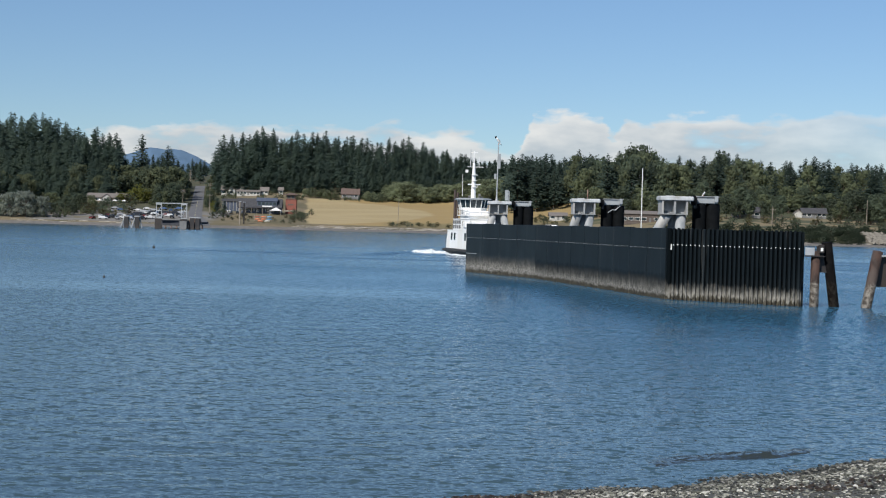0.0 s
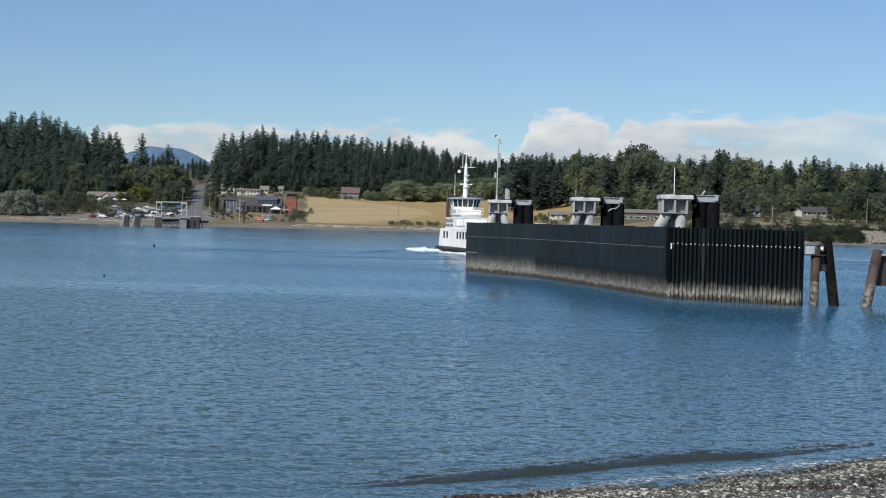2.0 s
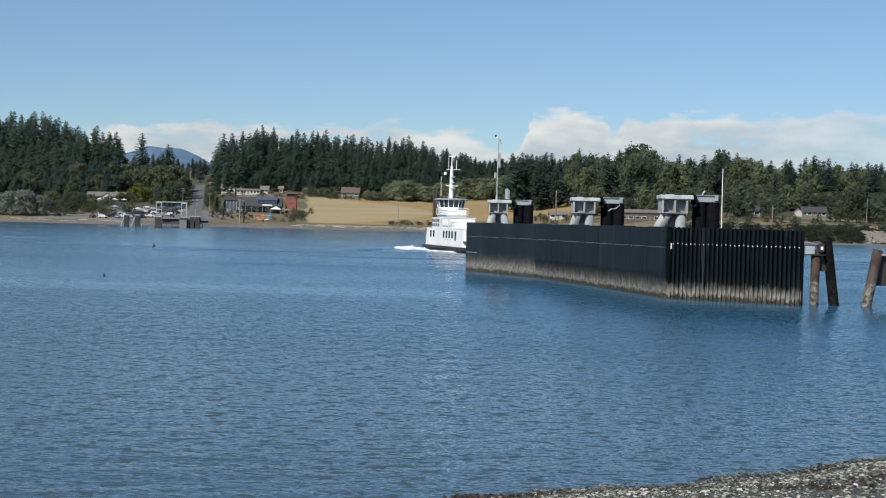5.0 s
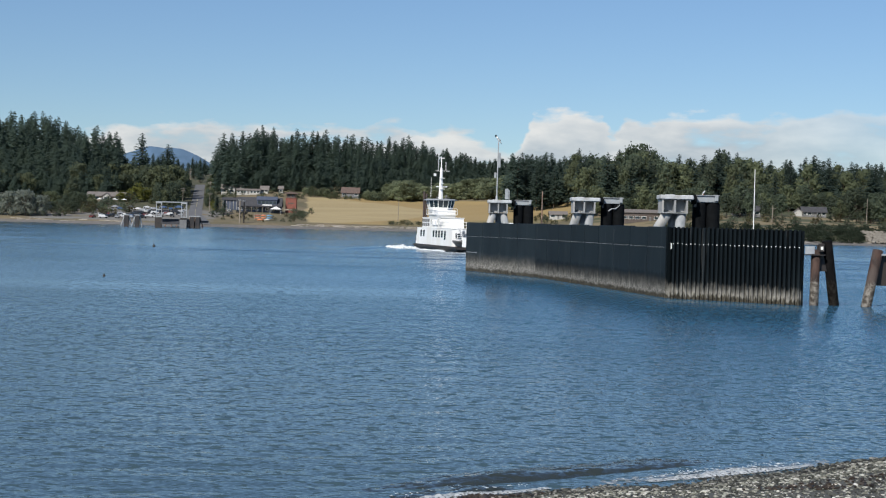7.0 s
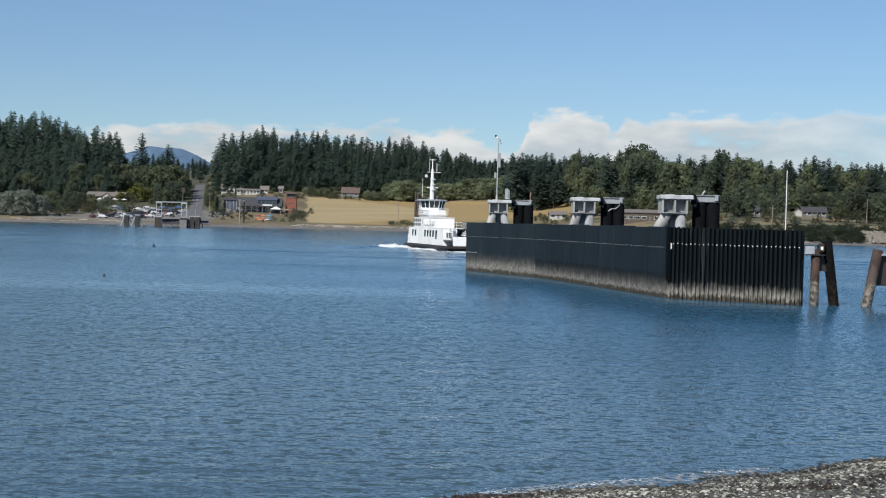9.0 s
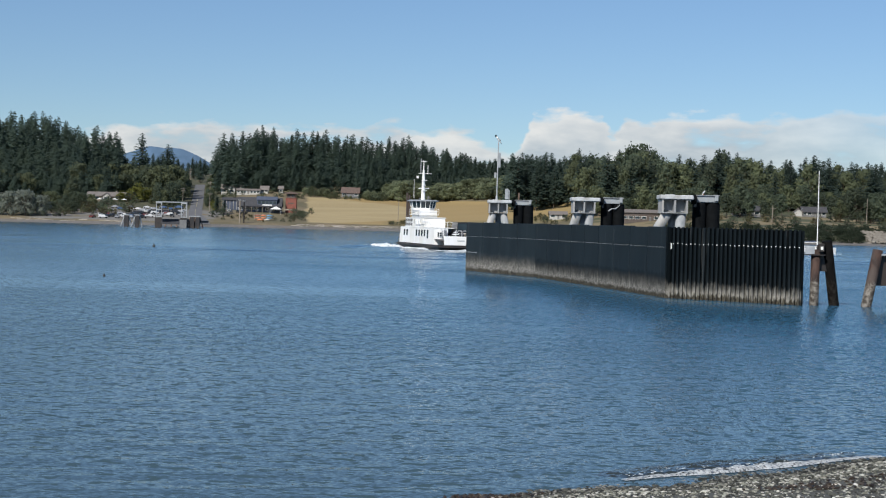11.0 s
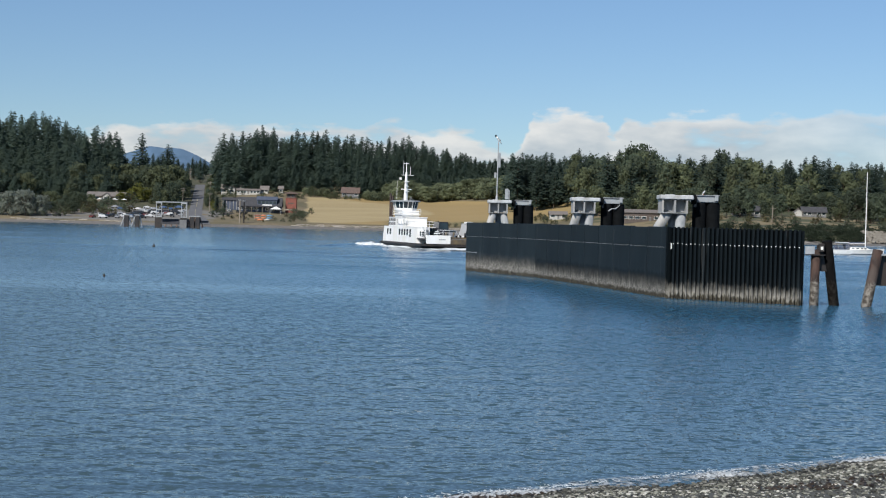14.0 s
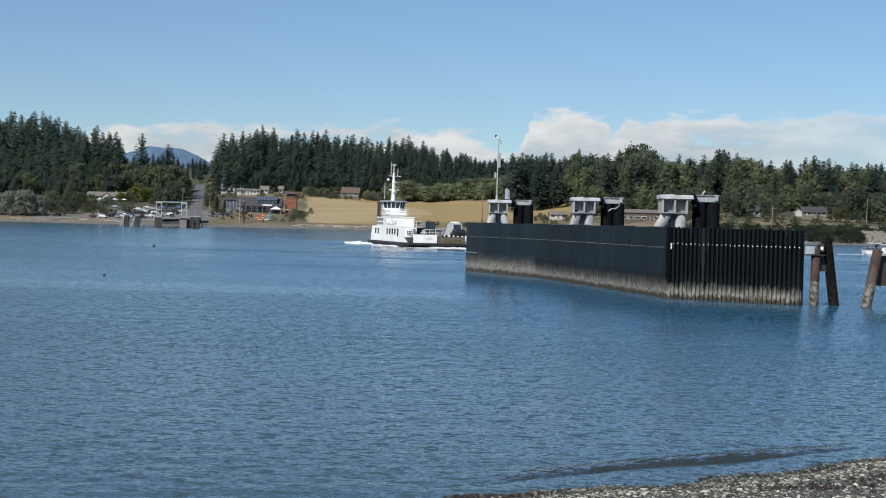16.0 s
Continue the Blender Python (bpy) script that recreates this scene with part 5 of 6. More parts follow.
for x, y, h in ((-183.0, 880, 12), (-189, 885, 8), (-178.5, 884, 9), (-193, 880, 7), (-129, 822, 6), (-126.5, 812, 5)):
    plant("broadleaf_tree", YELLOW, x, y, h, "yellow-green broadleaf tree near the road", "tree", 1.2)
for i in range(84):
    y = rnd.uniform(840, 1110)
    s = rnd.choice((-1, 1))
    o = rnd.uniform(6.0, 24) if s < 0 or y > 985 else rnd.uniform(6.0, 9.0)
    grow(LEAFY if i % 3 else PALE, road_x(y) + s * o, y, rnd.uniform(5, 8) if o < 9 else rnd.uniform(7, 14))
for i in range(26):
    y = rnd.uniform(1140, 1240)
    plant("fir", FIRS, road_x(y) + rnd.uniform(-45, 45), y, rnd.uniform(12, 20), "small dark fir at the end of the road", "tree", 1.1, "firs of the wood")
far_wood = Shape()
for i in range(130):
    y = rnd.uniform(1250, 1480)
    x = road_x(y) + rnd.uniform(-85, 85)
    c = rnd.choice(FIRS_S)[2]
    h, z = rnd.uniform(8, 16), ground_z(x, y)
    far_wood.add([(x + p[0] * h * 1.2, y + p[1] * h * 1.2, z + p[2] * h) for p in c.v], c.f)
tagged(new("far_wood", far_wood.mesh("far_wood", M_FIR, True)), "distant dark firs where the road tops the hill", "woods", kind="stuff")
# hedge above the field
for i in range(60):
    b = -0.040 + 0.115 * i / 60 + rnd.uniform(-0.002, 0.002)
    y = rnd.uniform(968, 984)
    plant("broadleaf_tree", OLIVE if rnd.random() < 0.75 else PALE, b * y, y, rnd.uniform(8, 13.5), "pale green scrubby tree above the mown field", "tree", 1.6, "trees above the field")
for i in range(40):
    x = rnd.uniform(12, 88)
    y = 860.0
    while ground_z(x, y) < 19.4 and y < 985:
        y += 2
    y += rnd.uniform(0, 16)
    plant("broadleaf_tree", rnd.choice((OLIVE, OLIVE, PALE, LEAFY)), x, y, rnd.uniform(7, 13), "pale green scrubby tree above the mown field", "tree", 1.2, "trees above the field")
for i in range(34):
    y = rnd.uniform(974, 984)
    grow(BUSH, rnd.uniform(-145, -42), y - rnd.choice((0, 14)), rnd.uniform(2, 4.5))
for i in range(58):
    x = rnd.uniform(-92, -36)
    y = rnd.uniform(966, 976)
    h = rnd.uniform(1.5, 2.4) if -71 < x < -54 else rnd.uniform(3.0, 6.5)
    grow(rnd.choice((OLIVE, BUSH3, BUSH)), x, y, h, 1.25)
# mixed wood on the eastern bluff
for i in range(215):
    b = 0.045 + 0.29 * ((i * 0.618) % 1.0)
    y = rnd.uniform(800, 890) if b > 0.092 else rnd.uniform(858, 930)
    x = b * y
    near = (890 - y) / 90
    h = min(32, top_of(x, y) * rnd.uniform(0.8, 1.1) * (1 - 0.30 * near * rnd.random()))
    r = rnd.random() * (0.3 if b < 0.085 else 1.0)
    fir = r < (0.40 if b < 0.20 else 0.40 + 8.0 * min(b - 0.20, 0.05))
    if y > 845 and not fir:
        grow(LEAFY if r < 0.70 else PALE, x, y, h * 0.97, 0.78)
    elif fir:
        plant("fir", FIRS, x, y, h * 1.04, "dark fir among broadleaf trees on the bluff", "tree", 1.1, "firs on the bluff")
    else:
        plant("broadleaf_tree", LEAFY if r < 0.70 else PALE, x, y, h * 0.97, "green broadleaf tree on the bluff", "tree", 0.78, "broadleaf trees on the bluff")
for i in range(100):
    b = rnd.uniform(0.088, 0.335)
    y = rnd.uniform(690, 800) if b > 0.12 else rnd.uniform(775, 830)
    if (0.232 < b < 0.262 and y < 765) or (0.112 < b < 0.150 and y < 730):
        continue
    plant("broadleaf_tree", rnd.choice((LEAFY, LEAFY, PALE)), b * y, y, rnd.uniform(8, 16), "green garden tree among the houses", "tree", 1.1, "garden trees")
for i in range(30):
    x, y = rnd.uniform(-216, -166), rnd.uniform(746, 800)
    plant("shrub", rnd.choice((BUSH, BUSH2, BUSH3)), x, y, rnd.uniform(2.0, 6.0), "brown-green shrub between beach and car park", "shrub", 1.1, "shrubs by the landing")
for i in range(34):
    b = rnd.uniform(0.058, 0.098)
    y = rnd.uniform(745, 800)
    plant("shrub", rnd.choice((BUSH2, BUSH2, BUSH)), b * y, y, rnd.uniform(1.5, 4.5), "dry brown-green shrub beside the field", "shrub", 1.2, "shrubs beside the field")
for i in range(22):
    x, y = rnd.uniform(-150, -92), rnd.uniform(940, 962)
    grow(rnd.choice((BUSH, BUSH, BUSH3)), x, y, rnd.uniform(1.5, 4.5), 1.1)
# taller crowns that stand above the bluff wood
for b, y, k in ((0.121, 862, 1.0), (0.127, 866, 1.10), (0.134, 860, 1.14), (0.141, 868, 1.06), (0.187, 864, 1.12), (0.232, 870, 1.05), (0.245, 866, 1.08)):
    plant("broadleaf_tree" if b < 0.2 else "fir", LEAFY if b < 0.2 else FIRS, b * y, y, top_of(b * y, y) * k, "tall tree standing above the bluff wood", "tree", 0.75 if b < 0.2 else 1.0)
for x, y, h in ((143.5, 690, 12), (137, 688, 10), (151, 694, 9), (169, 735, 11), (196.5, 700, 17), (199, 706, 15), (204, 702, 12), (211, 712, 10), (122, 690, 9)):
    plant("broadleaf_tree", LEAFY, x, y, h, "dark green tree in front of the bluff houses", "tree", 1.0, "garden trees")
# bushes on the bank, along the shore and by the landing
def thicket(name, label, spots, kits, lo, hi, material):
    """Many low bushes grown into one another."""
    mass = Shape()
    for x, y in spots:
        c = rnd.choice(kits)[2]
        h, a, z = rnd.uniform(lo, hi), rnd.uniform(0, 6.28), ground_z(x, y)
        ca, sa = math.cos(a) * h * 1.3, math.sin(a) * h * 1.3
        mass.add([(x + p[0] * ca - p[1] * sa, y + p[0] * sa + p[1] * ca, z - 0.2 + p[2] * h) for p in c.v], c.f)
    tagged(new(name, mass.mesh(name, material)), label, "thicket", kind="stuff")


spots = []
while len(spots) < 280:
    x = rnd.uniform(95, 225)
    o = rnd.uniform(8, 32)
    if not (170 < x < 193 and o < 23):
        spots.append((x, float(np.interp(x, SHORE_X, SHORE_Y)) + o))
thicket("bank_thicket", "dense dark green thicket covering the shore bank", spots, BUSH, 2.2, 4.2, M_THICKET)
spots = []
while len(spots) < 125:
    x, y = rnd.uniform(-260, -138), rnd.uniform(772, 905)
    if abs(x - road_x(y)) > 8 and not (-216 < x < -186 and 850 < y < 880) and not (x > -205 and y < 800) and not (-186 < x < -144 and y < 838):
        spots.append((x, y))
thicket("hill_thicket", "green scrub on the slope behind the landing", spots, BUSH, 2.0, 4.6, M_LEAF)
for i in range(40):
    x = rnd.uniform(92, 230)
    y = float(np.interp(x, SHORE_X, SHORE_Y)) + rnd.uniform(9, 24)
    if 170 < x < 193 and y - float(np.interp(x, SHORE_X, SHORE_Y)) < 22:
        continue
    plant("shrub", BUSH, x, y, rnd.uniform(2.2, 4.0), "dark green shrub on the shore bank", "shrub", 1.2, "shrubs on the bank")
for i in range(80):
    x = rnd.uniform(88, 240)
    y = float(np.interp(x, SHORE_X, SHORE_Y)) + rnd.uniform(30, 110)
    if 0.115 < x / y < 0.150:
        continue
    plant("shrub", rnd.choice((BUSH, BUSH, BUSH2)), x, y, rnd.uniform(1.8, 4.8), "dry shrub in the gardens above the bank", "shrub", 1.2, "garden shrubs")
for i in range(30):
    x = rnd.uniform(-29, 12)
    y = float(np.interp(x, SHORE_X, SHORE_Y)) + rnd.uniform(22, 32)
    plant("shrub", rnd.choice((BUSH, BUSH2)), x, y, rnd.uniform(1.2, 2.8), "low dark shrub between field and beach", "shrub", 1.3, "shrubs below the field")
for i in range(14):
    plant("shrub", rnd.choice((BUSH, BUSH3)), rnd.uniform(-84, -74), rnd.uniform(775, 830), rnd.uniform(2, 5), "green shrub beside the red tower", "shrub", 1.1, "shrubs by the store")
for i in range(46):
    x = rnd.uniform(-255, -140)
    y = rnd.uniform(765, 875)
    if abs(x - road_x(y)) < 8 or (-186 < x < -140 and y < 838):
        continue
    plant("shrub", rnd.choice((BUSH, BUSH, BUSH2, BUSH3)), x, y, rnd.uniform(2.5, 7), "shrub behind the landing's parking lot", "shrub", 1.0, "shrubs by the landing")
for x, y, h in ((-222, 750, 13), (-213, 748, 14), (-206, 753, 11), (-231, 752, 13), (-240, 757, 14), (-217, 760, 13)):
    plant("willow", WILLOW, x, y, h, "silvery green rounded willow at the beach", "tree", 1.0, "willows on the beach")
for i in range(22):
    plant("broadleaf_tree", rnd.choice((LEAFY, LEAFY, PALE)), rnd.uniform(-222, -188), rnd.uniform(760, 820), rnd.uniform(5, 10), "bushy green tree beside the landing's car park", "tree", 1.3, "trees beside the car park")
for i in range(34):
    plant("shrub", rnd.choice((BUSH, BUSH2, BUSH2)), rnd.uniform(-116, -76), rnd.uniform(752, 800), rnd.uniform(0.8, 2.2), "dry shrub on the grass below the store", "shrub", 1.3, "shrubs below the store")
for x, y, h in ((-122, 790, 10), (-119, 797, 8), (-117, 780, 5), (-121, 770, 4)):
    plant("shrub", FIRS_S if h > 7 else BUSH, x, y, h, "dark evergreen shrub beside the road", "shrub", 1.5)

for key, mass in MASS.items():
    tagged(new("broadleaf_wood", mass.mesh("broadleaf_wood", bpy.data.materials[key], True)), "mixed green broadleaf wood on the far hillside", "woods", kind="stuff")

# ---- road up the hill ----
s = Shape()
s2 = Shape()
prev = None
for i in range(90):
    y = 728 + i * 4.5
    x = road_x(y)
    row = [(x + o, y, max(ground_z(x + o, y), ground_z(x, y) - 0.05) + 0.14) for o in (-3.6, -0.10, 0.10, 3.6)]
    if prev:
        s.add([prev[0], prev[3], row[3], row[0]], [(0, 1, 2, 3)])
        if i % 2:
            up = lambda p: (p[0], p[1], p[2] + 0.02)
            s2.add([up(prev[1]), up(prev[2]), up(row[2]), up(row[1])], [(0, 1, 2, 3)])
    prev = row
road = new("road", s.mesh("road", M_ASPH))
tagged(road, "grey asphalt road climbing straight up the hill", "road", kind="structure")
M_LINE = mat("road_line", (0.62, 0.52, 0.25), (0.5, 0.45, 0.25), 0.8)
part("centre_line", s2, M_LINE, road)


def utility_pole(x, y, h, label="weathered timber utility pole with crossarm", arms=1):
    p = thing("utility_pole", label, "utility pole", pose(x, y, ground_z(x, y), 0, 1.0, rnd.uniform(-15, 15)), "utility poles")
    part("shaft", Shape().tube((0, 0, -0.5), (0, 0, h), 0.17, 0.12, seg=8), M_WOOD, p)
    for k in range(arms):
        part("crossarm", Shape().box(-1.3, 1.3, -0.2, -0.06, h - 0.9 - k, h - 0.72 - k), M_WOOD, p)
        for o in (-1.1, 0.0, 1.1):
            part("insulator", Shape().tube((o, -0.13, h - 0.72 - k), (o, -0.13, h - 0.45 - k), 0.07, seg=6), M_GREY, p)


for i in range(9):
    y = 800 + i * 45
    utility_pole(road_x(y) + (-8 if i % 3 else 7.5), y, 11.0, arms=2 if i % 2 else 1)
utility_pole(-24.3, 780, 14.5, "lone timber pole at the foot of the field", 0)
for x, y, h in ((-103.0, 742, 11.5), (-101.2, 744, 11.0)):
    p = thing("beach_pile", "tall thick grey pile with a dark cap standing at the beach", "pile", pose(x, y, ground_z(x, y)), "tall piles at the beach")
    part("shaft", Shape().tube((0, 0, -1), (0, 0, h), 0.36, 0.32, seg=10), M_WOOD if x < -102 else M_HULL, p)
    part("cap", Shape().box(-0.7, 0.7, -0.5, 0.5, h, h + 0.35, bevel=0.05), M_GREY, p)
    part("brace", Shape().tube((0, -0.2, h * 0.4), (0.9, 0.2, h * 0.7), 0.12, seg=6), M_WOOD, p)
utility_pole(144.5, 647, 8.0, "slim weathered pole on the bluff", 0)
utility_pole(146.5, 655, 7.0)
utility_pole(196.1, 682, 12.0, "slim weathered pole on the bluff", 0)


# ---- buildings ----
def house(name, label, x, y, w, d, hw, hr, wall, roof, turn=0.0, wins=4, gable_front=False, doors=1, chimney=False, category="house"):
    z = min(ground_z(x + a, y + b) for a in (-w / 2, w / 2) for b in (-d / 2, d / 2))
    top = max(ground_z(x + a, y + b) for a in (-w / 2, w / 2) for b in (-d / 2, d / 2))
    base = (z + top) / 2
    o = thing(name, label, category, pose(x, y, base, 0, 0, turn))
    part("wall", Shape().box(-w / 2, w / 2, -d / 2, d / 2, z - base - 0.6, hw).loft(
        [[(-w / 2, -d / 2, hw), (-w / 2, 0, hw + hr), (-w / 2, d / 2, hw)], [(w / 2, -d / 2, hw), (w / 2, 0, hw + hr), (w / 2, d / 2, hw)]]), wall, o)
    rf = part("roof", Shape().gable(-w / 2, w / 2, -d / 2, d / 2, hw + 0.02, hw + hr + 0.02, 0.6, 0.28), roof, o)
    if chimney:
        part("chimney", Shape().box(w * 0.2, w * 0.2 + 0.9, -0.5, 0.5, hw + hr * 0.4, hw + hr + 1.0), M_ROCK, rf)
    for i in range(wins):
        cx = -w / 2 + w * (i + 0.5) / wins
        ww = min(1.1, w / wins * 0.36)
        if i == wins // 2 and doors:
            part("door", Shape().box(cx - 0.5, cx + 0.5, -d / 2 - 0.06, -d / 2 + 0.1, 0.05, 2.1), M_WALLG, o)
            continue
        wn = part("window", Shape().box(cx - ww - 0.12, cx + ww + 0.12, -d / 2 - 0.05, -d / 2 + 0.1, 0.85, 2.25), M_WHITE, o)
        part("pane", Shape().box(cx - ww, cx + ww, -d / 2 - 0.08, -d / 2 - 0.052, 0.95, 2.15), M_GLASS, wn)
    if gable_front:
        g = part("front_gable", Shape().loft([[(-2.2, -d / 2 - 1.6, 0), (2.2, -d / 2 - 1.6, 0), (2.2, -d / 2 - 1.6, hw), (0, -d / 2 - 1.6, hw + hr * 0.8), (-2.2, -d / 2 - 1.6, hw)],
                                              [(-2.2, 0, 0), (2.2, 0, 0), (2.2, 0, hw), (0, 0, hw + hr * 0.8), (-2.2, 0, hw)]]), M_WALLW, o)
        k = hr * 0.8
        part("gable_roof", Shape().loft([[(-2.7, yy, hw - 0.15), (0, yy, hw + k + 0.05), (2.7, yy, hw - 0.15), (2.7, yy, hw + 0.08), (0, yy, hw + k + 0.3), (-2.7, yy, hw + 0.08)] for yy in (-d / 2 - 2.1, 0)]), roof, g)
        part("window", Shape().box(-1.2, 1.2, -d / 2 - 1.66, -d / 2 - 1.5, 0.8, 2.2), M_GLASS, g)
    return o


house("ranch_house", "long low house with a pale brown roof and white gable", -202.4, 885, 23, 9, 2.9, 2.3, M_WALLB, M_ROOF3, 4, 6, True, chimney=True)
store = house("store", "dark blue waterfront store with a long grey roof", -103.5, 828, 24, 12, 3.2, 4.6, M_BLUE, M_ROOF, 3, 8)
up = part("upper_storey", Shape().box(-1.5, 9.5, -5.4, 0, 3.3, 6.6).loft([[(-1.9, -5.8, 6.6), (9.9, -5.8, 6.6), (9.9, 0.4, 6.6), (-1.9, 0.4, 6.6)],
                                                                        [(-1.9, -2.9, 8.6), (9.9, -2.9, 8.6), (9.9, -2.5, 8.6), (-1.9, -2.5, 8.6)]]), M_BLUE, store)
for i in range(5):
    part("window", Shape().box(-0.9 + 2.1 * i, 0.7 + 2.1 * i, -5.47, -5.402, 4.4, 6.0), M_GLASS, up)
part("sign_board", Shape().box(1.5, 7.0, -6.3, -6.15, 3.3, 4.1), M_WHITE, store, "white sign board")
por = part("porch_roof", Shape().loft([[(-11, -9.2, 2.7), (11.5, -9.2, 2.7), (11.5, -6.1, 3.3), (-11, -6.1, 3.3)], [(-11, -9.2, 2.9), (11.5, -9.2, 2.9), (11.5, -6.1, 3.5), (-11, -6.1, 3.5)]]), M_ROOF, store)
for i in range(8):
    part("porch_post", Shape().box(-10.6 + 3.1 * i, -10.4 + 3.1 * i, -9.0, -8.8, -0.5, 2.7), M_WOOD, por)
annex = house("store_annex", "dark annex of the store with pale posts along its front", -117.5, 836, 16, 9, 5.4, 1.2, M_BLUE, M_ROOF, 3, 0)
for i in range(9):
    part("post", Shape().box(-7.8 + 1.92 * i, -7.6 + 1.92 * i, -4.75, -4.55, 0, 5.3), M_WALLW, annex, "pale timber post")
house("cottage", "white gabled cottage with a grey roof", -141, 979, 14, 8, 3.0, 2.6, M_WALLW, M_ROOF3, 0, 4, True)
house("cottage", "long low white cottage behind the store", -128.5, 966, 15, 6, 2.5, 0.9, M_WALLW, M_ROOF3, 0, 7)
house("cottage", "small white gabled cottage below the wood", -118.5, 970, 5, 5, 2.4, 2.2, M_WALLW, M_ROOF3, 0, 2, doors=0)
house("garden_shed", "small white shed below the wood", -108.0, 972, 2.6, 2.6, 3.0, 1.4, M_WALLW, M_ROOF3, 0, 1, doors=0)
house("barn", "brown-roofed barn at the edge of the wood", -62.5, 981, 11.5, 9, 2.6, 3.4, M_WALLG, M_ROOF2, 0, 3)
house("beach_house", "small white house behind the fender wall", 60.8, 783, 9, 6, 2.4, 1.5, M_WALLW, M_ROOF3, 0, 3)
house("bluff_house", "long brown house with a pale low roof on the bluff", 97.5, 712, 25, 9, 4.0, 1.3, M_WALLD, M_ROOF3, 4, 8)
house("bluff_house", "dark brown house on the bluff", 114, 722, 9, 8, 3.0, 2.0, M_WALLG, M_ROOF2, 4, 4)
house("bluff_house", "grey house with a pale deck on the bluff", 145.1, 707, 13, 8, 2.6, 2.2, M_WALLG, M_ROOF, -4, 4)
house("bluff_house", "dark grey house with a slate roof on the bluff", 188.9, 752, 12, 8, 2.4, 2.4, M_WALLG, M_ROOF, -6, 5)
house("garden_shed", "small white shed on the bluff", 180.6, 750, 3.6, 4, 2.2, 1.6, M_WALLW, M_ROOF3, 80, 1, doors=0)
house("bluff_house", "white house among trees on the bluff", 247, 824, 12, 8, 5.0, 2.2, M_WALLW, M_ROOF3, 0, 4)


def tower():
    x, y = -86.5, 832
    z = ground_z(x, y)
    t = thing("red_tower", "red-sided lookout tower with an open top beside the store", "tower", pose(x, y, z))
    part("wall", Shape().box(-3.0, 3.0, -2.5, 2.5, -0.6, 8.2), M_WALLR, t)
    part("cornice", Shape().box(-3.1, 3.1, -2.7, 2.7, 8.203, 8.5), M_ROOF2, t)
    part("lookout", Shape().box(-2.4, 2.4, -2.2, 2.2, 8.503, 10.6), M_ROOF2, t)
    for o in (-1.1, 1.1):
        part("window", Shape().box(o - 0.8, o + 0.8, -2.26, -2.1, 9.0, 10.2), M_GLASS, t)
    part("roof", Shape().loft([[(-k * 4.2, -k * 3.6, z), (k * 4.2, -k * 3.6, z), (k * 4.2, k * 3.6, z), (-k * 4.2, k * 3.6, z)] for k, z in ((1.0, 10.603), (1.0, 10.8), (0.25, 11.8))]), M_ROOF2, t)
    part("sign_band", Shape().box(-1.6, 1.6, -2.58, -2.503, 4.8, 5.6), M_ROOF2, t)
    tent = thing("canopy_tent", "white peaked canopy tent in front of the store", "tent", pose(-93.5, 818, ground_z(-93.5, 818)))
    part("canopy", Shape().loft([[(-3.2, -3, 2.3), (3.2, -3, 2.3), (3.2, 3, 2.3), (-3.2, 3, 2.3)], [(-0.1, -0.1, 4.0), (0.1, -0.1, 4.0), (0.1, 0.1, 4.0), (-0.1, 0.1, 4.0)]]), M_WHITE, tent)
    for sx in (-3, 3):
        for sy in (-2.8, 2.8):
            part("leg", Shape().tube((sx, sy, -0.3), (sx, sy, 2.3), 0.06, seg=5), M_WHITE, tent)
    aw = thing("patio_awning", "tan awning over a patio beside the tower", "awning", pose(-85.5, 818, ground_z(-85.5, 818)))
    part("cover", Shape().loft([[(-3.5, -2.5, 2.1), (3.5, -2.5, 2.1), (3.5, 2.5, 2.1), (-3.5, 2.5, 2.1)], [(-3.3, -0.5, 2.9), (3.3, -0.5, 2.9), (3.3, 0.5, 2.9), (-3.3, 0.5, 2.9)]]), M_WALLB, aw)
    for sx in (-3.3, 3.3):
        for sy in (-2.3, 2.3):
            part("leg", Shape().tube((sx, sy, -0.3), (sx, sy, 2.1), 0.06, seg=5), M_WOOD, aw)
    rack = thing("boat_rack", "timber rack of small boats on the shore grass", "rack", pose(-94.0, 765, ground_z(-94.0, 765)))
    for sx in (-4.6, -1.4, 1.4, 4.6):
        for sy in (-0.7, 0.7):
            part("post", Shape().box(sx - 0.06, sx + 0.06, sy - 0.06, sy + 0.06, -0.4, 3.3), M_WOOD, rack)
    for z in (0.85, 2.1):
        for sy in (-0.7, 0.7):
            part("rail", Shape().box(-4.7, 4.7, sy - 0.05, sy + 0.05, z, z + 0.1), M_WOOD, rack)
    base = ground_z(-94.0, 765)
    for sx, z, m in ((-2.9, 0.95, M_ORANGE), (-2.9, 2.2, M_WALLR), (0.4, 0.95, M_ORANGE), (0.3, 2.2, M_ORANGE), (3.3, 0.95, M_CYAN), (3.4, 2.2, M_CYAN), (-1.2, 0.0, M_ORANGE), (2.4, 0.0, M_WALLW)):
        k = thing("upturned_boat", "bright upturned small boat on a shore rack" if m is not M_CYAN else "blue upturned small boat on a shore rack", "boat",
                  pose(-94.0 + sx, 765 - (1.7 if z == 0 else 0), base + z, 0, 0, 4 * sx), "boats on the rack")
        rings = [[(t * 0.8, math.cos(a * math.pi / 5) * w, math.sin(a * math.pi / 5) * w * 1.4) for a in range(6)] for t, w in ((-2.0, 0.3), (-1, 0.52), (0.5, 0.55), (1.5, 0.38), (2.1, 0.06))]
        part("hull", Shape().loft(rings), m, k, smooth=True)
        part("keel", Shape().box(-1.2, 1.1, -0.03, 0.03, 0.72, 0.82), M_WOOD, k)


tower()

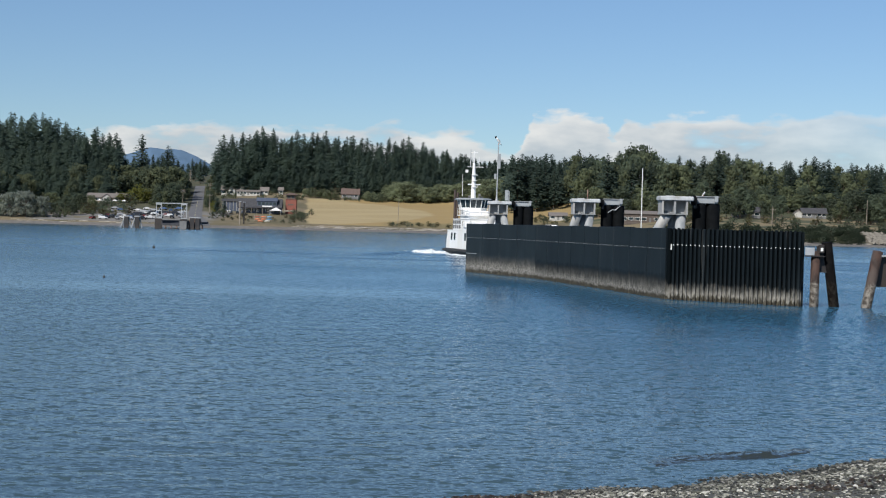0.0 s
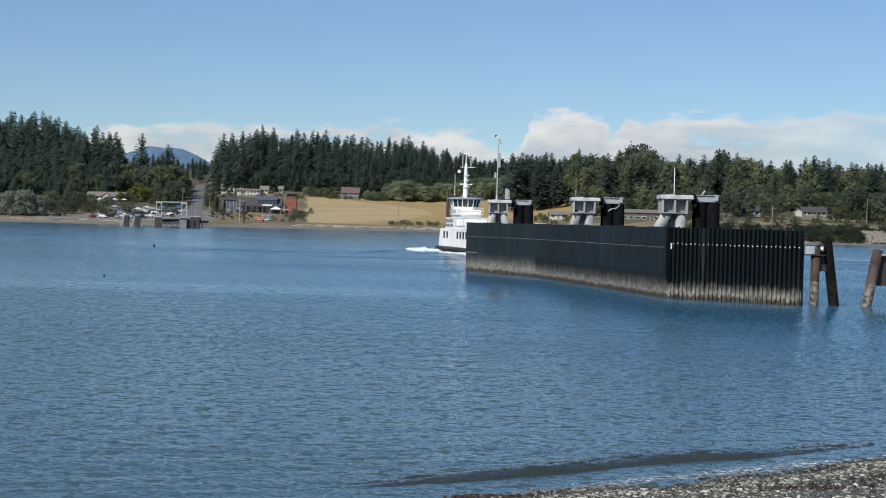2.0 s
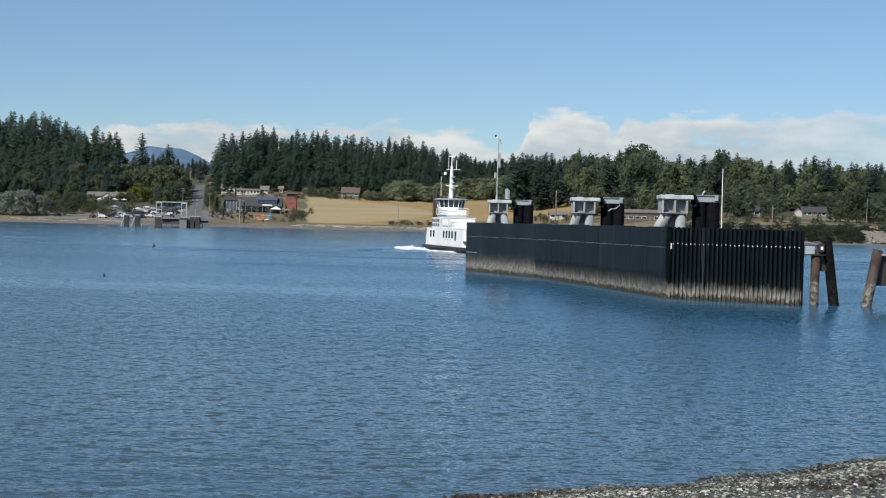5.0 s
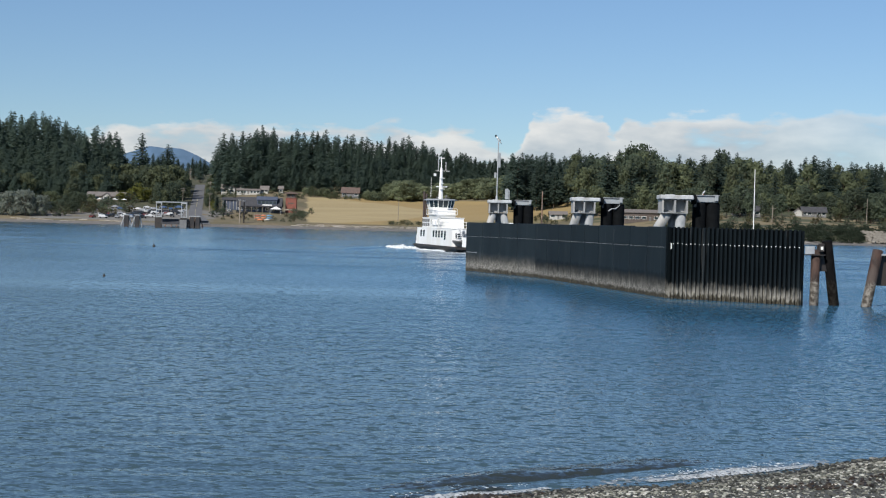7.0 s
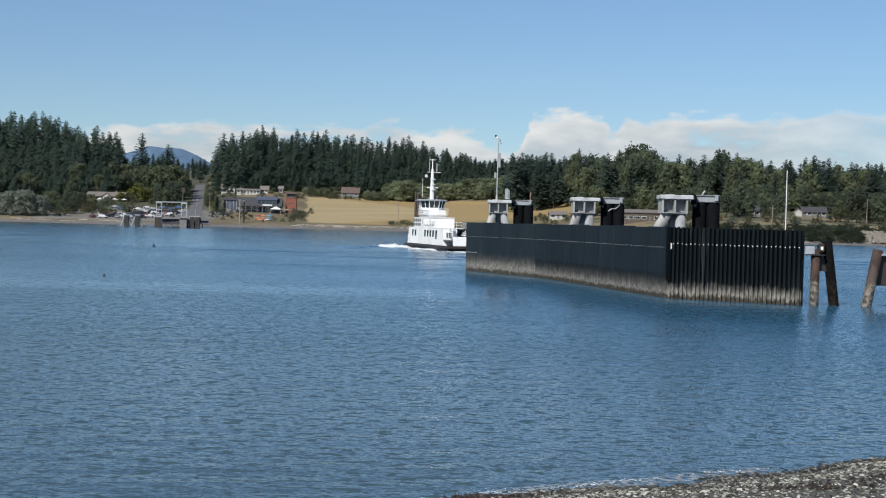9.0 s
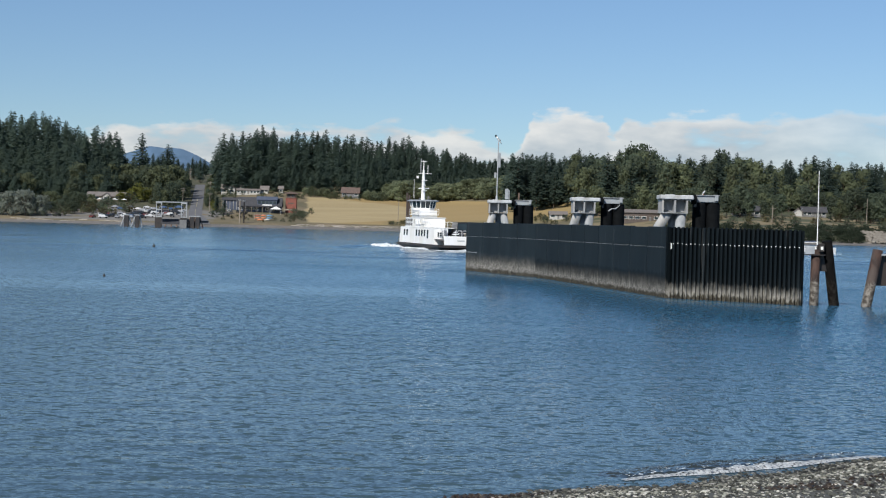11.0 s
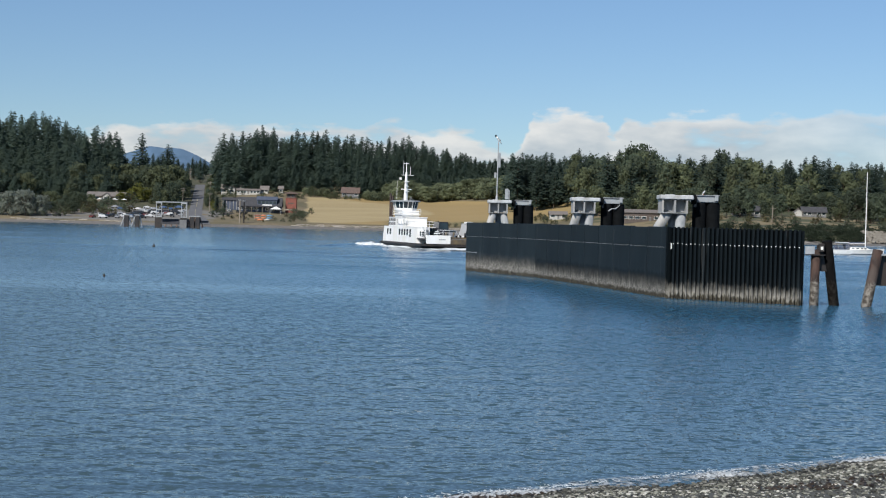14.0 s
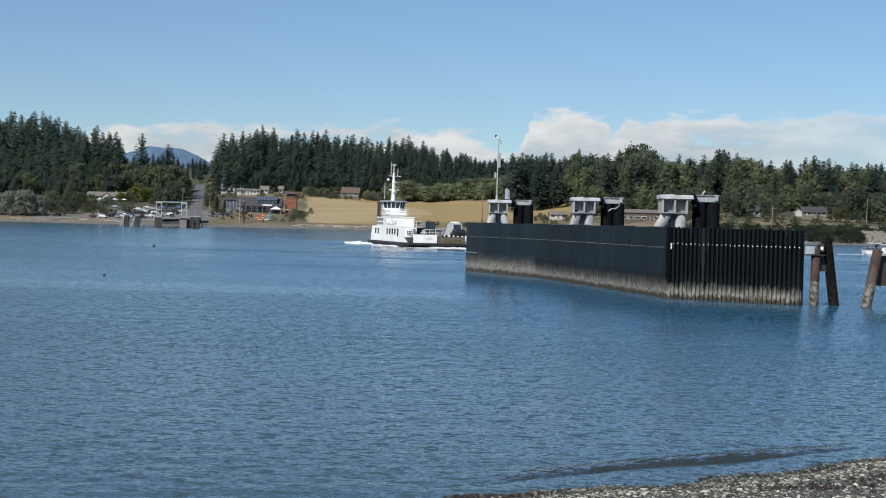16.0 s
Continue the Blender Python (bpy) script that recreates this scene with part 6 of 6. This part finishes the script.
for x, y in ((-203.5, 868), (-194.5, 868), (-188.5, 866)):
    um = thing("patio_umbrella", "white patio umbrella standing open before the ranch house", "umbrella", pose(x, y, ground_z(x, y)), "patio umbrellas")
    part("pole", Shape().tube((0, 0, -0.3), (0, 0, 2.6), 0.05, seg=6), M_WOOD, um)
    part("canopy", Shape().loft([[(math.cos(k * math.pi / 4) * r, math.sin(k * math.pi / 4) * r, z) for k in range(8)] for r, z in ((1.7, 2.05), (1.65, 2.12), (0.08, 2.75))]), M_WHITE, um)

# parked vehicles
for i in range(64):
    if i >= 50:
        x, y = -184 + (i - 50) * 3.0 + rnd.uniform(-0.6, 0.6), (798, 811, 822)[i % 3] + rnd.uniform(-2, 2)
    elif i >= 36:
        x, y = -178 + (i - 36) * 2.1 + rnd.uniform(-0.5, 0.5), (743, 752, 762)[i % 3] + rnd.uniform(-1.5, 1.5)
    elif i < 8:
        x, y = -172 + i * 2.9 + rnd.uniform(-0.6, 0.6), 748 + (i % 3) * 4.5 + rnd.uniform(-1, 1)
    elif i < 22:
        x, y = -162 + (i - 8) * 3.6 % 34 + rnd.uniform(-0.8, 0.8), (776, 790)[i % 2] + rnd.uniform(-2.5, 2.5)
    elif i < 28:
        x, y = (-146 + (i - 22) * 2.9, 758 + (i % 2) * 8) if i < 26 else (-204 + (i - 26) * 6, 752)
    elif i < 32:
        x, y = -122 + 4.2 * (i - 28), rnd.uniform(800, 812)
    else:
        x, y = (-160 + 6 * (i - 32)), 790
    if abs(x - road_x(y)) < 6:
        x -= 12
    paint = rnd.choice([0, 0, 1, 1, 2, 2, 2, 4, 3])
    kind = rnd.choice(("suv", "car", "pickup", "car", "suv"))
    word = {"suv": "SUV", "car": "car", "pickup": "pickup", "van": "van"}[kind]
    hue = ("white", "silver", "black", "red", "dark blue")[paint]
    car({"suv": "suv", "car": "sedan", "pickup": "pickup", "van": "van"}[kind], "parked %s %s near the far ferry landing" % (hue, word),
        pose(x, y, ground_z(x, y), 0, 0, rnd.choice((0, 10, 80, 95, 170))), M_CARS[paint], kind, "vehicles parked at the landing")


# ---- far ferry landing ----
def landing():
    g = thing("ferry_landing", "far ferry landing with a pale steel lifting gantry over the ramp", "ferry landing", pose(-113.4, 612, 0, 0, 0, 2))
    for sx in (-5.2, 5.2):
        tw = part("gantry_tower", Shape(), M_GALV, g)
        for ox in (-1.1, 1.1):
            part("column", Shape().box(sx + ox - 0.12, sx + ox + 0.12, -0.3, 0.3, -3, 10.6), M_GALV, tw)
        for z in (4.2, 7.2, 9.9):
            part("brace", Shape().box(sx - 0.94, sx + 0.94, -0.2, 0.2, z, z + 0.4), M_GALV, tw)
        part("diagonal", Shape().tube((sx - 1, 0, 4.4), (sx + 1, 0, 9.9), 0.08, seg=5), M_GALV, tw)
        part("fender_face", Shape().box(sx - 1.5, sx + 1.5, -1.2, -0.5, -3, 4.1, bevel=0.05), M_HULL, tw)
    part("gantry_beam", Shape().box(-6.5, 6.5, -0.25, 0.25, 10.35, 10.75), M_GREY, g)
    part("ramp", Shape().loft([[(-3.4, -2, 1.3), (3.4, -2, 1.3), (3.4, -2, 2.2), (-3.4, -2, 2.2)], [(-3.4, 96, 1.9), (3.4, 96, 1.9), (3.4, 96, 2.9), (-3.4, 96, 2.9)]]), M_ROOF, g)
    for sx in (-3.6, 3.6):
        part("ramp_girder", Shape().box(sx - 0.2, sx + 0.2, -2, 60, 1.5, 3.5), M_ROOF, g)
        for k in range(5):
            part("ramp_pile", Shape().tube((sx, 8 + 16 * k, -3), (sx, 8 + 16 * k, 1.5), 0.3, seg=8), M_RUST, g)
    part("wing_wall", Shape().box(3.7, 6.6, -2.2, -1.3, -3, 3.2, bevel=0.05), M_WALLG, g)
    for x, y in ((-19.5, 4), (-14.6, 2), (11.0, 0), (8.6, 1)):
        d = thing("pile_dolphin", "dark pile cluster with raking timber legs at the far landing", "mooring dolphin", pose(-113.4 + x, 612 + y, 0), "pile clusters at the far landing")
        part("fender", Shape().box(-0.9, 0.9, -0.9, 0.3, -3, 4.6, bevel=0.1), M_HULL, d)
        part("cap", Shape().box(-1.2, 1.2, -0.8, 1.2, 4.603, 5.0), M_CONC, d)
        for a, b in (((-3.6, 0.5, -3), (-1.0, 0.5, 4.3)), ((2.6, 0.5, -3), (0.9, 0.5, 4.3)), ((-2.0, 1.6, -3), (-0.9, 0.9, 4.3))):
            part("raking_leg", Shape().tube(a, b, 0.24, seg=8), M_GALV if x < 0 else M_RUST, d)


landing()

# ---- driftwood and bank stones ----
log = Shape().tube((-1, 0, 0), (1, 0.03, 0.02), 0.07, 0.05, seg=7).tube((0.4, 0, 0.02), (0.6, 0.1, 0.2), 0.03, 0.01, seg=5).mesh("driftwood_log", M_DRIFT)
for i in range(230):
    x = rnd.uniform(-75, 14) if i < 150 else rnd.choice((rnd.uniform(-215, -130), rnd.uniform(125, 200)))
    y = float(np.interp(x, SHORE_X, SHORE_Y)) + rnd.uniform(6, 15)
    ob = new("driftwood_log", log)
    k = rnd.uniform(1.0, 3.0)
    ob.matrix_basis = Matrix.Translation((x, y, ground_z(x, y) + 0.1)) @ Matrix.Rotation(rnd.uniform(-1.1, 1.1), 4, 'Z') @ Matrix.Diagonal((k, 2.0, 2.0, 1))
    tagged(ob, "bleached driftwood log on the far beach", "log", "driftwood logs")
stone_v = [(1, 0, 0), (-1, 0.1, 0), (0, 1, 0), (0.1, -1, 0), (0.1, 0, 0.9), (0, 0, -0.8), (0.6, 0.6, 0.5), (-0.6, 0.5, 0.55), (-0.55, -0.6, 0.5), (0.6, -0.6, 0.45)]
s = Shape()
STONE_F = [(0, 6, 4), (0, 2, 6), (6, 2, 7), (6, 7, 4), (7, 2, 1), (7, 1, 8), (7, 8, 4), (8, 1, 3), (8, 3, 9), (8, 9, 4), (9, 3, 0), (9, 0, 4)]
for i in range(420):
    x = rnd.uniform(171, 192)
    sh = float(np.interp(x, SHORE_X, SHORE_Y))
    y = sh + rnd.uniform(8, 23)
    k = rnd.uniform(0.5, 1.6)
    z = ground_z(x, y)
    s.add([(x + p[0] * k, y + p[1] * k, z + 0.3 * k + p[2] * k) for p in stone_v], STONE_F)
tagged(new("bank_rocks", s.mesh("bank_rocks", M_ROCK)), "pale tumbled rocks on the eroded bank", "rocks", kind="stuff")


# ---- pebbles of the near beach ----
def pebble_material():
    m = bpy.data.materials.new("pebbles")
    m.use_nodes = True
    N, L = m.node_tree.nodes, m.node_tree.links
    bsdf = N["Principled BSDF"]
    geo = N.new("ShaderNodeNewGeometry")
    ramp = N.new("ShaderNodeValToRGB")
    el = ramp.color_ramp.elements
    el[0].position, el[0].color = 0.0, (0.024, 0.024, 0.019, 1)
    el[1].position, el[1].color = 1.0, (0.68, 0.66, 0.59, 1)
    for p, c in ((0.32, (0.082, 0.083, 0.066, 1)), (0.56, (0.190, 0.190, 0.152, 1)), (0.78, (0.36, 0.352, 0.290, 1))):
        e = el.new(p)
        e.color = c
    L.new(geo.outputs["Random Per Island"], ramp.inputs[0])
    nz = N.new("ShaderNodeTexNoise")
    nz.inputs["Scale"].default_value, nz.inputs["Detail"].default_value = 60.0, 4.0
    L.new(geo.outputs["Position"], nz.inputs["Vector"])
    mx = N.new("ShaderNodeMix")
    mx.data_type, mx.blend_type = 'RGBA', 'MULTIPLY'
    mx.inputs["Factor"].default_value = 0.35
    L.new(ramp.outputs[0], mx.inputs["A"])
    L.new(nz.outputs["Color"], mx.inputs["B"])
    sep = N.new("ShaderNodeSeparateXYZ")
    L.new(geo.outputs["Position"], sep.inputs[0])
    wet = N.new("ShaderNodeMapRange")
    for key, v in (("From Min", 0.05), ("From Max", 0.20), ("To Min", 0.38), ("To Max", 1.0)):
        wet.inputs[key].default_value = v
    L.new(sep.outputs["Z"], wet.inputs["Value"])
    m2 = N.new("ShaderNodeMix")
    m2.data_type, m2.blend_type = 'RGBA', 'MULTIPLY'
    m2.inputs["Factor"].default_value = 1.0
    L.new(mx.outputs["Result"], m2.inputs["A"])
    L.new(wet.outputs[0], m2.inputs["B"])
    L.new(m2.outputs["Result"], bsdf.inputs["Base Color"])
    bsdf.inputs["Roughness"].default_value = 0.7
    return m


def weed_clump(x, y, n, wide):
    """Dark rockweed thrown up on the shingle."""
    s_ = Shape()
    for _ in range(n):
        px, py = x + rnd.gauss(0, wide), y + rnd.gauss(0, wide * 0.6)
        k, a = rnd.uniform(0.03, 0.09), rnd.uniform(0, 3.1)
        z = ground_z(px, py)
        s_.add([(px + (p[0] * math.cos(a) - 0.4 * p[1] * math.sin(a)) * k, py + (p[0] * math.sin(a) + 0.4 * p[1] * math.cos(a)) * k, z + 0.03 + p[2] * k * 0.7) for p in stone_v], STONE_F)
    tagged(new("seaweed_clump", s_.mesh("seaweed_clump", M_WEED)), "dark brown seaweed washed up on the shingle", "seaweed", "seaweed on the beach", "stuff")


M_WEED = mat("rockweed", (0.022, 0.016, 0.012), (0.045, 0.032, 0.02), 0.4, scale=9.0)
for x, y, n, wide in ((0.62, 25.0, 110, 0.22), (1.3, 25.1, 30, 0.2), (6.4, 24.6, 60, 0.5), (8.0, 25.6, 60, 0.5)):
    weed_clump(x, y, n, wide)
s = Shape()
for i in range(27000):
    x = rnd.uniform(-3, 12.5)
    d = rnd.uniform(-0.4, 7.0) if i % 3 else rnd.uniform(-0.5, 2.0)
    y = (x * 0.537 + 20.52 - d) / 0.843
    z = ground_z(x, y)
    k = (0.013 + 0.034 * rnd.random() ** 3) * (1.6 if rnd.random() < 0.09 else 1.0)
    a, fl, st = rnd.uniform(0, 6.28), rnd.uniform(0.45, 0.75), rnd.uniform(0.7, 1.3)
    ca, sa = math.cos(a) * k, math.sin(a) * k
    s.add([(x + p[0] * st * ca - p[1] * sa, y + p[0] * st * sa + p[1] * ca, z + k * 0.25 + p[2] * k * fl) for p in stone_v], STONE_F)
tagged(new("pebbles", s.mesh("pebbles", pebble_material(), False)), "loose grey and tan beach pebbles", "pebbles", kind="stuff")


# ---- moving water: bow wave, wake and shore waves ----
def foam_mesh(length, width, height, seed, lumps=60, n=48):
    rnd_ = random.Random(seed)
    s_ = Shape()
    k = 8
    rows_ = []
    for i in range(n + 1):
        t = i / n
        env = max(0.03, math.sin(math.pi * t)) ** 0.6 * (0.55 + 0.6 * noise.noise((t * 9 + seed, seed, 0.3)) + 0.35 * noise.noise((t * 31 + seed, seed, 2.3)))
        env = max(0.05, env)
        off = 0.5 * noise.noise((t * 5, seed, 5.5)) * width
        rows_.append([(length * (t - 0.5), off + width * env * (j / k - 0.5), height * env * math.sin(math.pi * j / k) * (0.8 + 0.5 * noise.noise((t * 40, j * 0.8, seed))) - 0.012) for j in range(k + 1)])
    vs = [p for r in rows_ for p in r]
    s_.add(vs, [(i * (k + 1) + j, (i + 1) * (k + 1) + j, (i + 1) * (k + 1) + j + 1, i * (k + 1) + j + 1) for i in range(n) for j in range(k)])
    for _ in range(lumps):
        t = rnd_.random()
        x, y = length * (t - 0.5), rnd_.gauss(0, 0.5) * width
        r = rnd_.uniform(0.04, 0.12) * min(1.0, width)
        s_.add([(x + p[0] * r * 1.8, y + p[1] * r, height * 0.25 * rnd_.random() + p[2] * r * 0.4) for p in stone_v], STONE_F)
    return s_


def surf_mesh(length, width, height, seed):
    """The tumbling crest of a small breaker: an unbroken lumpy roll that thins at both ends."""
    n, k = int(length * 26), 10
    vs = []
    for i in range(n + 1):
        t = i / n
        x = length * (t - 0.5)
        env = min(1.0, 4 * t, 2.2 * (1 - t)) * (0.74 + 0.42 * noise.noise((x * 0.8, seed, 0.4)) + 0.34 * noise.noise((x * 3.7, seed, 2.2)))
        env = max(0.02, env)
        off = 0.25 * noise.noise((x * 0.5, seed, 7.7))
        for j in range(k + 1):
            q = j / k
            lump = 0.75 + 0.55 * noise.noise((x * 8.0, q * 4.0, seed)) + 0.3 * noise.noise((x * 19.0, q * 8.0, seed))
            vs.append((x, off + width * (q - 0.5) * (0.5 + 0.6 * env) + 0.04 * noise.noise((x * 6, q * 5, seed + 3)), height * env * math.sin(math.pi * q) ** 0.6 * lump - 0.015))
    return Shape().add(vs, [(i * (k + 1) + j, (i + 1) * (k + 1) + j, (i + 1) * (k + 1) + j + 1, i * (k + 1) + j + 1) for i in range(n) for j in range(k)])


def froth(length, width, height, seed, count, lush=0.8):
    """Broken foam: a ragged band of small flat bubbles rafts, with gaps."""
    rnd_ = random.Random(seed)
    s_ = Shape()
    made = 0
    while made < count:
        t = rnd_.random()
        dense = lush + 0.9 * noise.noise((t * 7 + seed * 3.1, seed, 0.7)) + 0.5 * noise.noise((t * 23 + seed, seed, 4.2))
        dense *= min(1.0, 5 * t, 5 * (1 - t))
        if rnd_.random() > dense:
            continue
        made += 1
        q = abs(rnd_.gauss(0, 0.5))
        y = width * (q - 0.15) * (0.6 + dense) + 0.45 * width * noise.noise((t * 5, seed, 5.5))
        r = rnd_.uniform(0.010, 0.032) * (1.25 - min(1, q))
        a = rnd_.uniform(0, 3.14)
        ca, sa = math.cos(a) * r, math.sin(a) * r
        x, z = length * (t - 0.5), height * max(0.0, 1 - q * 1.6) * rnd_.uniform(0.3, 1.0)
        s_.add([(x + p[0] * 1.7 * ca - p[1] * sa, y + p[0] * 1.7 * sa + p[1] * ca, z + p[2] * r * 0.3) for p in BUBBLE_V], BUBBLE_F)
    return s_


BUBBLE_V = [(1, 0, 0), (-0.6, 0.85, 0), (-0.5, -0.9, 0), (0, 0, 0.9)]
BUBBLE_F = [(0, 1, 3), (1, 2, 3), (2, 0, 3), (2, 1, 0)]


def wave_mesh(length, width, height, seed):
    """A low swell ridge, steeper on its landward (-y) side."""
    n, k = 170, 18
    vs = []
    for i in range(n + 1):
        t = i / n
        env = math.sin(math.pi * t) ** 0.9 * (0.8 + 0.35 * noise.noise((t * 6, seed, 1.1))) if 0 < t < 1 else 0.0
        off = 0.35 * noise.noise((t * 4, seed, 9.0))
        for j in range(k + 1):
            q = j / k
            prof = math.sin(math.pi * q ** 0.6) ** 1.5
            ripple = 0.10 * noise.noise((length * t * 2.2, q * 7.0, seed)) + 0.07 * noise.noise((length * t * 6.0, q * 16.0, seed + 4))
            vs.append((length * (t - 0.5), off + width * (q - 0.3), height * (env * prof + ripple * min(1.0, 3 * env * prof)) - 0.012))
    return Shape().add(vs, [(i * (k + 1) + j, (i + 1) * (k + 1) + j, (i + 1) * (k + 1) + j + 1, i * (k + 1) + j + 1) for i in range(n) for j in range(k)])


WAKE = thing("ferry_wake", "white bow wave and foaming wash round the ferry's hull", "wake")
part("bow_wave", foam_mesh(12.0, 4.6, 1.0, 3), M_FOAM, WAKE, at=pose(15.2, 10.6, 0, 0, 0, -20), smooth=True)
part("side_wash", foam_mesh(34.0, 2.4, 0.42, 4), M_FOAM, WAKE, at=pose(-1.0, 9.0, 0), smooth=True)
part("bow_wave", foam_mesh(8.0, 2.2, 0.55, 5), M_FOAM, WAKE, at=pose(13.0, 9.2, 0, 0, 0, -8), smooth=True)
part("stern_wash", foam_mesh(17.0, 4.0, 0.5, 6), M_FOAM, WAKE, at=pose(-20.4, 0, 0, 0, 0, 90), smooth=True)
part("stern_wash", foam_mesh(16.0, 3.0, 0.35, 8), M_FOAM, WAKE, at=pose(-22.6, 1.5, 0, 0, 0, 84), smooth=True)
part("wake_ridge", wave_mesh(42.0, 5.0, 0.35, 6), M_WATER, WAKE, at=pose(2.0, 19.0, 0, 0, 0, -20), smooth=True)
YWAKE = thing("yacht_wake", "thin white wash along the yacht's hull", "wake")
part("bow_wave", foam_mesh(4.0, 0.8, 0.2, 9), M_FOAM, YWAKE, at=pose(5.0, -0.9, 0), smooth=True)
part("stern_wash", foam_mesh(7.0, 1.2, 0.12, 10), M_FOAM, YWAKE, at=pose(-8.5, 0, 0), smooth=True)


def shore_point(along, off):
    """A point by the near water line: metres along it from its middle, and metres out to sea."""
    return (4.5 + 0.843 * along - 0.537 * off, 27.25 + 0.537 * along + 0.843 * off)


# (time of breaking, middle along the shore, length, height, stretches that break)
BREAKERS = [(1.05, 3.2, 7.5, 0.14, ((0, 2.7),)), (1.0, -1.6, 5.0, 0.06, ((0, 3.6),)), (3.15, 0.6, 16.0, 0.25, ((-1.8, 11.5),)), (6.6, 1.6, 7.0, 0.11, ((0, 4.0),)), (6.8, -4.4, 5.0, 0.09, ((0, 3.2),)),
            (7.8, -1.6, 10.0, 0.15, ((-2.4, 4.4), (3.0, 1.9))), (10.8, 2.6, 9.0, 0.14, ((0, 6.5),)), (13.4, 0.4, 16.0, 0.20, ((-4.7, 4.6), (0.8, 1.5), (5.2, 2.2))), (16.9, 2.0, 13.0, 0.17, ((0, 8.0),))]
WAVES = []
for i, (t0, mid, ln, hi, breaks) in enumerate(BREAKERS):
    w = thing("shore_wave", "small wave rolling in to the shingle beach", "wave", group="waves at the beach")
    part("swell", wave_mesh(ln, 1.75, hi * 0.90, i * 3.7 + 1), M_WAVE, w, smooth=True)
    part("trailing_ripple", wave_mesh(ln * 0.8, 1.2, hi * 0.28, i * 3.7 + 2.2), M_WATER, w, at=pose(0.3, 1.9, 0), smooth=True)
    fo = thing("shore_foam", "white foam of a small breaking wave", "foam", group="foam at the beach")
    for j, (off, bl) in enumerate(breaks):
        part("foam_roll", surf_mesh(bl * 1.08, 0.24 + 1.0 * hi, 0.68 * hi, i + 40.3 + 0.37 * j), M_FROTH, fo, smooth=True, at=pose(off, -0.16, -0.02))
        part("fleck_raft", froth(bl * 1.1, 0.7, 0.5 * hi, i + 20 + 0.31 * j, int(140 * bl * hi), 0.5), M_FLECK, fo, at=pose(off, 0, 0))
    wash = thing("wash_foam", "thin white wash running back off the shingle", "foam", group="foam at the beach")
    part("foam_film", surf_mesh(ln * 0.85, 0.42 + 2.4 * hi, 0.035, i + 70.1), M_WASH, wash, smooth=True)
    part("fleck_raft", froth(ln * 0.85, 0.5, 0.03, i + 90, int(120 * ln * hi), 0.35), M_FLECK, wash)
    WAVES.append((w, fo, wash))


def motions():
    # ferry: time, x, y, heading to the left of north
    track = [(0.0, 4.55, 231.0, 11.0), (2.0, 3.40, 238.5, 11.4), (4.0, 2.0, 246.2, 11.9), (6.5, -0.2, 256.0, 12.4), (9.0, -2.25, 266.0, 13.0),
             (11.5, -4.45, 276.0, 13.7), (14.0, -7.5, 286.0, 14.4), (16.0, -10.2, 294.0, 15.0)]
    rows, wake_rows = [], []
    cars = [[] for _ in DECK_CARS]
    for t, x, y, head in track:
        turn = Matrix.Rotation(radians(90 + head), 4, 'Z')
        # the track is that of the mast, which stands forward and to port
        m = Matrix.Translation((x, y, 0)) @ turn @ Matrix.Translation((-5.0, -5.75, 0))
        rows.append((t, m))
        wake_rows.append((t, m.copy()))
        for c, (px, py), z in zip(cars, CAR_SPOTS, CAR_LIFT):
            c.append((t, m @ Matrix.Translation((px, py, z))))
    walk(FERRY, rows)
    walk(WAKE, wake_rows)
    for ob, r in zip(DECK_CARS, cars):
        walk(ob, r)
    ya = [(t, pose(42.4 + 3.583 * t, 328.0, 0, 0, 0, 4)) for t in (0.0, 4.0, 8.0, 12.0, 16.0)]
    walk(YACHT, ya)
    walk(YWAKE, [(t, m.copy()) for t, m in ya])
    # ripples travel slowly down the channel
    walk(water, [(t, pose(0.15 * t, -0.3 * t, 0)) for t in (0.0, 4.0, 8.0, 12.0, 16.0)])
    for (t0, mid, ln, hi, breaks), (w, fo, wash) in zip(BREAKERS, WAVES):
        def at(off, z, a=0.0):
            x, y = shore_point(mid + a, off)
            return pose(x, y, z, 0, 0, 32.5)
        def keys(pts):
            pts = [p for p in pts if 0 < p[0] < 16]
            return pts
        w_path = [(t0 - 3.0, at(4.6, -0.45)), (t0 - 1.6, at(2.6, -0.10)), (t0 - 0.7, at(1.45, -0.02)), (t0 - 0.2, at(1.05, 0.0)), (t0 + 0.3, at(0.75, -0.05)), (t0 + 1.0, at(0.2, -0.35))]
        k = 1.0 if hi > 0.19 else 0.9
        f_path = [(t0 - 0.6, at(1.4, -0.45)), (t0 - 0.15, at(1.0, 0.05)), (t0 + 0.3 * k, at(0.60, 0.05)), (t0 + 0.65 * k, at(0.25, 0.02)), (t0 + 1.1 * k, at(0.1, -0.40))]
        s_path = [(t0 - 0.1, at(0.8, -0.30)), (t0 + 0.35, at(0.55, 0.015)), (t0 + 0.8, at(0.30, 0.025)), (t0 + 1.5, at(0.42, 0.012)), (t0 + 2.3, at(0.60, -0.09))]
        for ob, path in ((w, w_path), (fo, f_path), (wash, s_path)):
            rows = [(0.0, between(path, 0.0))] + keys(path) + [(16.0, between(path, 16.0))]
            walk(ob, rows)


def between(path, t):
    """The pose on a path at t, held before its start and after its end."""
    if t <= path[0][0]:
        return path[0][1].copy()
    for (a, m), (b, n) in zip(path, path[1:]):
        if t <= b:
            return m.lerp(n, (t - a) / (b - a))
    return path[-1][1].copy()


motions()
